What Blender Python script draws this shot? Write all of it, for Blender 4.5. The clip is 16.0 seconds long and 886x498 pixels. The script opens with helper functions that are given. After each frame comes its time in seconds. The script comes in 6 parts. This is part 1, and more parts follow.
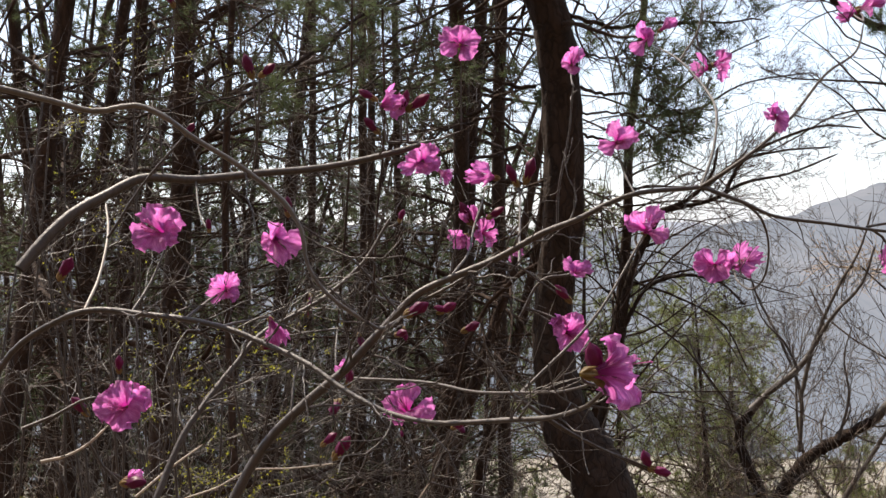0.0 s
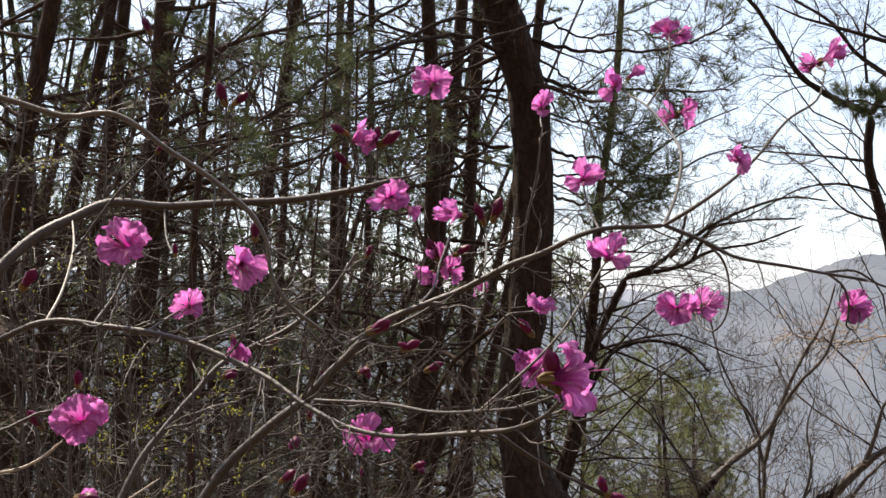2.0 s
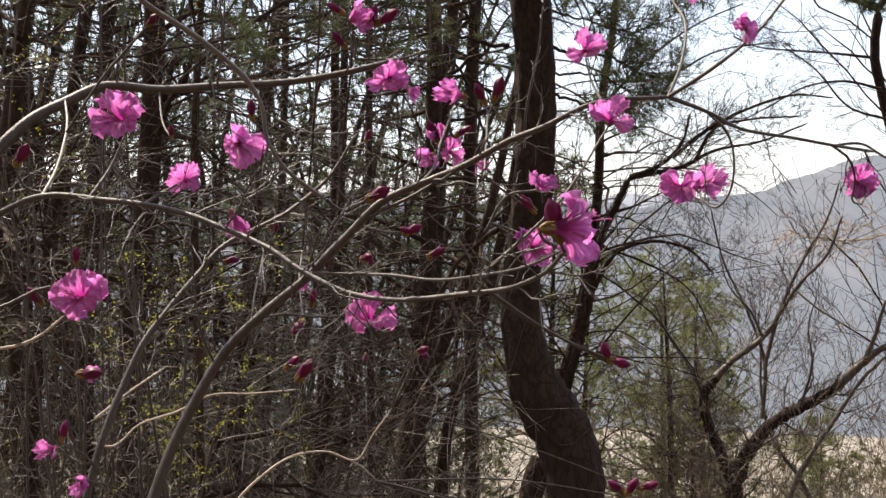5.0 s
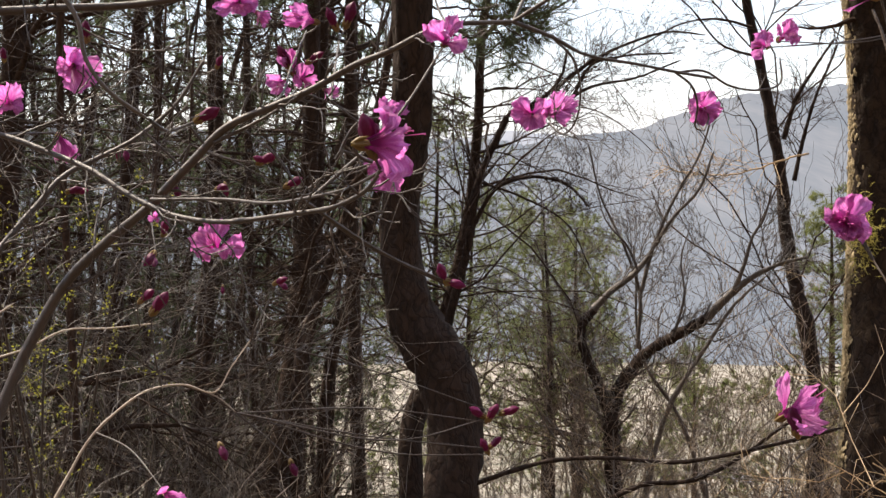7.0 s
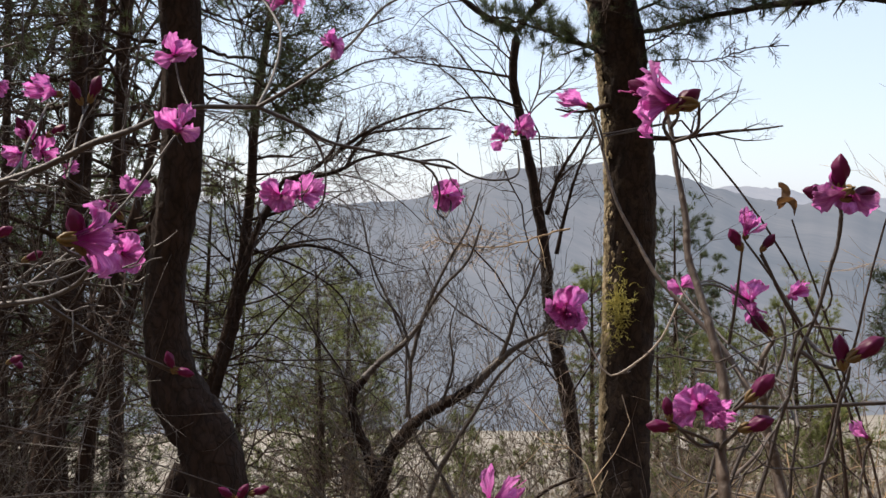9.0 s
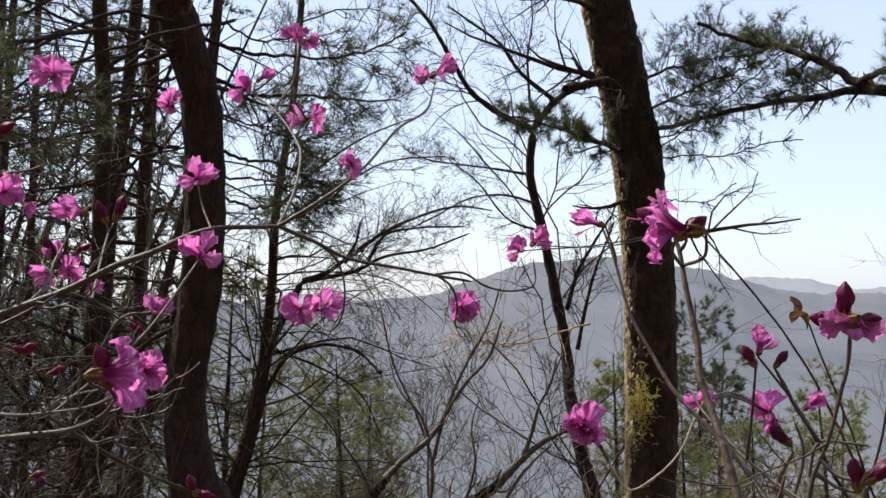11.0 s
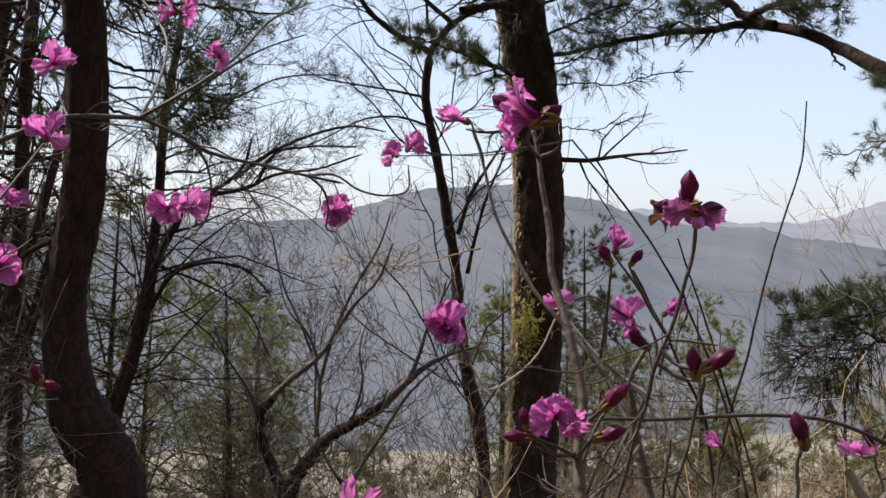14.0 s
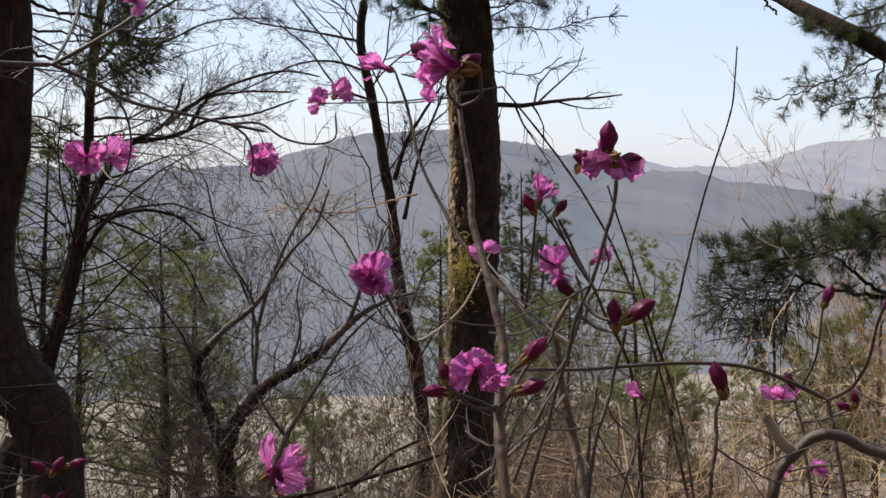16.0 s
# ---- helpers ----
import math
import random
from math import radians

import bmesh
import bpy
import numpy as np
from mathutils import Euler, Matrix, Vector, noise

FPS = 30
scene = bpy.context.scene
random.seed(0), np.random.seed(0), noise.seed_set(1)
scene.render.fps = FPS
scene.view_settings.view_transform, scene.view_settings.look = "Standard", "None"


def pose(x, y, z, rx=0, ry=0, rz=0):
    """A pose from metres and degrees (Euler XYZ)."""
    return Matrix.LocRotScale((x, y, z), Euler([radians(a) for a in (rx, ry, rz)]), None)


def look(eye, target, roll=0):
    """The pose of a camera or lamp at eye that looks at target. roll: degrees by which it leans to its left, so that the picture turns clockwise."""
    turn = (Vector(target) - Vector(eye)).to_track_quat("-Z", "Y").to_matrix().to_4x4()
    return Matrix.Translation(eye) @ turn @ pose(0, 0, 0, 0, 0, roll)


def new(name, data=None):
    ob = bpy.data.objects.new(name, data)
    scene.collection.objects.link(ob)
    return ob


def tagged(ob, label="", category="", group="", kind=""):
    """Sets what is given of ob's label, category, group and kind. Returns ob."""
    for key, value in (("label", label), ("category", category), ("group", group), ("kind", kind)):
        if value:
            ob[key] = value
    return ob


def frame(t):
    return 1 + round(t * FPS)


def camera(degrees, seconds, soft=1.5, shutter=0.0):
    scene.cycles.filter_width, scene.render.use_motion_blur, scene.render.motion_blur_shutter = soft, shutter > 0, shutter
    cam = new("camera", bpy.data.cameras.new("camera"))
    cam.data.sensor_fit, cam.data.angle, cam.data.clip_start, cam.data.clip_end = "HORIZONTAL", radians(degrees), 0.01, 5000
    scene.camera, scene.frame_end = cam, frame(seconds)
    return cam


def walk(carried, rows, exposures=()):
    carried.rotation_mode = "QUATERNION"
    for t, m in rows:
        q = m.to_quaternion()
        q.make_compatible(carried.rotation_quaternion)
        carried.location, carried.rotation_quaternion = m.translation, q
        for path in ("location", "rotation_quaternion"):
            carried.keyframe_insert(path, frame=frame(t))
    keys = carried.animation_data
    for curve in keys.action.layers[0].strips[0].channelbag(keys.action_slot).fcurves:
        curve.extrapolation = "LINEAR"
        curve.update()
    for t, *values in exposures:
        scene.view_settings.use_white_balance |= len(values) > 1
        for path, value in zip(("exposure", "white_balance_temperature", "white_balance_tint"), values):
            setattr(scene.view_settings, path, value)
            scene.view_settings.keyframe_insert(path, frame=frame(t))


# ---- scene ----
cam = camera(44.0, 16.0)
PATH = [  # seconds, eye, then yaw to the left, pitch and lean in degrees
    (0, 0.075, 0.076, 1.649, 1.92, -0.35, -1.99),
    (0.5, 0.075, 0.071, 1.651, 1.95, 1.66, -1.67),
    (1, 0.075, 0.074, 1.645, 1.86, 2.74, -1.32),
    (1.5, 0.078, 0.073, 1.633, 1.47, 2.85, -0.88),
    (2, 0.078, 0.069, 1.618, 0.25, 2.87, -0.13),
    (2.5, 0.078, 0.065, 1.608, 0.11, 2.45, 0.09),
    (3, 0.078, 0.062, 1.607, 0.45, 2.59, -0.03),
    (3.2, 0.079, 0.063, 1.604, 0.49, 2.63, -0.04),
    (5.3, 0.080, 0.083, 1.585, 0.25, -3.03, -1.13),
    (5.5, 0.084, 0.083, 1.581, 0.01, -3.68, -1.24),
    (6, 0.093, 0.089, 1.569, -0.52, -5.30, -1.71),
    (6.5, 0.102, 0.090, 1.570, -2.23, -6.17, -1.54),
    (7, 0.116, 0.084, 1.577, -5.49, -5.34, -1.03),
    (7.5, 0.129, 0.080, 1.580, -9.56, -4.45, -0.24),
    (8, 0.143, 0.075, 1.585, -13.80, -3.22, 0.37),
    (8.5, 0.147, 0.073, 1.589, -16.60, -2.37, 0.64),
    (9, 0.146, 0.067, 1.594, -17.20, -1.89, 0.59),
    (9.5, 0.145, 0.063, 1.602, -16.84, -0.69, 0.22),
    (10, 0.149, 0.063, 1.606, -16.63, 0.68, -0.11),
    (10.2, 0.148, 0.061, 1.608, -16.42, 1.26, -0.28),
    (12.3, 0.142, 0.043, 1.614, -16.08, 4.12, 0.10),
    (12.5, 0.147, 0.044, 1.610, -16.52, 3.64, 0.09),
    (13, 0.159, 0.051, 1.602, -18.16, 1.96, 0.54),
    (13.5, 0.165, 0.051, 1.598, -20.12, 0.59, 0.79),
    (14, 0.172, 0.055, 1.590, -21.68, -0.81, 1.26),
    (14.5, 0.179, 0.053, 1.587, -23.80, -2.00, 1.53),
    (15, 0.186, 0.055, 1.594, -25.09, -2.55, 1.39),
    (15.5, 0.186, 0.053, 1.597, -25.49, -2.66, 1.10),
    (16, 0.186, 0.061, 1.594, -24.97, -3.60, 0.92),
]
walk(cam, [(t, look((x, y, z), (x - math.sin(radians(yw)) * math.cos(radians(pt)), y + math.cos(radians(yw)) * math.cos(radians(pt)), z + math.sin(radians(pt))), ln))
           for t, x, y, z, yw, pt, ln in PATH], exposures=[(0.0, 0.92, 7300, 12.8), (3.0, 0.84, 7350, 12.6), (6.5, 1.12, 7620, 12.8), (7.5, 0.88, 7300, 12.7), (8.5, 0.52, 7080, 12.5), (10.0, 0.60, 7100, 12.5), (13.0, 0.40, 7050, 12.8), (16.0, 0.39, 7100, 13)])

# ---- sky and sun: a hazy spring noon, the sun high behind the trees ----
SUN_YAW, SUN_UP = 46.0, 55.0
world = bpy.data.worlds.new("world")
scene.world = world
world.use_nodes = True
wn = world.node_tree
sky = wn.nodes.new("ShaderNodeTexSky")
sky.sky_type, sky.sun_disc = 'NISHITA', False
sky.sun_elevation, sky.sun_rotation = radians(SUN_UP), radians(-SUN_YAW)
sky.dust_density, sky.air_density, sky.ozone_density = 1.0, 1.0, 2.0
veil = wn.nodes.new("ShaderNodeMix")  # even bright haze mixed into all of the sky colour
veil.data_type = "RGBA"
veil.inputs[0].default_value, veil.inputs[7].default_value = 0.55, (3.95, 4.8, 6.45, 1)
wn.links.new(sky.outputs[0], veil.inputs[6])
wn.links.new(veil.outputs[2], wn.nodes["Background"].inputs[0])
wn.nodes["Background"].inputs[1].default_value = 0.141
sun = new("sun", bpy.data.lights.new("sun", 'SUN'))
sun.data.energy, sun.data.angle, sun.data.color = 5.0, radians(0.6), (1.0, 0.95, 0.86)
sd = Vector((-math.sin(radians(SUN_YAW)) * math.cos(radians(SUN_UP)), math.cos(radians(SUN_YAW)) * math.cos(radians(SUN_UP)), math.sin(radians(SUN_UP))))
sun.matrix_world = look(sd * 60, (0, 0, 0))


# ---- materials ----
def nodes_of(name):
    m = bpy.data.materials.new(name)
    m.use_nodes = True
    t = m.node_tree
    return m, t, t.nodes["Principled BSDF"], t.nodes["Material Output"]


def ramp(t, fac, stops):
    r = t.nodes.new("ShaderNodeValToRGB")
    while len(r.color_ramp.elements) < len(stops):
        r.color_ramp.elements.new(0.5)
    for e, (p, c) in zip(r.color_ramp.elements, stops):
        e.position, e.color = p, (*c, 1)
    t.links.new(fac, r.inputs[0])
    return r.outputs[0]


def noise_fac(t, scale, detail=4.0, rough=0.6, stretch=(1, 1, 1), coords="Object", dist=0.0):
    tc, mp, nz = t.nodes.new("ShaderNodeTexCoord"), t.nodes.new("ShaderNodeMapping"), t.nodes.new("ShaderNodeTexNoise")
    mp.inputs["Scale"].default_value = stretch
    nz.inputs["Scale"].default_value, nz.inputs["Detail"].default_value, nz.inputs["Roughness"].default_value = scale, detail, rough
    nz.inputs["Distortion"].default_value = dist
    t.links.new(tc.outputs[coords], mp.inputs[0])
    t.links.new(mp.outputs[0], nz.inputs[0])
    return nz.outputs[0]


def mixed(t, fac, a, b, mode="MIX"):
    x = t.nodes.new("ShaderNodeMix")
    x.data_type, x.blend_type = "RGBA", mode
    for slot, v in ((0, fac), (6, a), (7, b)):
        if isinstance(v, (int, float)):
            x.inputs[slot].default_value = v
        elif isinstance(v, tuple):
            x.inputs[slot].default_value = (*v, 1)
        else:
            t.links.new(v, x.inputs[slot])
    return x.outputs[2]


def bump(t, bsdf, height, strength, distance):
    b = t.nodes.new("ShaderNodeBump")
    b.inputs["Strength"].default_value, b.inputs["Distance"].default_value = strength, distance
    t.links.new(height, b.inputs["Height"])
    t.links.new(b.outputs[0], bsdf.inputs["Normal"])


def noise_col(t, scale):
    tc, nz = t.nodes.new("ShaderNodeTexCoord"), t.nodes.new("ShaderNodeTexNoise")
    nz.inputs["Scale"].default_value = scale
    t.links.new(tc.outputs["Object"], nz.inputs[0])
    return nz.outputs["Color"]


def bark_mat(name, dark, light, scale, stretch, rough=0.9, depth=0.01, moss=None):
    m, t, p, _ = nodes_of(name)
    fine = noise_fac(t, scale, 6, 0.65, stretch)
    broad = noise_fac(t, scale * 0.16, 3, 0.5)
    col = mixed(t, broad, ramp(t, fine, [(0.35, dark), (0.62, light)]), tuple(0.6 * (a + b) for a, b in zip(dark, light)))
    height = fine
    if depth >= 0.015:  # plates with dark cracks between them
        tc, mp, vo = t.nodes.new("ShaderNodeTexCoord"), t.nodes.new("ShaderNodeMapping"), t.nodes.new("ShaderNodeTexVoronoi")
        vo.feature = "DISTANCE_TO_EDGE"
        mp.inputs["Scale"].default_value = (1, 1, 0.3)
        vo.inputs["Scale"].default_value = 21
        warp = mixed(t, 0.14, tc.outputs["Object"], noise_col(t, 9), "ADD")
        t.links.new(warp, mp.inputs[0])
        t.links.new(mp.outputs[0], vo.inputs["Vector"])
        crack = ramp(t, vo.outputs["Distance"], [(0.0, (0.6, 0.6, 0.6)), (0.16, (1, 1, 1))])
        col = mixed(t, 1.0, col, crack, "MULTIPLY")
        height = mixed(t, 0.45, fine, crack)
    if moss:
        col = mixed(t, ramp(t, noise_fac(t, scale * 0.3, 5, 0.7), [(0.52, (0, 0, 0)), (0.62, (1, 1, 1))]), col, moss)
    t.links.new(col, p.inputs["Base Color"])
    p.inputs["Roughness"].default_value = rough
    p.inputs["Specular IOR Level"].default_value = 0.2 if rough > 0.8 else 0.5
    bump(t, p, height, 1.0, depth)
    return m


def leaf_mat(name, stops, through_col, share, scale=30.0, rough=0.6, vary=0.25):
    """Thin tissue: scatters light on both sides."""
    m, t, p, out = nodes_of(name)
    oi = t.nodes.new("ShaderNodeObjectInfo")
    col = ramp(t, noise_fac(t, scale, 3, 0.6), stops)
    hs = t.nodes.new("ShaderNodeHueSaturation")
    mr = t.nodes.new("ShaderNodeMapRange")
    mr.inputs["To Min"].default_value, mr.inputs["To Max"].default_value = 1 - vary, 1 + vary
    t.links.new(oi.outputs["Random"], mr.inputs[0])
    t.links.new(mr.outputs[0], hs.inputs["Value"])
    t.links.new(col, hs.inputs["Color"])
    t.links.new(hs.outputs[0], p.inputs["Base Color"])
    p.inputs["Roughness"].default_value = rough
    p.inputs["Specular IOR Level"].default_value = 0.25
    tr, mx = t.nodes.new("ShaderNodeBsdfTranslucent"), t.nodes.new("ShaderNodeMixShader")
    t.links.new(mixed(t, 0.35, through_col, hs.outputs[0], "MULTIPLY"), tr.inputs[0])
    mx.inputs[0].default_value = share
    t.links.new(p.outputs[0], mx.inputs[1])
    t.links.new(tr.outputs[0], mx.inputs[2])
    t.links.new(mx.outputs[0], out.inputs[0])
    return m


M_PINE = bark_mat("pine_bark", (0.013, 0.009, 0.007), (0.050, 0.031, 0.023), 26, (1, 1, 0.28), depth=0.02)
M_PINE_LICHEN = bark_mat("pine_bark_lichen", (0.013, 0.009, 0.007), (0.044, 0.028, 0.020), 26, (1, 1, 0.28), depth=0.016, moss=(0.050, 0.034, 0.022))
M_DARK = bark_mat("forest_bark", (0.021, 0.0135, 0.010), (0.066, 0.040, 0.029), 22, (1, 1, 0.3), depth=0.015)
M_TWIG = bark_mat("grey_twig", (0.028, 0.021, 0.017), (0.12, 0.095, 0.078), 120, (1, 1, 0.5), 0.5, 0.002)
M_STEM = bark_mat("brown_stem", (0.012, 0.008, 0.006), (0.056, 0.038, 0.029), 140, (1, 1, 0.4), 0.5, 0.002)
M_BROWN = bark_mat("warm_stem", (0.026, 0.017, 0.012), (0.105, 0.070, 0.048), 140, (1, 1, 0.4), 0.6, 0.002)
# lighter twig barks, partly real paleness, partly sunlight put into the colour
M_GREY = bark_mat("sunlit_twig", (0.075, 0.058, 0.045), (0.26, 0.21, 0.165), 40, (1, 1, 0.5), 0.5, 0.002)
M_PALE = bark_mat("pale_twig", (0.19, 0.15, 0.115), (0.42, 0.35, 0.28), 120, (1, 1, 0.5), 0.55, 0.002)
M_STRAW = bark_mat("straw_brush", (0.13, 0.085, 0.045), (0.37, 0.265, 0.15), 9, (1, 1, 1), 0.55, 0.002)
M_TAN = bark_mat("tan_brush", (0.15, 0.088, 0.043), (0.58, 0.40, 0.22), 6, (1, 1, 1), 0.5, 0.002)
M_BRUSH = bark_mat("dry_brush", (0.05, 0.034, 0.025), (0.22, 0.155, 0.11), 9, (1, 1, 1), 0.6, 0.002)
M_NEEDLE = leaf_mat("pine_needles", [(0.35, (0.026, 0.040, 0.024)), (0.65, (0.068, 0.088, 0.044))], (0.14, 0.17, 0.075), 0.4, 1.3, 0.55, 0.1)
# olive copy of the needles, lightened to put sunlight into the colour
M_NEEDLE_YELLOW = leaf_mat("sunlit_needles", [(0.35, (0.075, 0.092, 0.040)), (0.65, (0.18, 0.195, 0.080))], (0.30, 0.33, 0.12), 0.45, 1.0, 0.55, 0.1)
M_SPRING = leaf_mat("spring_leaves", [(0.4, (0.15, 0.17, 0.025)), (0.6, (0.26, 0.26, 0.05))], (0.42, 0.40, 0.06), 0.5, 20, 0.5, 0.1)
M_DRYLEAF = leaf_mat("dry_leaf", [(0.4, (0.05, 0.028, 0.018)), (0.6, (0.13, 0.075, 0.04))], (0.3, 0.15, 0.06), 0.25, 90, 0.7)
M_CALYX = leaf_mat("bud_scales", [(0.4, (0.13, 0.09, 0.03)), (0.6, (0.22, 0.13, 0.06))], (0.4, 0.3, 0.08), 0.25, 300, 0.5)
M_STAMEN = leaf_mat("stamens", [(0.4, (0.38, 0.05, 0.24)), (0.6, (0.66, 0.2, 0.45))], (0.8, 0.3, 0.6), 0.4, 300, 0.5)
M_BUD = leaf_mat("bud_petals", [(0.35, (0.062, 0.003, 0.026)), (0.65, (0.13, 0.006, 0.06))], (0.42, 0.015, 0.16), 0.25, 160, 0.45)


def petal_mat():
    """Magenta petal: fine veins along its length, darker freckles towards the throat."""
    m, t, p, out = nodes_of("magenta_petal")
    tc = t.nodes.new("ShaderNodeTexCoord")
    sep = t.nodes.new("ShaderNodeSeparateXYZ")
    t.links.new(tc.outputs["UV"], sep.inputs[0])
    wv = t.nodes.new("ShaderNodeTexWave")
    wv.wave_type, wv.bands_direction = "BANDS", "X"
    wv.inputs["Scale"].default_value, wv.inputs["Distortion"].default_value, wv.inputs["Detail"].default_value = 2.6, 5.0, 3.0
    wv.inputs["Detail Scale"].default_value = 1.6
    t.links.new(tc.outputs["UV"], wv.inputs[0])
    nz = t.nodes.new("ShaderNodeTexNoise")
    nz.inputs["Scale"].default_value, nz.inputs["Detail"].default_value = 3.5, 4.0
    t.links.new(tc.outputs["UV"], nz.inputs[0])
    base = ramp(t, nz.outputs[0], [(0.3, (0.46, 0.08, 0.35)), (0.68, (0.78, 0.30, 0.65))])
    veins = mixed(t, ramp(t, wv.outputs["Fac"], [(0.0, (0.5, 0.5, 0.5)), (0.35, (0, 0, 0))]), base, (0.52, 0.06, 0.36))
    throat = mixed(t, ramp(t, sep.outputs[1], [(0.22, (1, 1, 1)), (0.62, (0, 0, 0))]), veins, (0.34, 0.018, 0.19))
    oi = t.nodes.new("ShaderNodeObjectInfo")
    hs = t.nodes.new("ShaderNodeHueSaturation")
    mr = t.nodes.new("ShaderNodeMapRange")
    mr.inputs["To Min"].default_value, mr.inputs["To Max"].default_value = 0.85, 1.15
    t.links.new(oi.outputs["Random"], mr.inputs[0])
    t.links.new(mr.outputs[0], hs.inputs["Value"])
    t.links.new(throat, hs.inputs["Color"])
    t.links.new(hs.outputs[0], p.inputs["Base Color"])
    p.inputs["Roughness"].default_value = 0.5
    p.inputs["Specular IOR Level"].default_value = 0.25
    p.inputs["Sheen Weight"].default_value = 0.15
    crumple = t.nodes.new("ShaderNodeTexNoise")
    crumple.inputs["Scale"].default_value, crumple.inputs["Detail"].default_value = 4.5, 5.0
    t.links.new(tc.outputs["UV"], crumple.inputs[0])
    bump(t, p, mixed(t, 0.6, wv.outputs["Color"], crumple.outputs["Color"]), 0.7, 0.0025)
    tr, mx = t.nodes.new("ShaderNodeBsdfTranslucent"), t.nodes.new("ShaderNodeMixShader")
    t.links.new(hs.outputs[0], tr.inputs[0])
    mx.inputs[0].default_value = 0.6
    t.links.new(p.outputs[0], mx.inputs[1])
    t.links.new(tr.outputs[0], mx.inputs[2])
    t.links.new(mx.outputs[0], out.inputs[0])
    return m


M_PETAL = petal_mat()


def soil_mat():
    m, t, p, _ = nodes_of("leaf_litter")
    fine, broad = noise_fac(t, 14, 8, 0.7), noise_fac(t, 0.35, 4, 0.6)
    far = noise_fac(t, 0.04, 6, 0.65)
    near = ramp(t, fine, [(0.3, (0.022, 0.015, 0.010)), (0.52, (0.065, 0.043, 0.028)), (0.7, (0.15, 0.105, 0.07))])
    wide = ramp(t, far, [(0.4, (0.06, 0.045, 0.028)), (0.6, (0.16, 0.12, 0.08))])
    tc, sx = t.nodes.new("ShaderNodeTexCoord"), t.nodes.new("ShaderNodeSeparateXYZ")
    t.links.new(tc.outputs["Object"], sx.inputs[0])
    mr = t.nodes.new("ShaderNodeMapRange")  # litter under the trees, dry grass fields below
    mr.inputs["From Min"].default_value, mr.inputs["From Max"].default_value = 6, 15
    t.links.new(sx.outputs[1], mr.inputs[0])
    patch = mixed(t, 0.5, noise_fac(t, 0.16, 6, 0.75), noise_fac(t, 1.1, 6, 0.75))
    field = ramp(t, mixed(t, 0.7, far, patch), [(0.38, (0.048, 0.052, 0.030)), (0.45, (0.115, 0.104, 0.076)), (0.52, (0.200, 0.174, 0.140)), (0.61, (0.300, 0.264, 0.222))])
    wood = mixed(t, ramp(t, broad, [(0.35, (0.15, 0.15, 0.15)), (0.7, (0.8, 0.8, 0.8))]), near, wide)
    t.links.new(mixed(t, mr.outputs[0], wood, field), p.inputs["Base Color"])
    p.inputs["Roughness"].default_value = 0.95
    bump(t, p, fine, 0.35, 0.02)
    return m


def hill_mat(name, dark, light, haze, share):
    """Leafless woods on a far slope, the haze over them put in as an even glow."""
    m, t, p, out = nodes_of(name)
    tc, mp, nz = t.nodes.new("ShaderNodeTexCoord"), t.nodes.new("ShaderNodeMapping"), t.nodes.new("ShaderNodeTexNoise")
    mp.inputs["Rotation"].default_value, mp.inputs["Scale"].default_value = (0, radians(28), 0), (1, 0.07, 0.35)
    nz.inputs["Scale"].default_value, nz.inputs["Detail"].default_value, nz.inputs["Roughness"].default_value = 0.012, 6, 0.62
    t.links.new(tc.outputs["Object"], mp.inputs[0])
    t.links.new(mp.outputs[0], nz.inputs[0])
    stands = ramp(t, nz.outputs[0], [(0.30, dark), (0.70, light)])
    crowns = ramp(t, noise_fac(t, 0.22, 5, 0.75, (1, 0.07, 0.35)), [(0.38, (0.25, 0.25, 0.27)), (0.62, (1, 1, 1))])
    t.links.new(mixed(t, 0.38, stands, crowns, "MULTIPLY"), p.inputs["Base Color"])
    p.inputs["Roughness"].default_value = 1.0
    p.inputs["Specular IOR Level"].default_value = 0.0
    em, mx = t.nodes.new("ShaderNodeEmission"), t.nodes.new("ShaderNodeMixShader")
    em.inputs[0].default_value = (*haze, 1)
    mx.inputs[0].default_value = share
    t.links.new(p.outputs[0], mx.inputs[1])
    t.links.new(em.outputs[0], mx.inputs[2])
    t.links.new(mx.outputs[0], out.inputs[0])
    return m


# ---- mesh helpers ----
rng = np.random.default_rng(7)


def mesh_of(name, verts, faces, material, smooth=True, uv=None):
    me = bpy.data.meshes.new(name)
    me.from_pydata(verts.tolist() if hasattr(verts, "tolist") else verts, [], faces.tolist() if hasattr(faces, "tolist") else faces)
    me.materials.append(material)
    if smooth:
        me.polygons.foreach_set("use_smooth", np.ones(len(me.polygons), bool))
    if uv is not None:
        lay = me.uv_layers.new(name="uv")
        idx = np.empty(len(me.loops), int)
        me.loops.foreach_get("vertex_index", idx)
        lay.data.foreach_set("uv", uv[idx].ravel())
    me.update()
    return me


def part(name, me, parent, label="", local=None):
    ob = new(name, me)
    ob.parent = parent
    if local is None:
        ob.matrix_parent_inverse = Matrix.Translation(-parent.location)
    else:
        ob.matrix_basis = local
    return tagged(ob, label) if label else ob


def thing(name, place, label, category, group="", kind=""):
    ob = new(name)
    ob.location = place
    ob.empty_display_size = 0.1
    return tagged(ob, label, category, group, kind)


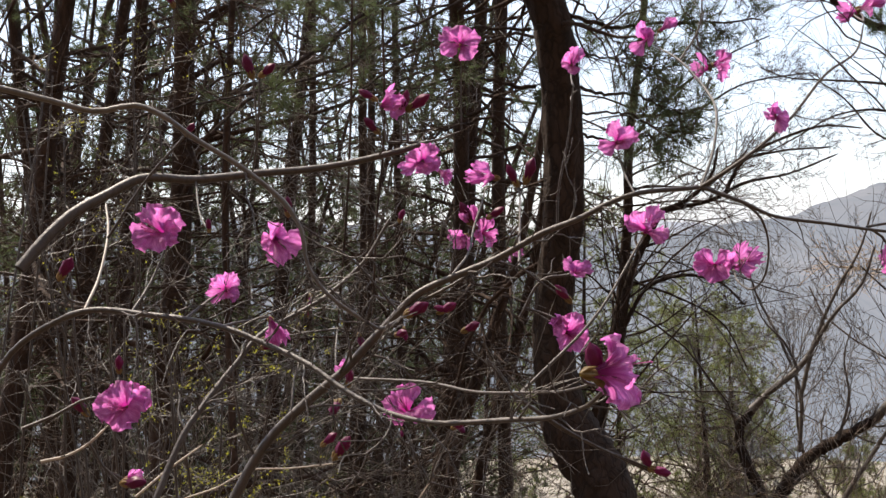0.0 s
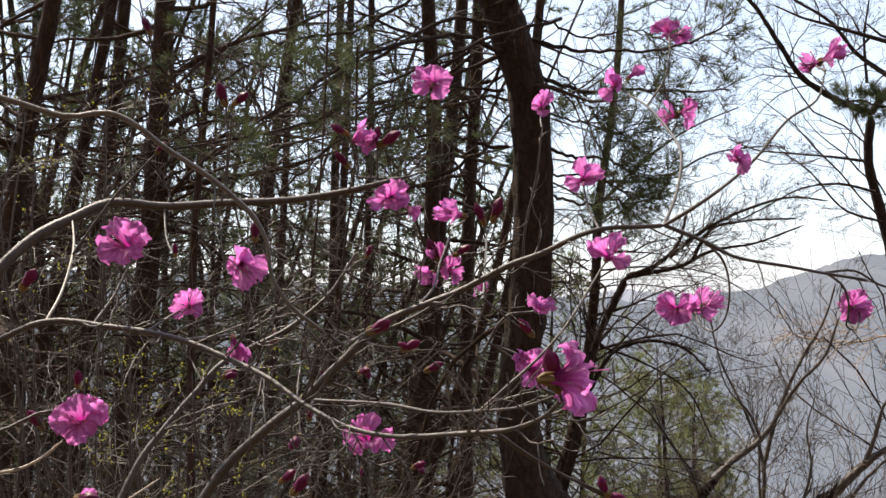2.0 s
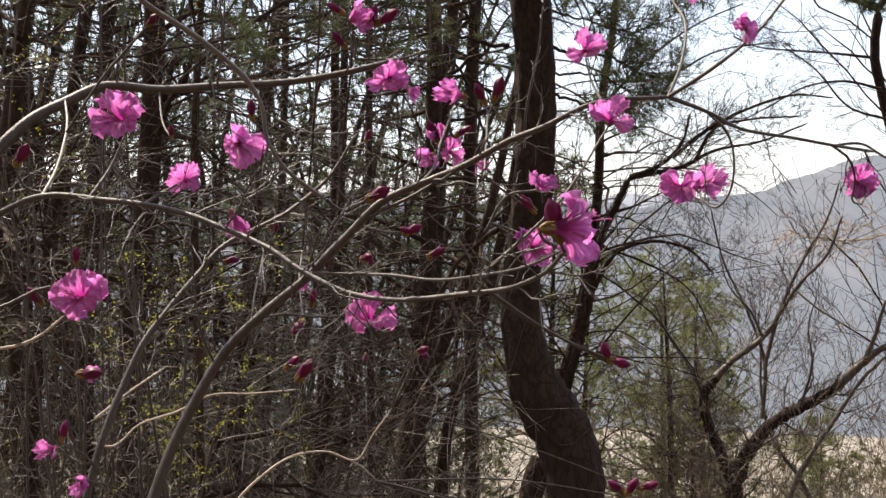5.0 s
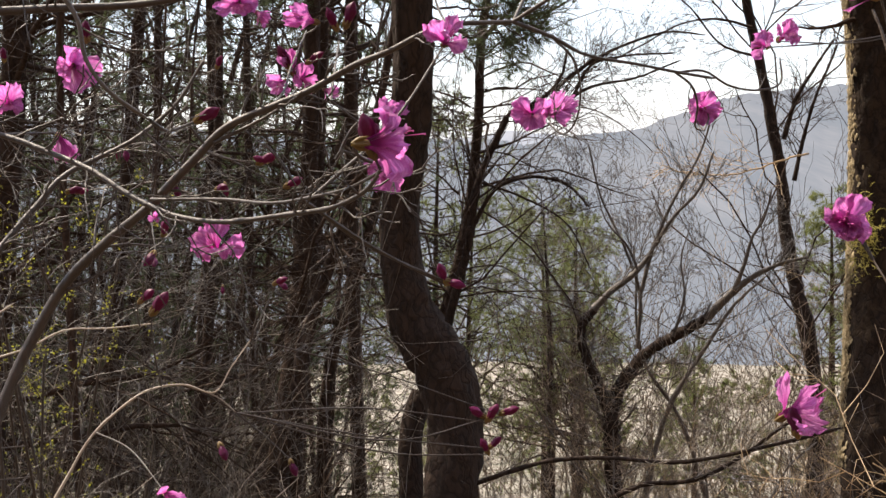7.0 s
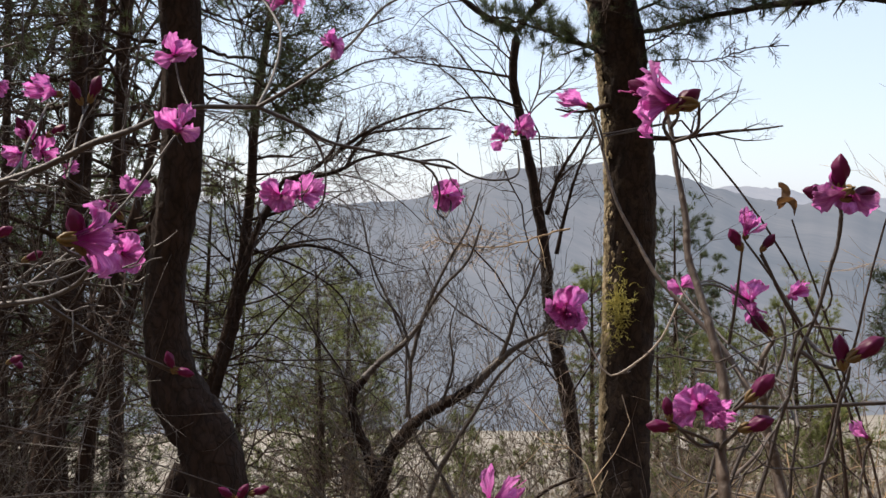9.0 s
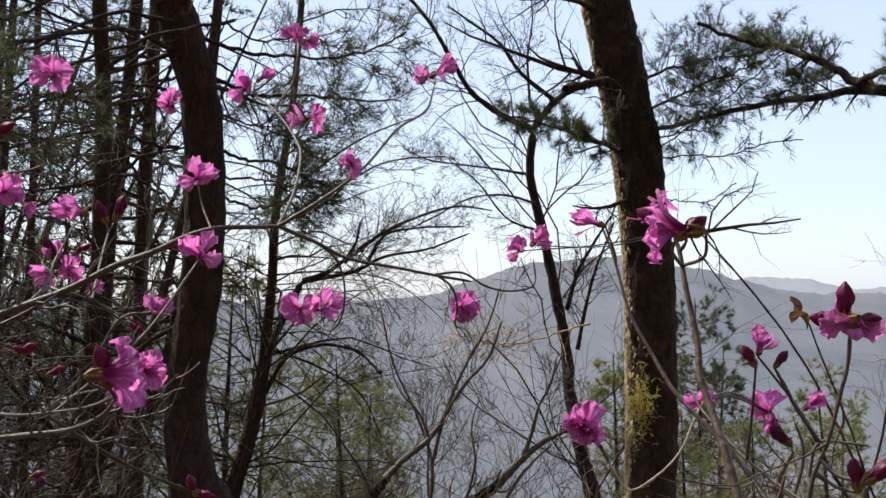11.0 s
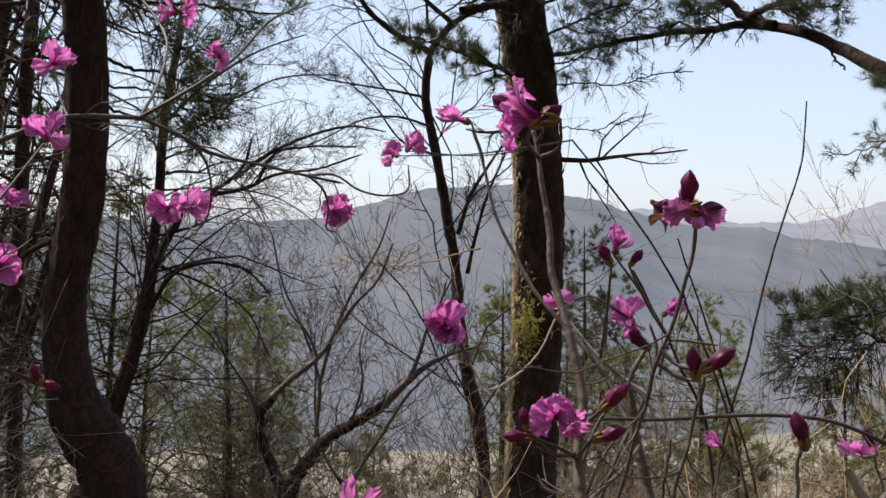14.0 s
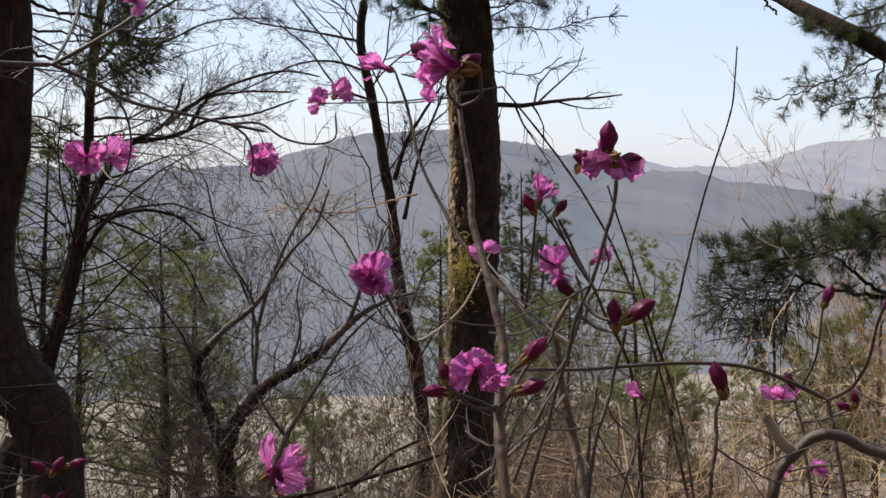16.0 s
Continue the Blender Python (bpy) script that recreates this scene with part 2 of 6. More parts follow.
def smooth_path(pts, n):
    """A smooth line of n points through the given ones, with no overshoot beside long spans."""
    p = np.array(pts, float)
    h = np.linalg.norm(np.diff(p, axis=0), axis=1)[:, None] + 1e-9
    d = np.diff(p, axis=0) / h
    m = np.vstack([d[:1], (d[1:] * h[:-1] + d[:-1] * h[1:]) / (h[1:] + h[:-1]), d[-1:]])
    s = np.linspace(0, len(pts) - 1 - 1e-6, n)
    i = s.astype(int)
    f = (s - i)[:, None]
    g = 1 - f
    return p[i] * (1 + 2 * f) * g**2 + m[i] * h[i] * f * g**2 + p[i + 1] * (3 - 2 * f) * f**2 - m[i + 1] * h[i] * f**2 * g


def tubes(paths, radii, sides):
    """Vertices and faces of many tubes at once: paths (T, n, 3), radii (T, n)."""
    T, n, _ = paths.shape
    tan = np.gradient(paths, axis=1)
    tan /= np.linalg.norm(tan, axis=2, keepdims=True) + 1e-9
    ref = np.where(np.abs(tan[:, :1, 2:]) > 0.9, np.array([1.0, 0, 0]), np.array([0, 0, 1.0]))
    u = np.cross(tan, np.broadcast_to(ref, tan.shape))
    u /= np.linalg.norm(u, axis=2, keepdims=True) + 1e-9
    v = np.cross(tan, u)
    a = np.arange(sides) * 2 * np.pi / sides
    ring = u[:, :, None] * np.cos(a)[:, None] + v[:, :, None] * np.sin(a)[:, None]
    verts = (paths[:, :, None] + ring * radii[:, :, None, None]).reshape(-1, 3)
    base = (np.arange(T)[:, None, None] * n + np.arange(n - 1)[:, None]) * sides
    k = np.arange(sides)
    k2 = (k + 1) % sides
    faces = np.stack([base + k, base + k2, base + sides + k2, base + sides + k], -1).reshape(-1, 4)
    return verts, faces


def joined(lots):
    vs, fs, o = [], [], 0
    for v, f in lots:
        vs.append(v)
        fs.append(f + o)
        o += len(v)
    return np.vstack(vs), np.vstack(fs)


def sprout(paths, radii, k, ratio, angle, n=5, lo=0.25, up=0.0, wob=0.12, thin=0.55, taper=0.25, floor_r=0.0007, vary=0.4):
    """k side shoots on every path: their own paths and radii."""
    T, m, _ = paths.shape
    length = np.linalg.norm(np.diff(paths, axis=1), axis=2).sum(1)
    s = rng.uniform(lo, 0.97, (T, k)) * (m - 1)
    i = np.minimum(s.astype(int), m - 2)
    f = (s - i)[..., None]
    rows = np.arange(T)[:, None]
    start = paths[rows, i] * (1 - f) + paths[rows, i + 1] * f
    d = paths[rows, i + 1] - paths[rows, i]
    d /= np.linalg.norm(d, axis=2, keepdims=True) + 1e-9
    side = rng.normal(size=(T, k, 3))
    side -= (side * d).sum(2, keepdims=True) * d
    side /= np.linalg.norm(side, axis=2, keepdims=True) + 1e-9
    an = np.radians(angle) * rng.uniform(0.65, 1.3, (T, k, 1))
    d = d * np.cos(an) + side * np.sin(an)
    L = length[:, None] * ratio * rng.uniform(1 - vary, 1 + vary, (T, k)) * (1.15 - 0.6 * s / (m - 1))
    r0 = np.maximum((radii[rows, i] * (1 - f[..., 0]) + radii[rows, i + 1] * f[..., 0]) * thin, floor_r)
    out = [start.reshape(-1, 3)]
    d, L = d.reshape(-1, 3), L.reshape(-1, 1)
    for _ in range(n - 1):
        out.append(out[-1] + d * L / (n - 1))
        d = d + rng.normal(size=d.shape) * wob + np.array([0, 0, up])
        d /= np.linalg.norm(d, axis=1, keepdims=True)
    r = r0.reshape(-1, 1) * np.linspace(1, taper, n)
    return np.stack(out, 1), np.maximum(r, floor_r * 0.7)


def needle_tufts(paths, per, count, length, width, lo=0.3, droop=0.0):
    """Tufts of thin needles along twigs: verts and triangles."""
    T, m, _ = paths.shape
    s = rng.uniform(lo, 1, (T, per)) * (m - 1.001)
    i = s.astype(int)
    f = (s - i)[..., None]
    rows = np.arange(T)[:, None]
    c = (paths[rows, i] * (1 - f) + paths[rows, i + 1] * f).reshape(-1, 1, 3)
    ax = (paths[rows, i + 1] - paths[rows, i]).reshape(-1, 1, 3)
    ax = ax / (np.linalg.norm(ax, axis=2, keepdims=True) + 1e-9)
    d = ax * 0.7 + rng.normal(size=(len(c), count, 3)) * 0.62 + np.array([0, 0, 0.15 - droop])
    d /= np.linalg.norm(d, axis=2, keepdims=True)
    w = np.cross(d, rng.normal(size=d.shape))
    w *= width / (np.linalg.norm(w, axis=2, keepdims=True) + 1e-9) / 2
    tip = c + d * length * rng.uniform(0.6, 1.15, (len(c), count, 1))
    v = np.stack([c + w, c - w, tip], 2).reshape(-1, 3)
    return v, np.arange(len(v)).reshape(-1, 3)


def ground_z(x, y):
    """The wooded slope falls away in front into the valley."""
    y = np.asarray(y, float)
    # the steep bank behind the eye is added, unseen, to cut sky light
    a = np.where(y < -1.5, -1.3 * (y + 1.5) + 0.3, np.where(y < 0, -0.2 * y, np.where(y < 60, -0.30 * y, np.where(y < 500, -18 - 0.2 * (y - 60), -106 - 0.004 * (y - 500)))))
    return a + 0.05 * np.sin(np.asarray(x) * 1.3 + 0.7 * y) * np.minimum(1, np.abs(y) / 3 + 0.2) - 0.02 * np.asarray(x) * (np.abs(y) < 60)


# ---- ground and far hills ----
def make_ground():
    rr = np.concatenate([[0.02], np.geomspace(0.4, 4500, 120)])
    az = np.linspace(0, 2 * np.pi, 181)[:-1]
    X, Y = rr[:, None] * np.sin(az) , rr[:, None] * np.cos(az)
    Z = ground_z(X, np.clip(Y, -60, 5000)) + 0.06 * np.sin(X * 2.1) * np.cos(Y * 1.7) * np.clip(rr[:, None] / 3, 0, 1)
    n, k = len(rr), len(az)
    i, j = np.meshgrid(np.arange(n - 1), np.arange(k), indexing="ij")
    f = np.stack([i * k + j, i * k + (j + 1) % k, (i + 1) * k + (j + 1) % k, (i + 1) * k + j], -1).reshape(-1, 4)[:, ::-1]
    ob = new("ground", mesh_of("ground", np.stack([X, Y, Z], -1).reshape(-1, 3), f, soil_mat()))
    tagged(ob, "brown slope of dry leaf litter falling into a valley", "ground", kind="structure")


def make_ridge(name, far, crest, depth, spur, material, label, seed):
    """A range of hills: crest heights in degrees at yaws in degrees, with spurs running down to the valley."""
    ya = np.linspace(crest[0][0], crest[-1][0], 700)
    el = np.interp(ya, [c[0] for c in crest], [c[1] for c in crest])
    el = np.convolve(np.pad(el, 10, mode="edge"), np.ones(21) / 21, "valid")
    q = np.random.default_rng(seed)
    ph = q.uniform(0, 6.28, 12)
    fr = np.geomspace(0.6, 26, 12)
    rough = sum(np.sin(ya * f_ * 0.9 + p_) / f_**0.9 for f_, p_ in zip(fr, ph))
    rows = 26
    s = np.linspace(0, 1, rows)[:, None]
    top = far * np.tan(np.radians(el)) + 1.6 + rough * far * 0.0012
    tree = q.normal(size=(rows, len(ya))) * far * 0.0004
    z = top + (-112 - top) * s**1.15
    fold = sum(np.sin(ya * f_ + p_ + 2.5 * s * (k % 3 - 1)) / (1 + 0.25 * k) for k, (f_, p_) in enumerate(zip(fr[1:6], ph[3:8])))
    fold = fold * 0.10 * s + 0.55 * np.sin(ya * 0.30 + 3.0 * s + ph[0]) + 0.35 * np.sin(ya * 0.71 - 4.2 * s + ph[1])
    z = z + fold * far * spur * np.sin(np.pi * np.clip(s, 0, 1)) + tree * np.exp(-s * 30)
    d = far - depth * s + fold * far * 0.006 * s
    yr = np.radians(ya)
    V = np.stack([-np.sin(yr) * d, np.cos(yr) * d, z], -1).reshape(-1, 3)
    i, j = np.meshgrid(np.arange(rows - 1), np.arange(len(ya) - 1), indexing="ij")
    k = len(ya)
    f = np.stack([i * k + j, (i + 1) * k + j, (i + 1) * k + j + 1, i * k + j + 1], -1).reshape(-1, 4)
    tagged(new(name, mesh_of(name, V, f, material)), label, "hills", kind="structure")


make_ground()
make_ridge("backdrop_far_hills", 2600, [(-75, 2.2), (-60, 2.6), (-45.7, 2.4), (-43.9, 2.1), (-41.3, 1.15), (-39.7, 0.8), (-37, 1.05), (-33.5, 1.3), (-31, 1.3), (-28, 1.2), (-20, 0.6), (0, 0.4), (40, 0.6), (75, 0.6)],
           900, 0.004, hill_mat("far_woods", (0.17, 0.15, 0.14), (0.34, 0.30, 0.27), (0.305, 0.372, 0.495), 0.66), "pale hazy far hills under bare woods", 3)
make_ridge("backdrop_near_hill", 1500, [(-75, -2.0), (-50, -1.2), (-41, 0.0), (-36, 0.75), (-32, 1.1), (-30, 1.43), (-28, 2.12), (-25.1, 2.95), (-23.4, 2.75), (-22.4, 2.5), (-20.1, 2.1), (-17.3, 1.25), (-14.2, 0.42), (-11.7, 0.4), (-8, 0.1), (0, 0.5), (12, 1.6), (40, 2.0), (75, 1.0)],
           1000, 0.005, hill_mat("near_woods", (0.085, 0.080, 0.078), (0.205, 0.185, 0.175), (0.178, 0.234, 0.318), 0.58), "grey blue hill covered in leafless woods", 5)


# ---- pines ----
def tree_trunk(name, pts, radii, material, parent, sides=20, rings=70, furrow=0.12, seed=0):
    c = smooth_path(pts, rings)
    r = np.interp(np.linspace(0, 1, rings), np.linspace(0, 1, len(radii)), radii)
    v, f = tubes(c[None], r[None], sides)
    v3 = v.reshape(rings, sides, 3)
    for i in range(rings):
        for j in range(sides):
            p = v3[i, j]
            q = Vector((p[0] * 20 + seed, p[1] * 20, p[2] * 5.0))
            k = furrow * (noise.noise(q) + 0.7 * noise.noise(q * 2.3)) + 0.5 * furrow * noise.noise(Vector((p[0] * 3, p[1] * 3, p[2] * 1.1 + seed)))
            v3[i, j] = c[i] + (p - c[i]) * (1 + k)
    return part(name, mesh_of(name, v3.reshape(-1, 3), f, material), parent)


def limb_paths(c, r, count, lo, hi, length, up, n=7, wob=0.16, thin=0.32, cone=0.0):
    """Limbs standing out from a trunk line c with radii r between the shares lo and hi of its length."""
    m = len(c)
    s = rng.uniform(lo, hi, count) * (m - 1)
    i = np.minimum(s.astype(int), m - 2)
    f = (s - i)[:, None]
    p = c[i] * (1 - f) + c[i + 1] * f
    a = rng.uniform(0, 2 * np.pi, count)
    d = np.stack([np.cos(a), np.sin(a), up + 0.32 * rng.normal(size=count)], 1)
    L = length * rng.uniform(0.5, 1.25, (count, 1)) * (1 - cone * (s / (m - 1) - lo) / (hi - lo))[:, None]
    rad = np.minimum(np.interp(s, np.arange(m), r) * thin, 0.05)
    out = [p]
    for _ in range(n - 1):
        d = d / np.linalg.norm(d, axis=1, keepdims=True)
        out.append(out[-1] + d * L / (n - 1))
        d = d + rng.normal(size=d.shape) * wob
    return np.stack(out, 1), rad[:, None] * np.linspace(1, 0.22, n)


def pine(pts, radii, label, material=None, dead=14, live=12, seed=0, crown=(0.55, 0.98), reach=1.7, dead_reach=1.5, needles=True, furrow=0.12, sides=14, rings=46, tuft=5, group="pines of the wood", dead_lo=0.2, dead_thin=0.32):
    material = material or M_DARK
    t = thing("pine_tree", pts[0], label, "pine tree", group)
    tree_trunk("trunk", pts, radii, material, t, sides, rings, furrow, seed)
    c = smooth_path(pts, 40)
    r = np.interp(np.linspace(0, 1, 40), np.linspace(0, 1, len(radii)), radii)
    far = pts[0][1] > 10.5
    if dead:
        a, ra = limb_paths(c, r, dead, dead_lo, 0.8, dead_reach, 0.1, thin=dead_thin, wob=0.22)
        b, rb = sprout(a, ra, 7, 0.45, 55, up=0.0, floor_r=0.0022, wob=0.2)
        e, re = sprout(b, rb, 4 if far else 5, 0.5, 50, n=3, up=0.0, floor_r=0.0014, wob=0.26)
        lots = [tubes(b, rb, 4), tubes(e, re, 3)]
        limbs_of(t, a, ra, far, lots)
        tagged(part("dead_twig_spray", mesh_of("dead_twig_spray", *joined(lots), M_DARK), t), kind="stuff")
    if live:
        a, ra = limb_paths(c, r, live, crown[0], crown[1], reach, 0.25)
        b, rb = sprout(a, ra, 7, 0.34, 50, up=0.06, lo=0.5, floor_r=0.003)
        e, re = sprout(b, rb, 5, 0.4, 45, n=3, up=0.08, lo=0.4, floor_r=0.002)
        lots = [tubes(b, rb, 4), tubes(e, re, 3)]
        limbs_of(t, a, ra, far, lots)
        tagged(part("crown_spray", mesh_of("crown_spray", *joined(lots), M_DARK), t), kind="stuff")
        if needles:
            v, f = needle_tufts(e, tuft, 7, 0.085, 0.0062 if far else 0.0046, 0.45)
            tagged(part("needle_foliage", mesh_of("needle_foliage", v, f, M_NEEDLE, False), t, "dark green tufts of long needles"), kind="stuff")
    return t


def limbs_of(tree, a, ra, far, lots):
    """Limbs as parts of their own on near trees, joined with the twigs on far ones."""
    if far:
        lots.append(tubes(a, ra, 5))
        return
    for k in range(len(a)):
        part("limb", mesh_of("limb", *tubes(a[k:k + 1], ra[k:k + 1], 6), M_DARK), tree)


def bough(parent, pts, r0, r1, density, name="bough", spread=0.3, material=None, twigs=16, tuft=5, droop=0.0, length=0.11, width=0.0026, lo=0.3, wood=None):
    """A limb with its side twigs and needles, on a tree."""
    c = smooth_path(pts, 26)[None]
    c = c + rng.normal(size=c.shape) * 0.006
    ra = np.geomspace(r0, r1, 26)[None]
    limb = part(name, mesh_of(name, *tubes(c, ra, 8), wood or M_PINE), parent)
    b, rb = sprout(c, ra, twigs, spread, 58, n=6, lo=lo, up=0.03 - droop, floor_r=0.003, thin=0.4)
    e, re = sprout(b, rb, 5, 0.45, 48, n=4, lo=0.2, up=0.05 - droop, floor_r=0.002)
    tagged(part("side_twig_spray", mesh_of("side_twig_spray", *joined([tubes(b, rb, 4), tubes(e, re, 3)]), wood or M_DARK), limb, local=Matrix()), kind="stuff")
    if density:
        both = np.concatenate([e, sprout(b, rb, density, 0.3, 45, lo=0.3, up=0.05, n=4)[0]])
        v, f = needle_tufts(both, tuft, 9, length, width, droop=droop)
        tagged(part("needle_foliage", mesh_of("needle_foliage", v, f, material or M_NEEDLE, False), limb, "green tufts of long pine needles", local=Matrix()), kind="stuff")
    return limb


GROWN = {}


def bare_tree(place, label, name="bare_tree", group="bare trees"):
    t = thing(name, place, label, "tree", group)
    GROWN[t.name] = []
    return t


def tree_limb(t, pts, ra, rb, name="limb", material=None):
    c = smooth_path(pts, 40)
    c = c + rng.normal(size=c.shape) * ra * 0.05
    r = np.geomspace(ra, rb, 40) * (1 + 0.07 * rng.normal(size=40))
    r[-1] *= 0.3
    part(name, mesh_of(name, *tubes(c[None], r[None], 10), material or M_PINE), t)
    GROWN[t.name].append((c, r))


def twig_out(t, levels=((6, 0.5, 42), (5, 0.5, 40), (4, 0.5, 40)), material=None, up=0.05, floor_r=0.0022, wob=0.13):
    """Shoots on all the limbs of a leafless tree."""
    shoots = []
    for c, r in GROWN[t.name]:
        p, q = c[None], r[None]
        for d, (cnt, ratio, ang) in enumerate(levels):
            p, q = sprout(p, q, cnt * (3 if d == 0 else 1), ratio * (0.55 if d == 0 else 1), ang, n=(6, 5, 4)[d], up=up, floor_r=floor_r, wob=wob, thin=0.3 if d == 0 else 0.6, lo=0.12)
            q = np.minimum(q, (0.009, 0.0045, 0.0028)[d])
            shoots.append(tubes(p, q, 5 if d == 0 else 3))
    tagged(part("twig_spray", mesh_of("twig_spray", *joined(shoots), material or M_GREY), t), kind="stuff")


# ---- azalea ----
def petal_mesh(name, prof, half, ruffle, seed):
    """One lobe of the flower, five of which meet in a funnel; radius 1."""
    q = np.random.default_rng(seed)
    nu, nv = 13, 15
    v = np.linspace(0, 1, nv)
    R = np.interp(v, [p[0] for p in prof], [p[1] for p in prof])
    Z = np.interp(v, [p[0] for p in prof], [p[2] for p in prof])
    fused = R * math.tan(radians(37))
    lobe = half * np.interp(v, [0.4, 0.55, 0.72, 0.86, 0.95, 1], [0.64, 0.86, 1.0, 1.0, 0.90, 0.62])
    w = np.where(v < 0.45, np.minimum(fused, half), lobe)
    w = np.convolve(np.pad(w, 1, mode="edge"), [0.2, 0.6, 0.2], "valid")
    w = w * (1 + 0.07 * np.sin(23 * v + seed))
    u = np.linspace(-1, 1, nu)
    V, U = np.meshgrid(v, u, indexing="ij")
    ph = q.uniform(0, 6.28, 4)
    x = w[:, None] * U + 0 * V
    rr = R[:, None] - 0.10 * U**2 * V + 0.03 * np.cos(3.2 * U + ph[3]) * V**4
    z = Z[:, None] + ruffle * V**2.2 * (np.sin(4.6 * U + ph[0]) * (0.35 + np.abs(U)) + 0.7 * np.sin(10 * U + 5 * V + ph[1]) + 0.35 * np.sin(19 * U - 7 * V + ph[2]) * V) + 0.10 * U**2 * V * (1 - V) + 0.05 * np.sin(6 * V + ph[2]) * V
    tip = np.clip((V - 0.72) / 0.28, 0, 1) ** 2
    rr = rr - 0.05 * tip * np.exp(-(U / 0.22) ** 2) + 0.015 * np.sin(13 * U + ph[1]) * tip - 0.13 * U**2 * tip
    z = z + 0.055 * np.sin(7.3 * U + 9 * V + ph[0]) * np.sin(11 * V - 4 * U + ph[3]) * np.clip(V - 0.3, 0, 1) * 1.6
    rr = rr + 0.015 * np.sin(17 * U + ph[2]) * tip
    edge = np.clip(np.abs(U) - 0.45, 0, 1) * np.clip(V - 0.35, 0, 1) + 0.5 * tip
    z = z + 0.15 * edge * np.sin(19 * V + 5 * U + ph[1]) + 0.07 * edge * np.sin(26 * U + 9 * V + ph[0])
    x = x * (1 + 0.05 * np.sin(31 * V + ph[2] + U) * np.abs(U)) 
    z = z - 0.06 * np.exp(-(U / 0.12) ** 2) * V
    verts = np.stack([rr, x, z], -1).reshape(-1, 3)
    i, j = np.meshgrid(np.arange(nv - 1), np.arange(nu - 1), indexing="ij")
    f = np.stack([i * nu + j, (i + 1) * nu + j, (i + 1) * nu + j + 1, i * nu + j + 1], -1).reshape(-1, 4)
    return mesh_of(name, verts, f, M_PETAL, True, np.stack([U, V], -1).reshape(-1, 2))


OPEN = ((0, 0.07, -0.85), (0.3, 0.2, -0.4), (0.5, 0.42, -0.1), (0.75, 0.75, 0.03), (1, 1.02, -0.06))
CUP = ((0, 0.07, -0.95), (0.3, 0.2, -0.5), (0.5, 0.38, -0.12), (0.75, 0.62, 0.16), (1, 0.85, 0.32))
BELL = ((0, 0.07, -1.0), (0.3, 0.18, -0.55), (0.5, 0.30, -0.1), (0.75, 0.42, 0.3), (1, 0.62, 0.55))
FORMS = {"open": (OPEN, 0.52, 0.13), "cup": (CUP, 0.53, 0.14), "bell": (BELL, 0.46, 0.12)}
PETALS = {k: [petal_mesh("petal", p, h, ru, 10 * n + s) for s in range(9)] for n, (k, (p, h, ru)) in enumerate(FORMS.items())}


def stamen_mesh():
    lots = []
    q = np.random.default_rng(4)
    for k in range(10):
        a = q.uniform(-1.2, 1.2) - 1.57
        ln = q.uniform(0.7, 1.0) if k else 1.25
        tip = np.array([0.30 * math.cos(a), 0.38 * math.sin(a), -0.8 + ln * 1.25])
        p = smooth_path([(0, 0, -0.8), tip * [0.3, 0.3, 0] + [0, -0.03, -0.3], tip + [0, 0.04, 0]], 7)
        lots.append(tubes(p[None], np.full((1, 7), 0.016), 4))
        lots.append(tubes(np.stack([tip, tip + [0, 0.01, 0.035], tip + [0, 0.02, 0.07]])[None] + [0, 0.04, 0], np.array([[0.02, 0.034, 0.012]]), 5))
    return mesh_of("stamens", *joined(lots), M_STAMEN)


def calyx_mesh():
    lots = [tubes(np.array([[(0, 0, -1.22), (0, 0, -1.1), (0, 0, -0.95), (0, 0, -0.8), (0, 0, -0.72)]], float), np.array([[0.05, 0.09, 0.12, 0.10, 0.085]]), 8)]
    for k in range(5):
        a = k * 1.257 + 0.3
        c, s = math.cos(a), math.sin(a)
        lots.append(tubes(np.array([[(0.06 * c, 0.06 * s, -1.15), (0.15 * c, 0.15 * s, -1.0), (0.17 * c, 0.17 * s, -0.85), (0.2 * c, 0.2 * s, -0.72)]]), np.array([[0.04, 0.06, 0.045, 0.008]]), 5))
    return mesh_of("blossom", *joined(lots), M_CALYX)


def bud_mesh():
    """A furled bud: a pointed, twisted, pleated spindle along z, one long."""
    s = np.linspace(0, 1, 16)
    prof = np.interp(s, [0, 0.12, 0.4, 0.65, 0.85, 1], [0.06, 0.10, 0.165, 0.185, 0.12, 0.015])
    k = 15
    a = np.arange(k) * 2 * np.pi / k
    rr = prof[:, None] * (1 + 0.20 * np.cos(5 * (a + 1.6 * s[:, None])) + 0.05 * np.sin(13 * a + 9 * s[:, None]))
    v = np.stack([rr * np.cos(a), rr * np.sin(a), np.repeat(s[:, None], k, 1)], -1).reshape(-1, 3)
    i, j = np.meshgrid(np.arange(15), np.arange(k), indexing="ij")
    f = np.stack([i * k + j, i * k + (j + 1) % k, (i + 1) * k + (j + 1) % k, (i + 1) * k + j], -1).reshape(-1, 4)
    return mesh_of("bud", v, f, M_BUD)


def scale_mesh():
    lots = []
    for k in range(6):
        a = k * 1.05
        c, s = math.cos(a), math.sin(a)
        lots.append(tubes(np.array([[(0, 0, -0.12), (0.08 * c, 0.08 * s, 0.0), (0.12 * c, 0.12 * s, 0.14), (0.13 * c, 0.13 * s, 0.26)]]), np.array([[0.05, 0.06, 0.05, 0.01]]), 5))
    return mesh_of("bud_scales", *joined(lots), M_CALYX)


frng = np.random.default_rng(21)
STAMENS, CALYX, BUD, SCALES = stamen_mesh(), calyx_mesh(), bud_mesh(), scale_mesh()
LINES = {}


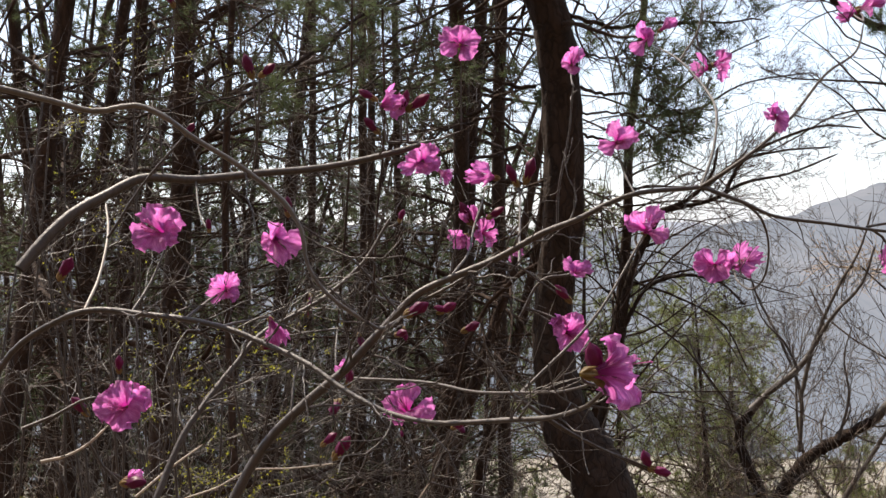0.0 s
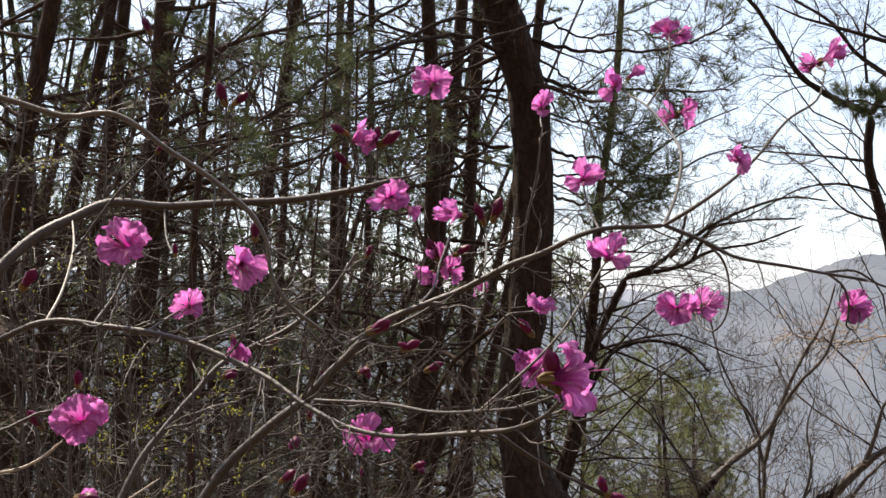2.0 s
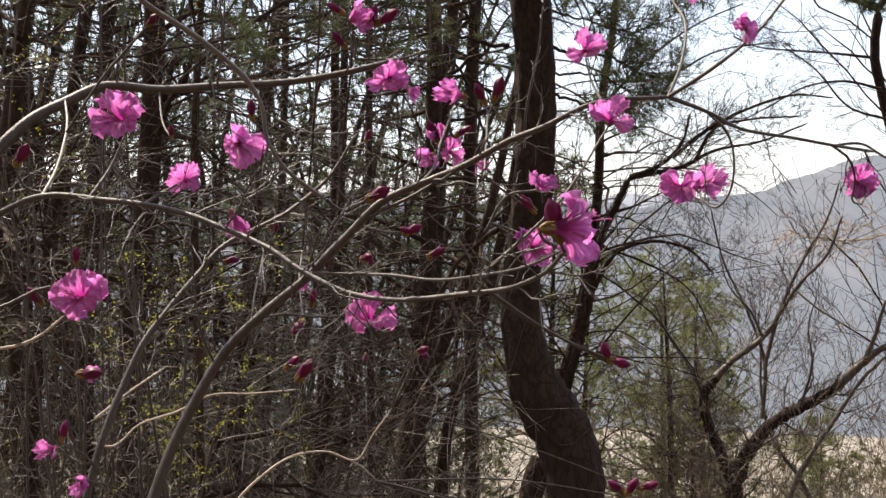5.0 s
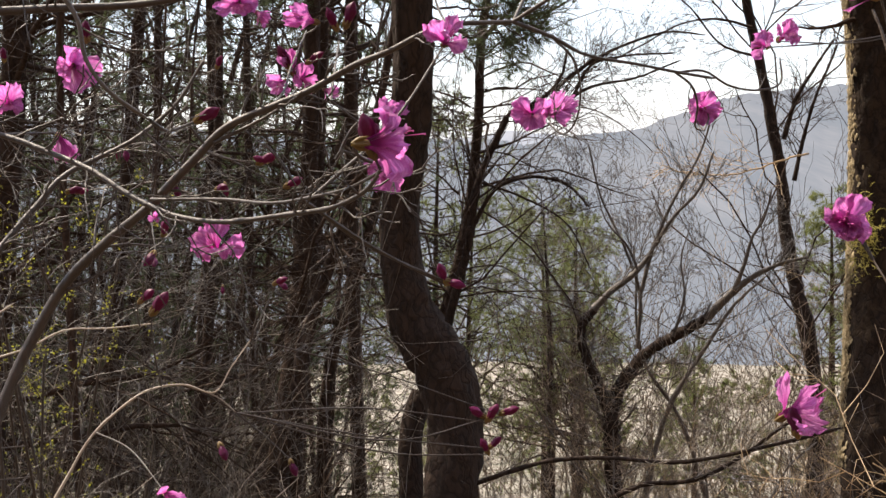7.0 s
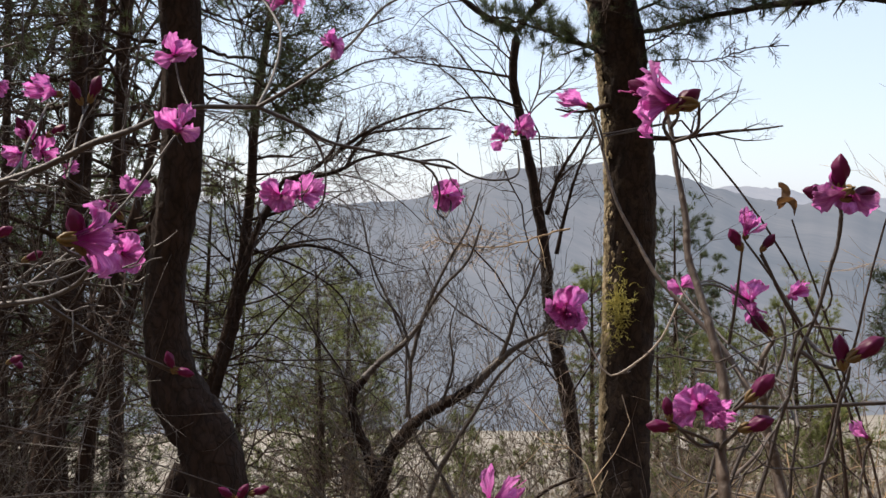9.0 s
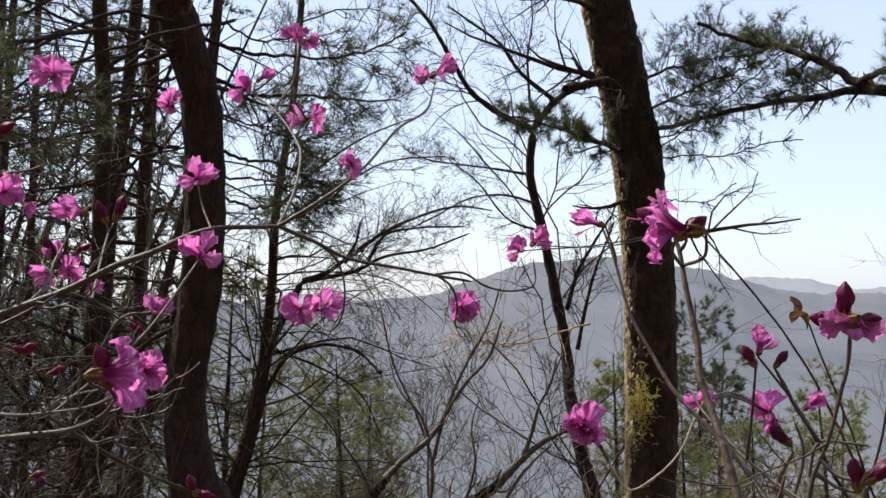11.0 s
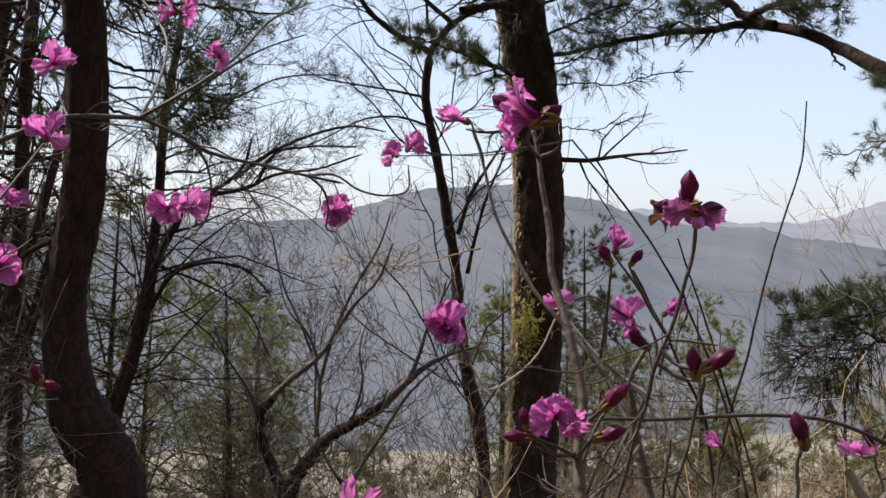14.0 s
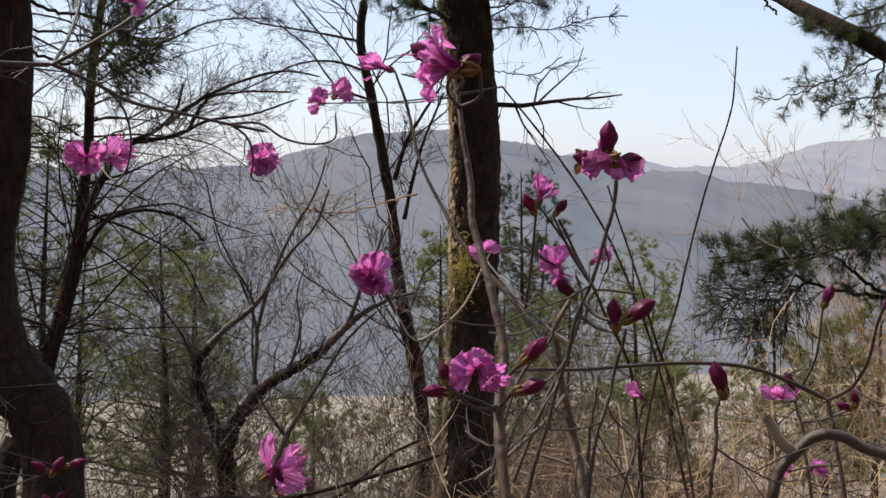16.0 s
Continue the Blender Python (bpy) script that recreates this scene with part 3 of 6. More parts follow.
def stem(shrub, pts, r0, r1, material=None, name="stem", knots=True):
    """A woody stem of the shrub, a little knobbly."""
    if r0 < 0.006:
        r0, r1 = 0.86 * r0, 0.86 * r1
    length = sum((Vector(b) - Vector(a)).length for a, b in zip(pts, pts[1:]))
    n = max(10, int(length / 0.008))
    c = smooth_path(pts, n)
    walkv = np.cumsum(rng.normal(size=c.shape), axis=0)
    walkv -= np.linspace(0, 1, n)[:, None] * walkv[-1]
    walkv = np.stack([np.convolve(np.pad(walkv[:, k], 7, mode="edge"), np.ones(15) / 15, "valid") for k in range(3)], 1)
    c = c + walkv * 0.00022 * min(1.0, length)
    r = np.linspace(r0, r1, n) * (1 + 0.10 * np.convolve(rng.normal(size=n + 8), np.ones(9) / 9, "valid"))
    if r0 > 0.003:
        r = np.linspace(r0, r1, n) * (1 + 0.16 * np.convolve(rng.normal(size=n + 40), np.ones(41) / 41, "valid"))
    r[-1] *= 0.2
    if knots and r0 < 0.003:
        for k in rng.integers(1, n - 1, max(1, n // 14)):
            r[max(0, k - 1):k + 2] *= 1.1
    ob = part(name, mesh_of(name, *tubes(c[None], r[None], 8), material or M_STEM), shrub)
    LINES.setdefault(shrub.name, []).append((c, r, material is not M_DARK))
    return ob


def join_twig(shrub, start, away, r0):
    """A thin shoot from the foot of a flower to the nearest stem behind it."""
    start = np.array(start)
    best = min(((np.linalg.norm(c - start, axis=1), c) for c, _, _ in LINES[shrub.name]), key=lambda b: b[0].min())
    d, c = best
    k = int(d.argmin())
    far = np.linalg.norm(c[k] - start)
    if far < 0.004:
        return
    mid = (start + c[k]) / 2 - np.array(away) * min(far * 0.15, 0.004) + rng.normal(size=3) * far * 0.04
    p = smooth_path([start, mid, c[k]], 14)
    r = np.linspace(r0, r0 * 1.5, 14) * (1 + 0.08 * rng.normal(size=14))
    part("twig", mesh_of("twig", *tubes(p[None], r[None], 6), M_STEM), shrub)


def turned(face, spin):
    return Vector(face).to_track_quat("Z", "Y").to_matrix().to_4x4() @ Matrix.Rotation(spin, 4, "Z")


def blossom(shrub, place, face, size, form="open", twig=True, neat=False):
    spin = frng.uniform(0, 6.28)
    R = 0.53 * size
    m = Matrix.Translation(place) @ turned(face, spin) @ Matrix.Diagonal((R, R * (1 if neat else frng.uniform(0.72, 0.98)), R, 1))
    b = part("blossom", CALYX, shrub, local=Matrix.Translation(-shrub.location) @ m)
    for k in range(5):
        g = frng.uniform(0.86, 1.1)
        bend = frng.normal() * 0.15 + (0 if neat else frng.choice([-0.55, 0.6]) if frng.random() < 0.38 else 0)
        part("petal", PETALS[form][(k * 2 + int(spin * 10)) % 9], b, local=Matrix.Rotation(k * 1.2566 + frng.normal() * 0.09, 4, "Z") @ Matrix.Translation((0, 0, -0.75)) @ Matrix.Rotation(bend * 0.7, 4, "Y") @ Matrix.Rotation(frng.normal() * 0.2, 4, "X") @ Matrix.Translation((0, 0, 0.75)) @ Matrix.Diagonal((g, g * frng.uniform(0.92, 1.08), g, 1)))
    part("stamen_tuft", STAMENS, b, local=Matrix())
    if twig:
        f = Vector(face).normalized()
        join_twig(shrub, Vector(place) - f * R * 1.2, f, 0.0008)
    return b


def bud(shrub, place, face, size, fat=1.0, twig=True):
    """place: its middle."""
    f = Vector(face).normalized()
    base = Vector(place) - f * size * 0.5
    m = Matrix.Translation(base) @ turned(face, frng.uniform(0, 6.28)) @ Matrix.Diagonal((size * fat, size * fat, size, 1))
    b = part("bud", BUD, shrub, local=Matrix.Translation(-shrub.location) @ m)
    part("scale_cup", SCALES, b, local=Matrix())
    if twig:
        join_twig(shrub, base - f * size * 0.1, f, 0.0009)


# ---- the two pines in front ----
pine([(0.663, 5.760, -1.991), (0.677, 5.760, -0.303), (0.726, 5.857, 0.043), (0.671, 5.939, 0.367), (0.528, 5.996, 0.610), (0.462, 6.042, 0.917), (0.469, 6.069, 1.255), (0.541, 6.026, 1.862), (0.540, 5.990, 2.313), (0.499, 5.918, 2.783), (0.379, 5.839, 3.147), (0.317, 5.788, 3.336), (0.098, 5.607, 4.668), (-0.121, 5.427, 6.000)], [0.160, 0.139, 0.146, 0.160, 0.146, 0.111, 0.106, 0.111, 0.106, 0.103, 0.106, 0.106, 0.085, 0.037], "dark pine with a knee-bent trunk on the slope", M_PINE, dead=7, dead_lo=0.5, dead_thin=0.16, live=0, seed=3, furrow=0.13, sides=34, rings=240, dead_reach=1.3, group="front pines")
pine([(3.721, 7.213, -2.489), (3.746, 7.213, -0.641), (3.830, 7.357, 0.077), (3.892, 7.456, 0.981), (3.864, 7.450, 2.093), (3.788, 7.426, 2.681), (3.633, 7.375, 3.341), (3.481, 7.304, 3.862), (3.180, 7.162, 5.931), (2.880, 7.020, 8.000)], [0.210, 0.183, 0.181, 0.183, 0.181, 0.177, 0.173, 0.166, 0.132, 0.058], "straight dark pine with lichened, sunlit bark", M_PINE_LICHEN, dead=6, dead_lo=0.45, dead_thin=0.14, live=0, seed=9, furrow=0.13, sides=34, rings=240, dead_reach=1.2, group="front pines")
pines = [o for o in scene.objects if o.name.startswith("pine_tree")]
knee_pine, lichen_pine = pines[0], pines[1]
bough(lichen_pine, [(3.794, 7.375, 3.041), (3.970, 7.179, 3.138), (4.103, 7.003, 3.208), (4.294, 6.783, 3.283), (4.470, 6.557, 3.372)], 0.013, 0.004, 3, spread=0.34, twigs=44, tuft=4, length=0.08, width=0.002, lo=0.1)
bough(lichen_pine, [(3.770, 7.335, 3.284), (3.948, 7.143, 3.345), (4.118, 6.952, 3.382), (4.349, 6.725, 3.376), (4.491, 6.522, 3.445)], 0.013, 0.004, 3, spread=0.3, twigs=40, tuft=4, length=0.08, width=0.002, lo=0.1)
bough(lichen_pine, [(3.828, 7.392, 2.857), (3.963, 7.246, 2.866), (4.072, 7.105, 2.894), (4.184, 6.973, 2.842)], 0.009, 0.004, 3, spread=0.45, twigs=24, tuft=3, length=0.07, width=0.002, lo=0.1)
bough(lichen_pine, [(3.874, 7.386, 2.753), (4.118, 7.105, 2.960), (4.289, 6.847, 3.154), (4.487, 6.549, 3.360)], 0.006, 0.004, 0, spread=0.1, twigs=8, name="dead_limb")
bough(lichen_pine, [(3.876, 7.390, 2.720), (4.080, 7.199, 2.713), (4.324, 6.972, 2.708), (4.417, 6.819, 2.747), (4.634, 6.583, 2.769)], 0.006, 0.004, 0, spread=0.16, twigs=34, name="dead_limb", droop=0.08)
bough(lichen_pine, [(3.951, 7.391, 2.420), (4.035, 7.238, 2.385), (4.148, 7.062, 2.371), (4.263, 6.864, 2.489)], 0.004, 0.004, 0, spread=0.2, twigs=8, name="dead_limb")
bough(lichen_pine, [(3.361, 6.807, 2.668), (3.163, 7.026, 2.792), (2.992, 7.288, 2.913), (2.809, 7.555, 3.015)], 0.020, 0.006, 3, spread=0.2, twigs=34, tuft=4, length=0.075, width=0.0028, lo=0.05)
bough(lichen_pine, [(3.237, 6.726, 3.130), (3.073, 6.728, 3.095), (2.912, 6.730, 3.057)], 0.030, 0.026, 0, spread=0.1, twigs=1, name="stub")
bough(knee_pine, [(0.543, 5.971, 3.047), (0.765, 6.040, 3.016), (1.021, 6.089, 3.011), (1.278, 6.122, 3.034), (1.532, 6.131, 3.115), (1.696, 6.149, 3.215)], 0.013, 0.005, 1, spread=0.3, twigs=26, tuft=2, length=0.075, lo=0.5)
bough(knee_pine, [(0.576, 6.009, 2.868), (0.843, 6.174, 2.807), (1.118, 6.305, 2.848), (1.403, 6.432, 2.856), (1.757, 6.527, 2.881)], 0.013, 0.005, 1, spread=0.22, twigs=26, tuft=2, length=0.075, lo=0.5)
bough(knee_pine, [(0.611, 6.077, 2.474), (0.779, 6.191, 2.443), (0.984, 6.292, 2.440), (1.194, 6.396, 2.355), (1.377, 6.492, 2.333)], 0.011, 0.005, 1, spread=0.32, twigs=24, tuft=2, length=0.075, lo=0.5)
bough(knee_pine, [(0.404, 5.992, 2.462), (0.231, 5.846, 2.472), (0.052, 5.693, 2.493), (-0.203, 5.544, 2.427), (-0.470, 5.371, 2.430)], 0.012, 0.005, 1, spread=0.3, twigs=16, tuft=2, length=0.075, lo=0.5)
bough(knee_pine, [(0.643, 6.104, 2.227), (0.849, 6.255, 2.178), (1.030, 6.395, 2.224), (1.250, 6.538, 2.103)], 0.009, 0.005, 1, spread=0.36, twigs=18, tuft=2, length=0.075, lo=0.5)
bough(knee_pine, [(0.380, 5.800, 2.945), (0.138, 5.512, 2.964), (-0.080, 5.241, 2.870), (-0.327, 4.969, 2.727), (-0.498, 4.700, 2.544), (-0.711, 4.416, 2.328), (-0.908, 4.116, 2.088)], 0.014, 0.006, 1, spread=0.16, twigs=14, tuft=3)
bough(knee_pine, [(0.379, 5.766, 3.087), (0.082, 5.451, 3.034), (-0.184, 5.165, 2.811), (-0.368, 4.854, 2.650), (-0.571, 4.539, 2.441)], 0.012, 0.005, 1, spread=0.2, twigs=14, tuft=2, length=0.075, lo=0.5)
bough(knee_pine, [(0.382, 5.844, 2.743), (0.081, 5.625, 2.730), (-0.197, 5.416, 2.590), (-0.452, 5.203, 2.377), (-0.683, 4.978, 2.113)], 0.009, 0.005, 0, spread=0.22, twigs=14, name="dead_limb")
bough(knee_pine, [(0.642, 5.448, 3.032), (0.241, 5.189, 2.857), (-0.171, 4.913, 2.612), (-0.485, 4.602, 2.382), (-0.725, 4.256, 2.258), (-0.915, 3.897, 2.162)], 0.009, 0.004, 0, spread=0.22, twigs=14, name="dead_limb")
bough(knee_pine, [(-0.527, 4.932, 2.565), (-0.695, 4.728, 2.428), (-0.887, 4.495, 2.364), (-1.097, 4.261, 2.193), (-1.252, 4.010, 2.138)], 0.008, 0.004, 0, spread=0.22, twigs=14, name="dead_limb")
bough(knee_pine, [(-0.028, 5.342, 3.145), (-0.343, 5.158, 2.904), (-0.627, 4.920, 2.793), (-0.883, 4.692, 2.568), (-1.101, 4.429, 2.445)], 0.009, 0.004, 0, spread=0.22, twigs=14, name="dead_limb")
bough(knee_pine, [(0.328, 6.025, 2.219), (0.141, 5.821, 2.288), (-0.092, 5.627, 2.208), (-0.363, 5.428, 2.020)], 0.009, 0.005, 0, spread=0.22, twigs=14, name="dead_limb")
bough(knee_pine, [(0.556, 5.937, 3.177), (0.836, 6.102, 3.094), (1.106, 6.217, 3.170), (1.421, 6.348, 3.103)], 0.008, 0.003, 1, spread=0.36, twigs=26, tuft=2, length=0.08, name="dead_limb")
bough(knee_pine, [(0.594, 6.046, 2.673), (0.848, 6.229, 2.640), (1.100, 6.404, 2.603), (1.423, 6.536, 2.691)], 0.008, 0.003, 1, spread=0.36, twigs=26, tuft=2, length=0.08, name="dead_limb")
bough(knee_pine, [(0.627, 6.095, 2.320), (0.879, 6.234, 2.343), (1.125, 6.377, 2.254), (1.410, 6.497, 2.216)], 0.008, 0.003, 1, spread=0.36, twigs=26, tuft=2, length=0.08, name="dead_limb")
bough(knee_pine, [(0.575, 5.990, 2.958), (0.740, 6.099, 2.856), (0.911, 6.213, 2.686), (1.147, 6.303, 2.539)], 0.008, 0.003, 1, spread=0.36, twigs=26, tuft=2, length=0.08, name="dead_limb")
# ---- pines and poles of the wood behind ----
pine([(-2.982, 6.815, -2.236), (-2.948, 6.815, 0.388), (-2.834, 6.962, 1.214), (-2.674, 7.006, 2.288), (-2.540, 6.957, 2.968), (-2.412, 6.881, 3.491), (-2.047, 6.662, 6.496), (-1.681, 6.442, 9.500)], [0.081, 0.070, 0.067, 0.061, 0.055, 0.052, 0.042, 0.018], "tall dark pine trunk among bare twigs", dead=18, live=4, seed=0)
pine([(-2.965, 7.881, -2.555), (-2.943, 7.881, 0.196), (-2.870, 8.021, 1.153), (-2.717, 8.071, 2.142), (-2.549, 8.030, 2.970), (-2.357, 7.912, 3.775), (-2.016, 7.701, 6.638), (-1.675, 7.491, 9.500)], [0.064, 0.056, 0.052, 0.049, 0.045, 0.042, 0.033, 0.015], "slender dark pine with dead lower branches", dead=18, live=4, seed=1)
pine([(-2.782, 8.467, -2.735), (-2.760, 8.467, 0.090), (-2.684, 8.619, 2.001), (-2.570, 8.575, 2.840), (-2.408, 8.400, 3.910), (-2.196, 8.171, 6.705), (-1.984, 7.942, 9.500)], [0.072, 0.062, 0.055, 0.051, 0.048, 0.038, 0.017], "leaning dark pine pole in the wood", dead=18, live=4, seed=2)
pine([(-3.731, 9.679, -3.079), (-3.762, 9.679, -0.129), (-3.865, 9.792, 1.754), (-3.935, 9.664, 3.000), (-3.894, 9.430, 4.197), (-3.848, 9.171, 6.849), (-3.802, 8.912, 9.500)], [0.074, 0.064, 0.060, 0.056, 0.051, 0.041, 0.018], "tall dark pine trunk among bare twigs", dead=18, live=11, seed=3)
pine([(-1.947, 6.478, -2.155), (-1.932, 6.478, -0.451), (-1.885, 6.761, 0.808), (-1.777, 6.830, 1.835), (-1.627, 6.606, 3.414), (-1.482, 6.391, 6.457), (-1.337, 6.176, 9.500)], [0.102, 0.089, 0.080, 0.071, 0.060, 0.048, 0.021], "slender dark pine with dead lower branches", dead=18, live=4, seed=4)
pine([(-1.255, 5.818, -1.970), (-1.260, 5.818, 0.569), (-1.277, 5.901, 1.876), (-1.145, 5.724, 3.169), (-1.047, 5.594, 5.085), (-0.950, 5.463, 7.000)], [0.025, 0.022, 0.020, 0.017, 0.014, 0.006], "leaning dark pine pole in the wood", dead=9, live=6, seed=5)
pine([(-1.787, 9.237, -2.986), (-1.749, 9.237, -0.047), (-1.625, 9.402, 1.266), (-1.463, 9.387, 2.567), (-1.195, 9.138, 4.110), (-0.961, 8.920, 6.805), (-0.727, 8.702, 9.500)], [0.071, 0.062, 0.054, 0.050, 0.047, 0.037, 0.016], "tall dark pine trunk among bare twigs", dead=18, live=11, seed=6)
pine([(-0.497, 8.634, -2.831), (-0.449, 8.634, -1.205), (-0.289, 8.905, -0.202), (-0.140, 9.064, 0.937), (-0.057, 9.047, 2.111), (-0.032, 8.933, 3.119), (-0.075, 8.738, 3.996), (-0.141, 8.431, 6.748), (-0.208, 8.124, 9.500)], [0.101, 0.088, 0.081, 0.073, 0.066, 0.062, 0.059, 0.047, 0.021], "slender dark pine with dead lower branches", dead=18, live=4, seed=7)
pine([(-0.315, 7.864, -2.604), (-0.254, 7.864, -0.282), (-0.050, 8.007, 0.432), (0.153, 8.069, 0.999), (0.332, 8.085, 1.487), (0.469, 8.068, 2.011), (0.956, 8.007, 5.755), (1.444, 7.946, 9.500)], [0.049, 0.042, 0.042, 0.039, 0.036, 0.029, 0.024, 0.010], "leaning dark pine pole in the wood", dead=18, live=2, seed=8)
side_pine = pine([(0.946, 9.408, -3.092), (1.001, 9.408, 0.088), (1.183, 9.468, 0.698), (1.339, 9.491, 1.708), (1.373, 9.451, 2.426), (1.484, 9.323, 3.267), (1.607, 9.180, 5.134), (1.730, 9.038, 7.000)], [0.049, 0.043, 0.047, 0.043, 0.039, 0.031, 0.025, 0.011], "tall dark pine trunk among bare twigs", dead=9, live=0, seed=9)
pine([(-0.355, 9.793, -3.182), (-0.303, 9.793, -0.688), (-0.127, 10.001, 0.477), (-0.059, 10.062, 1.352), (0.036, 10.009, 2.665), (0.128, 9.907, 3.376), (0.328, 9.688, 6.438), (0.528, 9.468, 9.500)], [0.103, 0.090, 0.082, 0.073, 0.061, 0.057, 0.046, 0.020], "slender dark pine with dead lower branches", dead=18, live=4, seed=10)
pine([(0.005, 8.921, -2.928), (0.068, 8.921, -0.019), (0.278, 9.009, 0.580), (0.494, 9.058, 1.378), (0.601, 9.050, 1.917), (0.979, 9.022, 5.708), (1.356, 8.994, 9.500)], [0.055, 0.048, 0.044, 0.040, 0.033, 0.026, 0.012], "leaning dark pine pole in the wood", dead=18, live=0, seed=11)
pine([(0.286, 12.064, -3.875), (0.294, 12.064, 1.838), (0.321, 11.995, 2.893), (0.374, 11.870, 3.749), (0.464, 11.659, 6.624), (0.554, 11.449, 9.500)], [0.084, 0.073, 0.073, 0.069, 0.055, 0.024], "tall dark pine trunk among bare twigs", dead=18, live=4, seed=12)
pine([(-0.821, 12.028, -3.842), (-0.811, 12.028, 1.785), (-0.778, 11.948, 3.015), (-0.727, 11.605, 4.788), (-0.711, 11.498, 5.894), (-0.696, 11.390, 7.000)], [0.045, 0.039, 0.039, 0.034, 0.027, 0.012], "slender dark pine with dead lower branches", dead=9, live=6, seed=13)
pine([(-1.279, 10.810, -3.468), (-1.238, 10.810, -0.330), (-1.098, 10.992, 1.208), (-1.042, 10.929, 2.894), (-0.961, 10.619, 4.517), (-0.931, 10.501, 5.758), (-0.900, 10.382, 7.000)], [0.057, 0.049, 0.045, 0.040, 0.036, 0.029, 0.013], "leaning dark pine pole in the wood", dead=9, live=6, seed=14)
pine([(-2.080, 11.335, -3.610), (-2.042, 11.335, -2.034), (-1.918, 11.752, -0.417), (-1.775, 11.942, 1.392), (-1.664, 12.089, 4.196), (-1.553, 12.236, 7.000)], [0.056, 0.049, 0.049, 0.044, 0.035, 0.015], "tall dark pine trunk among bare twigs", dead=9, live=6, seed=15)
pine([(-1.245, 9.527, -3.084), (-1.202, 9.527, -1.471), (-1.061, 9.879, -0.115), (-0.940, 10.034, 1.404), (-0.828, 10.178, 4.202), (-0.716, 10.321, 7.000)], [0.056, 0.049, 0.045, 0.041, 0.033, 0.014], "slender dark pine with dead lower branches", dead=9, live=6, seed=16)
pine([(0.497, 6.346, -2.164), (0.506, 6.346, -0.489), (0.536, 6.474, -0.043), (0.600, 6.508, 0.118)], [0.081, 0.070, 0.070, 0.067], "short dark second stem beside the bent pine", M_PINE, dead=0, live=0, rings=20)
# ---- leafless trees on the slope ----
tree = bare_tree((2.585, 9.709, -3.214), "leafless grey tree with a dark forked trunk")
tree_limb(tree, [(2.585, 9.709, -3.214), (2.590, 9.709, -1.827), (2.606, 9.865, -1.333), (2.609, 9.974, -0.934)], 0.092, 0.081, "trunk")
tree_limb(tree, [(2.609, 9.974, -0.934), (2.524, 10.056, -0.681), (2.422, 10.137, -0.414), (2.399, 10.191, -0.149), (2.528, 10.189, 0.030)], 0.062, 0.038)
tree_limb(tree, [(2.607, 9.968, -0.959), (2.762, 10.008, -0.626), (2.997, 9.996, -0.365), (3.261, 9.945, -0.206), (3.524, 9.884, -0.048)], 0.068, 0.046)
# upper limbs get a lighter bark colour that paints in the sun on them
tree_limb(tree, [(2.507, 10.191, 0.009), (2.639, 10.180, 0.150), (2.926, 10.134, 0.386), (3.100, 10.111, 0.647), (3.249, 10.083, 0.875), (3.476, 10.024, 1.136), (3.608, 9.987, 1.493)], 0.038, 0.011, material=M_TWIG)
tree_limb(tree, [(3.505, 9.889, -0.058), (3.771, 9.835, 0.217), (3.956, 9.781, 0.356), (4.159, 9.711, 0.460), (4.376, 9.623, 0.523)], 0.046, 0.014, material=M_TWIG)
tree_limb(tree, [(3.747, 9.840, 0.191), (3.857, 9.835, 0.477), (3.921, 9.832, 0.697), (4.018, 9.807, 0.869), (4.083, 9.796, 1.127)], 0.024, 0.008, material=M_TWIG)
tree_limb(tree, [(2.757, 9.471, -1.753), (3.121, 9.662, -0.746), (3.402, 9.663, -0.317), (3.696, 9.633, 0.118), (3.948, 9.569, 0.366)], 0.032, 0.011, material=M_TWIG)
tree_limb(tree, [(3.516, 9.740, -1.876), (3.262, 10.109, -0.936), (3.046, 10.257, -0.579), (2.977, 10.338, -0.263), (2.982, 10.411, 0.218), (2.973, 10.456, 0.595)], 0.025, 0.008, material=M_TWIG)
tree_limb(tree, [(2.455, 10.368, -0.251), (2.323, 10.449, 0.070), (2.123, 10.532, 0.395), (2.025, 10.577, 0.668)], 0.019, 0.008, material=M_TWIG)
tree_limb(tree, [(2.899, 10.038, 0.398), (2.803, 10.090, 0.632), (2.634, 10.151, 0.842), (2.540, 10.192, 1.157)], 0.016, 0.005, material=M_TWIG)
tree_limb(tree, [(3.182, 9.862, -0.216), (3.294, 9.888, 0.168), (3.283, 9.937, 0.526), (3.359, 9.935, 0.783)], 0.016, 0.005, material=M_TWIG)
tree_limb(tree, [(2.963, 10.301, -0.403), (3.008, 10.379, 0.137), (2.883, 10.465, 0.575), (2.673, 10.555, 1.071), (2.564, 10.593, 1.570)], 0.022, 0.008, material=M_TWIG)
tree_limb(tree, [(2.953, 10.181, 0.110), (3.095, 10.200, 0.596), (3.309, 10.172, 1.087), (3.517, 10.116, 1.472), (3.616, 10.081, 1.800)], 0.022, 0.008, material=M_TWIG)
twig_out(tree, levels=((4, 0.75, 46), (5, 0.55, 44), (4, 0.5, 44)), up=0.14, floor_r=0.0021, wob=0.27, material=M_TWIG)
tree = bare_tree((4.726, 10.444, -3.477), "thin dark crooked tree with bare forked top")
tree_limb(tree, [(4.726, 10.444, -3.477), (4.708, 10.444, -0.205), (4.648, 10.516, 0.082), (4.571, 10.621, 0.706), (4.532, 10.670, 1.286), (4.426, 10.715, 1.873), (4.309, 10.731, 2.463), (4.182, 10.724, 2.992), (4.187, 10.651, 3.457)], 0.083, 0.041, "trunk")
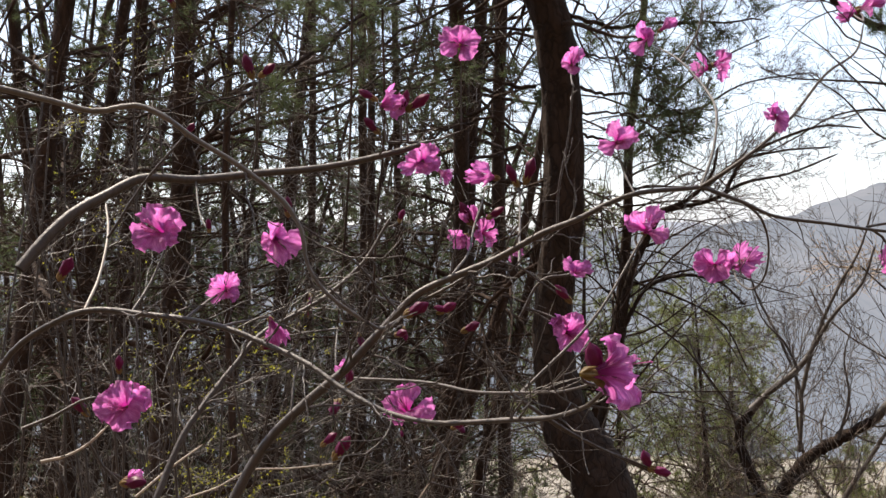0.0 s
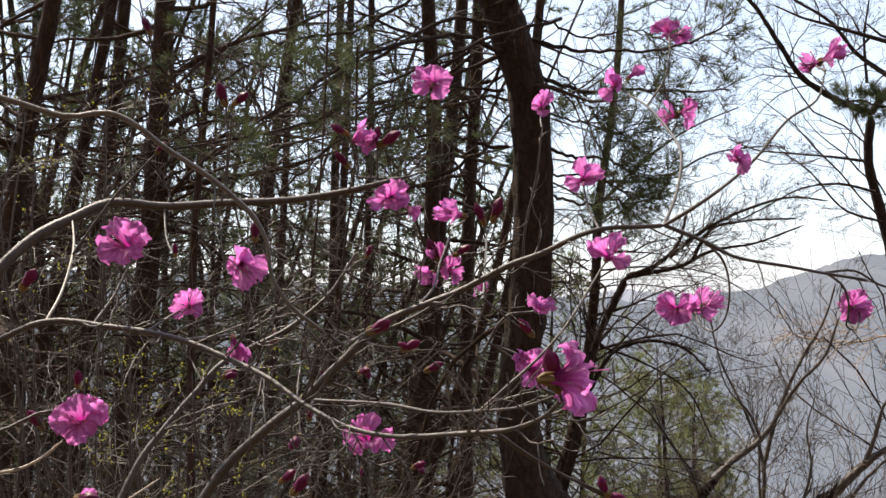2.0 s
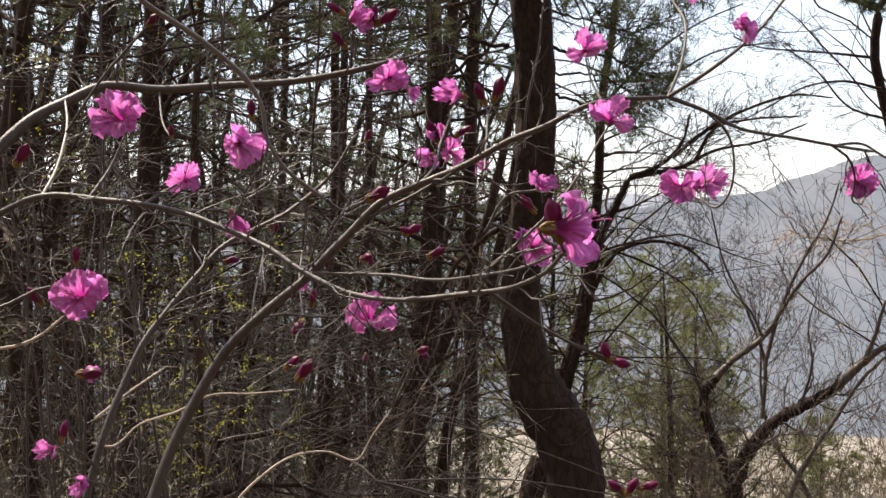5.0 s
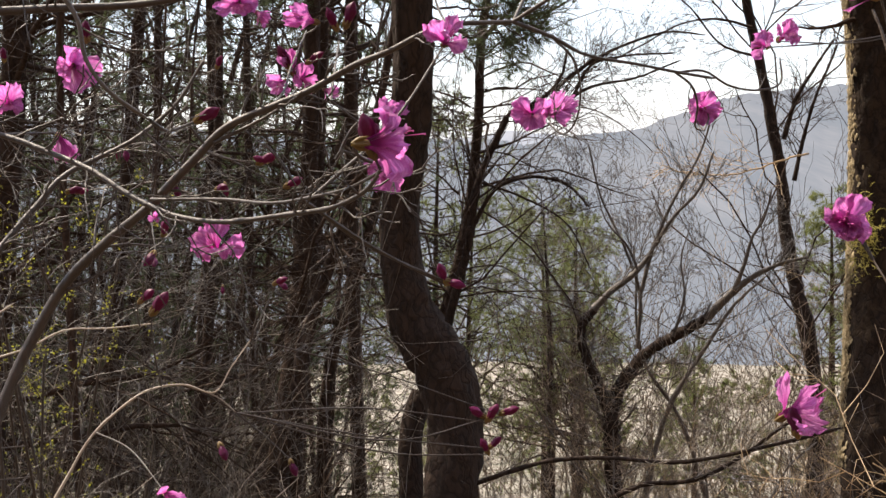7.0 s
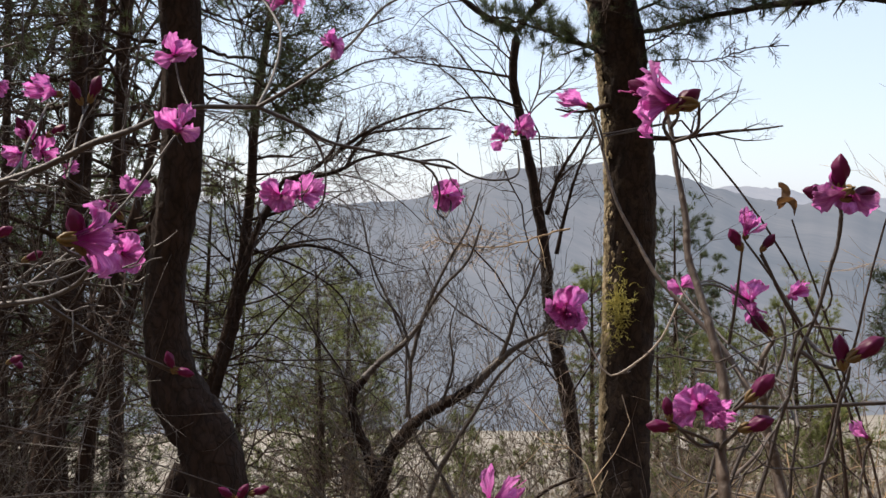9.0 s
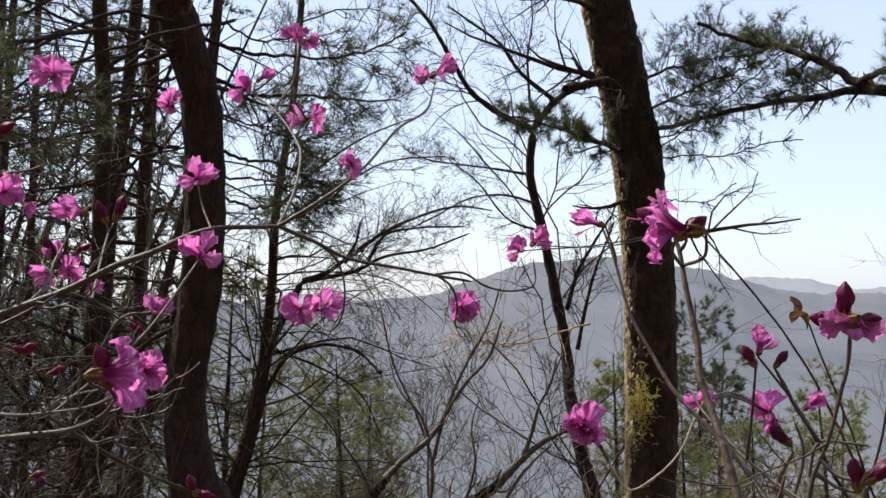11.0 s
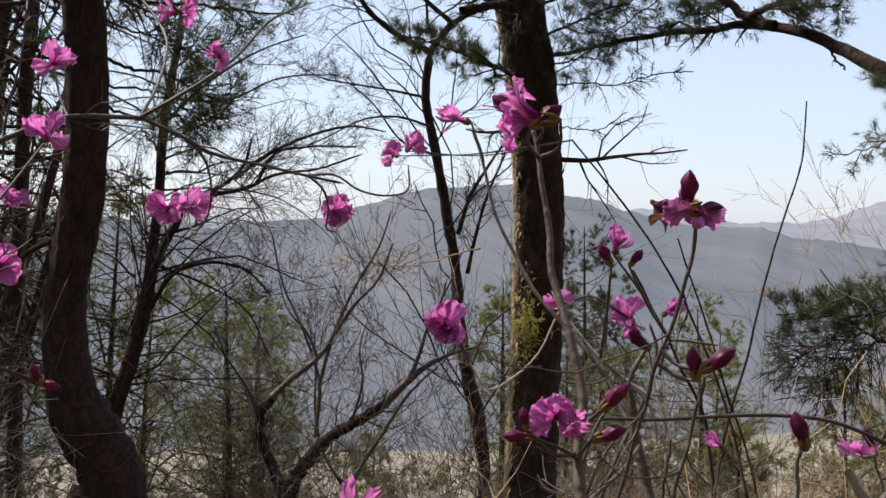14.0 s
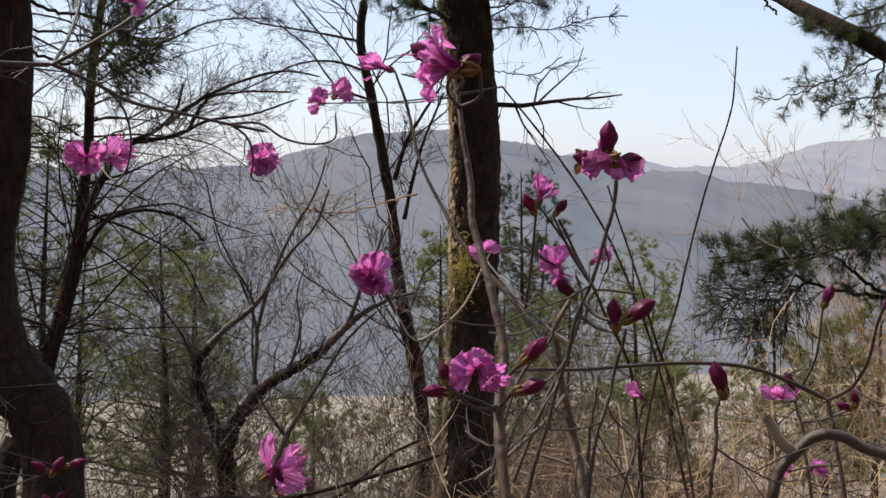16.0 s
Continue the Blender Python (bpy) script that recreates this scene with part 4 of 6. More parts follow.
tree_limb(tree, [(4.187, 10.651, 3.457), (4.388, 10.519, 3.741), (4.593, 10.406, 3.873), (4.717, 10.342, 3.915)], 0.036, 0.027)
tree_limb(tree, [(4.187, 10.651, 3.457), (3.846, 10.743, 3.633), (3.554, 10.794, 3.863), (3.368, 10.788, 4.147), (3.116, 10.762, 4.537), (2.812, 10.748, 4.862)], 0.036, 0.018)
tree_limb(tree, [(4.376, 10.521, 3.753), (4.041, 10.591, 4.030), (3.798, 10.601, 4.342), (3.564, 10.635, 4.510), (3.271, 10.671, 4.702)], 0.027, 0.009)
tree_limb(tree, [(4.143, 10.614, 3.745), (4.094, 10.531, 4.198), (4.110, 10.437, 4.531), (4.067, 10.356, 4.858)], 0.015, 0.006)
tree_limb(tree, [(4.564, 10.685, 1.588), (4.675, 10.630, 2.001), (4.826, 10.549, 2.294), (4.973, 10.461, 2.555)], 0.027, 0.012)
tree_limb(tree, [(4.658, 10.637, 1.177), (4.737, 10.611, 1.590), (4.835, 10.560, 2.002), (4.956, 10.486, 2.352), (5.002, 10.453, 2.497)], 0.024, 0.009)
tree_limb(tree, [(4.176, 10.547, 2.679), (3.874, 10.649, 2.768), (3.544, 10.762, 2.739), (3.215, 10.878, 2.565), (2.881, 10.980, 2.390)], 0.015, 0.006)
tree_limb(tree, [(4.238, 10.549, 2.390), (3.936, 10.652, 2.507), (3.594, 10.726, 2.913), (3.307, 10.784, 3.143)], 0.015, 0.006)
tree_limb(tree, [(4.073, 10.551, 2.980), (3.754, 10.657, 3.039), (3.421, 10.758, 3.085), (3.084, 10.848, 3.142), (2.855, 10.891, 3.255)], 0.015, 0.006)
twig_out(tree, levels=((5, 0.55, 48), (5, 0.55, 46), (4, 0.5, 44)), floor_r=0.0018, material=M_DARK, up=0.09, wob=0.26)
bough(tree, [(4.693, 10.367, 1.454), (4.295, 10.322, 1.359), (3.900, 10.277, 1.264), (3.512, 10.243, 1.276), (3.183, 10.214, 1.359)], 0.011, 0.004, 0, spread=0.3, twigs=44, name="dead_limb", droop=0.02, lo=0.2, wood=M_TAN)
tree = bare_tree((0.935, 8.906, -2.942), "dark spreading leafless tree beside the bent pine")
tree_limb(tree, [(0.935, 8.906, -2.942), (0.990, 8.906, 0.122), (1.173, 8.968, 0.745), (1.264, 8.991, 1.245), (1.530, 8.957, 1.842)], 0.046, 0.028, "trunk")
tree_limb(tree, [(1.530, 8.957, 1.833), (1.775, 8.912, 1.937), (1.930, 8.874, 2.100), (1.992, 8.845, 2.329)], 0.026, 0.009)
tree_limb(tree, [(1.864, 8.893, 1.994), (2.151, 8.819, 2.218), (2.415, 8.744, 2.349), (2.766, 8.635, 2.445), (3.030, 8.553, 2.411)], 0.021, 0.007)
tree_limb(tree, [(1.575, 8.950, 1.843), (1.977, 8.873, 1.931), (2.155, 8.830, 2.025), (2.511, 8.737, 2.094), (2.862, 8.624, 2.227)], 0.023, 0.007)
tree_limb(tree, [(2.022, 8.863, 1.941), (2.196, 8.809, 2.218), (2.418, 8.750, 2.267), (2.816, 8.635, 2.281)], 0.016, 0.007)
tree_limb(tree, [(1.219, 8.978, 0.926), (1.443, 8.967, 1.246), (1.757, 8.918, 1.317), (1.982, 8.871, 1.249), (2.161, 8.823, 1.066)], 0.021, 0.009)
tree_limb(tree, [(1.321, 8.951, 2.427), (1.690, 8.852, 2.794), (2.036, 8.750, 3.024), (2.382, 8.643, 3.163)], 0.016, 0.005)
tree_limb(tree, [(1.340, 8.930, 2.606), (1.784, 8.858, 2.618), (2.178, 8.751, 2.805), (2.660, 8.616, 2.858)], 0.014, 0.005)
tree_limb(tree, [(1.264, 8.992, 1.291), (1.622, 8.935, 1.155), (1.981, 8.853, 0.926), (2.155, 8.779, 0.560)], 0.012, 0.005)
twig_out(tree, levels=((5, 0.6, 48), (5, 0.55, 46), (4, 0.5, 44)), floor_r=0.0017, material=M_DARK, wob=0.24)
tree = bare_tree((0.755, 5.771, -0.242), "fallen bare branches across the undergrowth", name="fallen_branch")
tree_limb(tree, [(0.755, 5.771, -0.242), (0.936, 5.765, -0.184), (1.203, 5.742, -0.110), (1.488, 5.685, -0.088), (1.840, 5.581, -0.099), (2.328, 5.436, 0.014), (2.646, 5.322, 0.120)], 0.014, 0.009, "trunk")
tree_limb(tree, [(1.579, 6.545, -0.702), (1.921, 6.518, -0.522), (2.242, 6.434, -0.474), (2.562, 6.373, -0.294), (2.781, 6.332, -0.120), (3.016, 6.256, -0.008)], 0.018, 0.009)
twig_out(tree, levels=((5, 0.3, 40), (4, 0.5, 42)), up=0.04)
# ---- drooping dead branches beside the bent pine ----
def dead_spray(tree, low, high, count, aim, length, sag, twigs=((7, 0.45, 50), (5, 0.5, 48))):
    """Thin arching branches from a line on a trunk, with fine twigs."""
    k = rng.uniform(0, 1, (count, 1))
    at = np.array(low) * (1 - k) + np.array(high) * k
    d = np.array(aim) + rng.normal(size=(count, 3)) * [0.35, 0.5, 0.32]
    step = length * rng.uniform(0.45, 1.25, (count, 1)) / 11
    line = [at]
    for _ in range(11):
        d = d / np.linalg.norm(d, axis=1, keepdims=True)
        line.append(line[-1] + d * step)
        d = d + rng.normal(size=d.shape) * 0.11 - np.array([0, 0, sag])
    line = np.stack(line, 1)
    rad = rng.uniform(0.005, 0.011, (count, 1)) * np.linspace(1, 0.3, 12)
    lots = []
    for j in range(count):
        part("limb", mesh_of("limb", *tubes(line[j:j + 1], rad[j:j + 1], 6), M_DARK), tree)
    p, q = line, rad
    for j, (n_, ratio, ang) in enumerate(twigs):
        p, q = sprout(p, q, n_, ratio, ang, n=5 if j == 0 else 3, up=-0.02, wob=0.2, floor_r=0.0022, lo=0.15)
        lots.append(tubes(p, q, 3))
    tagged(part("dead_twig_spray", mesh_of("dead_twig_spray", *joined(lots), M_TWIG), tree), kind="stuff")


dead_spray(side_pine, (1.00, 9.41, 0.1), (1.37, 9.45, 2.4), 22, (0.9, -0.1, 0.25), 1.8, 0.11)
dead_spray(side_pine, (1.00, 9.41, 0.1), (1.40, 9.42, 2.8), 16, (-0.8, -0.1, 0.3), 1.4, 0.09)
wood = [o for o in scene.objects if o.name.startswith("pine_tree")][2:]
dead_spray(wood[0], (-2.90, 6.9, 0.7), (-2.41, 6.88, 3.5), 16, (0.85, -0.35, 0.3), 2.4, 0.03, ((6, 0.4, 52), (4, 0.5, 50)))
dead_spray(wood[1], (-2.90, 7.9, 0.5), (-2.36, 7.91, 3.7), 16, (0.85, -0.3, 0.3), 2.3, 0.04, ((6, 0.4, 52), (4, 0.5, 50)))
dead_spray(wood[4], (-1.90, 6.7, 0.2), (-1.63, 6.61, 3.4), 20, (0.8, -0.3, 0.25), 2.2, 0.03, ((6, 0.4, 52), (4, 0.5, 50)))
dead_spray(wood[6], (-1.72, 9.3, 0.2), (-1.20, 9.14, 4.1), 18, (0.75, -0.2, 0.2), 2.2, 0.05, ((6, 0.4, 52), (4, 0.5, 50)))
dead_spray(wood[7], (-0.20, 9.0, 0.2), (-0.05, 8.8, 3.9), 16, (-0.5, -0.5, 0.25), 2.0, 0.06, ((6, 0.4, 52), (4, 0.5, 50)))
# ---- young pines on the slope below ----
def young_pine(x, y, h, label, yellow=False, full=5, spread=0.3):
    z = float(ground_z(x, y))
    t = thing("young_pine", (x, y, z), label, "pine tree", "young pines")
    c = smooth_path([(x, y, z - 0.1), (x + 0.05 * h * rng.normal() * 0.4, y, z + h * 0.5), (x, y, z + h)], 14)
    r = np.linspace(0.028 * h ** 0.7, 0.008, 14)
    part("trunk", mesh_of("trunk", *tubes(c[None], r[None], 7), M_DARK), t)
    a, ra = limb_paths(c, r, int(36 + 6 * h), 0.36, 0.99, h * spread, 0.32, cone=0.7)
    b, rb = sprout(a, ra, 7, 0.34, 50, n=3, lo=0.35, up=0.12, floor_r=0.004)
    tagged(part("bough_spray", mesh_of("bough_spray", *joined([tubes(a[:, ::2], ra[:, ::2], 4), tubes(b, rb, 3)]), M_DARK), t), kind="stuff")
    v, f = needle_tufts(b, full, 6, 0.085 + 0.002 * y, 0.0042 + 0.00020 * y, 0.35)
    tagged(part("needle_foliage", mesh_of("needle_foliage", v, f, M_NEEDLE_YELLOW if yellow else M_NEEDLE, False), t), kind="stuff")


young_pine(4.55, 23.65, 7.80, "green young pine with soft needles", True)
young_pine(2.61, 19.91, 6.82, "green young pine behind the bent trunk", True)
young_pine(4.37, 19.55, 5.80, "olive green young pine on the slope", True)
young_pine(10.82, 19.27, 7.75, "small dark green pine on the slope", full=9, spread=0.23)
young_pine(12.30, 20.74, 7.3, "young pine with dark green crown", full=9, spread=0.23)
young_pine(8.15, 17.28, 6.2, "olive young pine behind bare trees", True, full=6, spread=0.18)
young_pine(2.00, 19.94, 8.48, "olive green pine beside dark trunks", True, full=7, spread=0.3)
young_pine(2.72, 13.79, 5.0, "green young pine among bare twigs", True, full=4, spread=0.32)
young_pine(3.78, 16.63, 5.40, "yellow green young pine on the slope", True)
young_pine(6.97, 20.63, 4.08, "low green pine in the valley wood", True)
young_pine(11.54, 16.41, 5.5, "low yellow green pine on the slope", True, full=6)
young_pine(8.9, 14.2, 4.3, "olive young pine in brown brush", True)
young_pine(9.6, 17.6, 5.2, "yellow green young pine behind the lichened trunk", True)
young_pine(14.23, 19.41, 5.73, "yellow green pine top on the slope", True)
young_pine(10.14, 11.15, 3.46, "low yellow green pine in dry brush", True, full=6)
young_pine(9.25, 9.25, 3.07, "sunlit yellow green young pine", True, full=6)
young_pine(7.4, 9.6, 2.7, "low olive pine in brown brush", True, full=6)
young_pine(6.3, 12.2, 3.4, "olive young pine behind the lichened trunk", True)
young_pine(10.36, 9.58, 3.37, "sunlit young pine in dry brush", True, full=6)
# ---- the pine at the edge of the wood ----
pine([(5.225, 3.849, -1.510), (5.246, 3.849, 0.103), (5.319, 4.039, 1.506), (5.232, 4.093, 2.279), (5.059, 4.110, 3.027), (4.830, 4.132, 5.013), (4.600, 4.154, 7.000)], [0.139, 0.121, 0.121, 0.115, 0.106, 0.084, 0.037], "leaning pine with a long curved limb", M_PINE, dead=0, live=0, seed=21, rings=80, sides=20, group="front pines")
edge_pine = [o for o in scene.objects if o.name.startswith("pine_tree")][-1]
bough(edge_pine, [(5.279, 4.079, 1.924), (5.080, 4.297, 2.136), (4.930, 4.443, 2.285), (4.692, 4.776, 2.522), (4.645, 5.054, 2.666), (4.668, 5.266, 2.773), (4.632, 5.521, 2.881), (4.587, 5.786, 2.951), (4.531, 6.059, 2.987), (4.463, 6.339, 3.000), (4.380, 6.622, 3.010), (4.249, 6.930, 3.003), (4.171, 7.200, 2.986), (3.930, 7.551, 2.950)], 0.064, 0.015, 0, spread=0.05, twigs=46, lo=0.5, name="limb", droop=0.1)
bough(edge_pine, [(4.510, 5.578, 2.902), (4.444, 5.711, 2.962), (4.367, 5.835, 3.078), (4.256, 5.979, 3.186), (4.142, 6.126, 3.269), (3.990, 6.291, 3.346), (3.756, 6.475, 3.496)], 0.037, 0.012, 2, spread=0.14, twigs=20, tuft=3, length=0.07, width=0.002)
bough(edge_pine, [(4.414, 5.699, 2.975), (4.503, 5.518, 3.035), (4.572, 5.350, 3.082), (4.680, 5.144, 3.125), (4.818, 4.900, 3.165)], 0.024, 0.009, 3, spread=0.26, twigs=40, tuft=4, length=0.07, width=0.002, lo=0.15)
bough(edge_pine, [(4.440, 5.906, 3.087), (4.387, 5.951, 3.055), (4.307, 6.018, 3.013)], 0.008, 0.004, 4, spread=0.7, twigs=12, tuft=4, length=0.06, width=0.002)
bough(edge_pine, [(4.325, 6.079, 3.213), (4.296, 6.129, 3.099), (4.247, 6.182, 3.012), (4.130, 6.266, 2.981)], 0.008, 0.004, 2, spread=0.35, twigs=14, tuft=3, length=0.06, width=0.002)
bough(edge_pine, [(4.603, 5.388, 3.093), (4.660, 5.356, 3.034), (4.713, 5.321, 2.998), (4.759, 5.278, 3.010)], 0.005, 0.004, 3, spread=0.5, twigs=12, tuft=3, length=0.06, width=0.002)
bough(edge_pine, [(4.600, 5.211, 2.746), (4.657, 5.181, 2.653), (4.702, 5.153, 2.600)], 0.009, 0.005, 0, spread=0.1, twigs=2, name="stub")
bough(edge_pine, [(4.808, 4.421, 2.317), (4.800, 4.446, 2.207), (4.785, 4.475, 2.102), (4.807, 4.463, 1.995)], 0.008, 0.003, 2, spread=0.45, twigs=7, tuft=3, length=0.06, width=0.0018, lo=0.2)
bough(edge_pine, [(4.840, 4.391, 2.292), (4.769, 4.468, 2.277), (4.650, 4.601, 2.180), (4.549, 4.706, 2.120), (4.421, 4.829, 2.067)], 0.007, 0.003, 2, spread=0.24, twigs=16, tuft=3, length=0.06, width=0.0018, lo=0.2)
bough(edge_pine, [(5.070, 4.147, 2.185), (4.931, 4.315, 2.129), (4.820, 4.440, 2.086), (4.702, 4.565, 2.057), (4.601, 4.668, 2.005)], 0.008, 0.003, 2, spread=0.2, twigs=16, tuft=3, length=0.06, width=0.0018, lo=0.2)
bough(edge_pine, [(5.128, 4.147, 2.632), (4.988, 4.314, 2.613), (4.878, 4.440, 2.591), (4.766, 4.569, 2.531), (4.628, 4.718, 2.467), (4.586, 4.760, 2.453)], 0.010, 0.003, 2, spread=0.2, twigs=21, tuft=3, length=0.065, width=0.002, lo=0.2)
bough(edge_pine, [(5.159, 4.161, 2.399), (5.008, 4.324, 2.466), (4.891, 4.448, 2.487), (4.777, 4.575, 2.447), (4.697, 4.660, 2.419)], 0.010, 0.003, 2, spread=0.2, twigs=16, tuft=3, length=0.065, width=0.002, lo=0.2)
bough(edge_pine, [(5.050, 3.896, 1.523), (4.808, 4.031, 1.460), (4.607, 4.106, 1.428), (4.372, 4.205, 1.380), (4.147, 4.280, 1.314), (3.918, 4.349, 1.267), (3.664, 4.426, 1.225)], 0.014, 0.003, 2, spread=0.11, twigs=70, tuft=3, length=0.062, width=0.002, lo=0.15)
bough(edge_pine, [(4.973, 3.827, 1.370), (4.733, 3.962, 1.392), (4.533, 4.035, 1.360), (4.319, 4.111, 1.301), (4.117, 4.167, 1.257), (3.892, 4.236, 1.236), (3.643, 4.313, 1.211)], 0.014, 0.003, 2, spread=0.11, twigs=70, tuft=3, length=0.062, width=0.002, lo=0.15)
bough(edge_pine, [(5.128, 3.961, 1.595), (4.902, 4.115, 1.531), (4.717, 4.210, 1.497), (4.535, 4.291, 1.420), (4.345, 4.371, 1.358)], 0.013, 0.003, 2, spread=0.12, twigs=44, tuft=3, length=0.062, width=0.002, lo=0.1)
bough(edge_pine, [(5.131, 3.898, 0.930), (4.860, 4.053, 1.008), (4.592, 4.175, 1.032), (4.350, 4.256, 1.066), (4.114, 4.325, 1.151), (3.901, 4.364, 1.274)], 0.023, 0.005, 1, spread=0.12, twigs=14, tuft=2, length=0.07, name="limb")
bough(edge_pine, [(4.870, 4.058, 0.920), (4.690, 4.162, 1.007), (4.550, 4.212, 1.088), (4.417, 4.251, 1.181), (4.295, 4.276, 1.291)], 0.018, 0.006, 0, spread=0.12, twigs=10, name="limb")
bough(edge_pine, [(4.094, 4.175, 1.125), (4.013, 4.242, 1.056), (3.928, 4.304, 0.953), (3.858, 4.341, 0.809)], 0.007, 0.003, 0, spread=0.55, twigs=60, name="dead_limb", lo=0.05, droop=0.14)
bough(edge_pine, [(3.969, 4.159, 1.163), (3.889, 4.227, 1.117), (3.786, 4.310, 1.069), (3.708, 4.359, 0.954)], 0.006, 0.003, 1, spread=0.5, twigs=50, tuft=1, length=0.06, name="dead_limb", lo=0.05, droop=0.14)
# ---- azalea shrubs ----
azalea = thing("azalea_shrub", (-0.35, 0.95, -0.278), "wild azalea shrub with magenta blossoms on leafless stems", "shrub", "azaleas")
azalea_b = thing("azalea_shrub", (0.95, 0.85, -0.274), "wild azalea shrub with dark buds and magenta blossoms", "shrub", "azaleas")
stem(azalea, [(-0.350, 0.950, -0.278), (-0.300, 1.020, 0.500), (-0.250, 1.050, 1.100), (-0.175, 1.165, 1.404), (-0.143, 1.170, 1.453), (-0.109, 1.170, 1.487), (-0.058, 1.171, 1.527), (-0.023, 1.166, 1.561), (0.017, 1.160, 1.598), (0.062, 1.152, 1.618), (0.096, 1.142, 1.631), (0.134, 1.130, 1.650), (0.166, 1.117, 1.663), (0.213, 1.101, 1.684), (0.286, 1.121, 1.693)], 0.0064, 0.0022)
stem(azalea, [(0.286, 1.121, 1.693), (0.312, 1.112, 1.709), (0.352, 1.119, 1.737), (0.377, 1.131, 1.758), (0.412, 1.135, 1.798), (0.443, 1.143, 1.819), (0.455, 1.154, 1.849)], 0.0022, 0.0011)
stem(azalea, [(0.286, 1.121, 1.693), (0.304, 1.153, 1.724), (0.320, 1.200, 1.771), (0.322, 1.252, 1.800), (0.305, 1.305, 1.841), (0.288, 1.359, 1.868)], 0.0020, 0.0012)
stem(azalea, [(0.307, 1.320, 1.844), (0.331, 1.325, 1.881), (0.337, 1.333, 1.916), (0.339, 1.346, 1.933)], 0.0015, 0.0012)
stem(azalea, [(0.326, 1.271, 1.805), (0.331, 1.268, 1.818)], 0.0014, 0.0011)
stem(azalea, [(0.286, 1.121, 1.693), (0.322, 1.112, 1.677), (0.355, 1.135, 1.664), (0.415, 1.150, 1.654), (0.460, 1.167, 1.647), (0.505, 1.183, 1.641)], 0.0022, 0.0016)
stem(azalea, [(0.474, 1.220, 1.650), (0.509, 1.231, 1.652), (0.540, 1.242, 1.637), (0.577, 1.251, 1.632), (0.605, 1.261, 1.639), (0.612, 1.279, 1.671)], 0.0016, 0.0012)
stem(azalea, [(0.474, 1.220, 1.650), (0.494, 1.226, 1.636), (0.503, 1.234, 1.614), (0.504, 1.244, 1.592), (0.516, 1.251, 1.589)], 0.0016, 0.0011)
stem(azalea, [(0.331, 1.151, 1.679), (0.353, 1.170, 1.663), (0.366, 1.192, 1.635), (0.366, 1.217, 1.600), (0.359, 1.242, 1.588), (0.351, 1.268, 1.597), (0.354, 1.292, 1.606)], 0.0015, 0.0011)
stem(azalea, [(-0.350, 0.950, -0.278), (-0.380, 0.950, 0.800), (-0.360, 0.930, 1.300), (-0.284, 0.940, 1.588), (-0.239, 0.928, 1.604), (-0.186, 0.917, 1.600), (-0.138, 0.902, 1.594), (-0.091, 0.884, 1.581), (-0.057, 0.862, 1.568), (-0.025, 0.838, 1.551), (0.009, 0.813, 1.537), (0.041, 0.787, 1.534), (0.079, 0.761, 1.538), (0.113, 0.733, 1.543), (0.131, 0.705, 1.552), (0.142, 0.677, 1.567)], 0.0033, 0.0014)
stem(azalea, [(-0.236, 0.781, 1.760), (-0.203, 0.792, 1.751), (-0.178, 0.798, 1.744), (-0.149, 0.803, 1.747), (-0.134, 0.804, 1.740), (-0.115, 0.808, 1.725), (-0.089, 0.812, 1.708), (-0.069, 0.814, 1.692), (-0.054, 0.814, 1.677), (-0.045, 0.812, 1.661), (-0.041, 0.810, 1.637), (-0.029, 0.808, 1.618), (-0.002, 0.808, 1.597)], 0.0025, 0.0016, M_TWIG)
stem(azalea, [(-0.409, 1.213, 1.636), (-0.388, 1.232, 1.667), (-0.365, 1.251, 1.693), (-0.335, 1.272, 1.713), (-0.304, 1.293, 1.731), (-0.247, 1.320, 1.730), (-0.187, 1.345, 1.736), (-0.111, 1.369, 1.742), (-0.031, 1.388, 1.757), (0.024, 1.401, 1.772)], 0.0066, 0.0034)
stem(azalea, [(-0.350, 0.950, -0.278), (-0.300, 1.100, 0.700), (-0.263, 1.193, 1.398), (-0.247, 1.219, 1.446), (-0.224, 1.243, 1.485), (-0.199, 1.265, 1.520), (-0.173, 1.285, 1.553), (-0.145, 1.304, 1.568), (-0.103, 1.324, 1.593), (-0.066, 1.341, 1.626), (-0.028, 1.356, 1.680)], 0.0053, 0.0022)
stem(azalea, [(-0.247, 0.954, 1.604), (-0.249, 0.993, 1.626), (-0.254, 1.030, 1.652), (-0.263, 1.066, 1.674), (-0.276, 1.099, 1.698)], 0.0015, 0.0012, M_GREY)
stem(azalea, [(-0.078, 1.496, 2.017), (-0.084, 1.521, 1.917), (-0.091, 1.538, 1.813), (-0.104, 1.549, 1.675), (-0.120, 1.547, 1.538)], 0.0017, 0.0017, M_DARK)
stem(azalea, [(-0.034, 1.418, 1.938), (-0.041, 1.447, 1.771), (-0.053, 1.454, 1.685), (-0.061, 1.455, 1.585)], 0.0016, 0.0016, M_DARK)
stem(azalea, [(-0.418, 1.575, 1.278), (-0.394, 1.582, 1.271), (-0.359, 1.598, 1.298), (-0.309, 1.615, 1.313), (-0.265, 1.630, 1.333), (-0.212, 1.641, 1.332), (-0.142, 1.654, 1.335)], 0.0018, 0.0011, M_PALE)
stem(azalea, [(-0.269, 1.468, 1.107), (-0.236, 1.495, 1.165), (-0.208, 1.514, 1.211), (-0.179, 1.526, 1.238), (-0.136, 1.539, 1.264), (-0.091, 1.547, 1.267), (-0.054, 1.549, 1.255), (-0.031, 1.557, 1.287), (-0.004, 1.566, 1.323)], 0.0024, 0.0010, M_PALE)
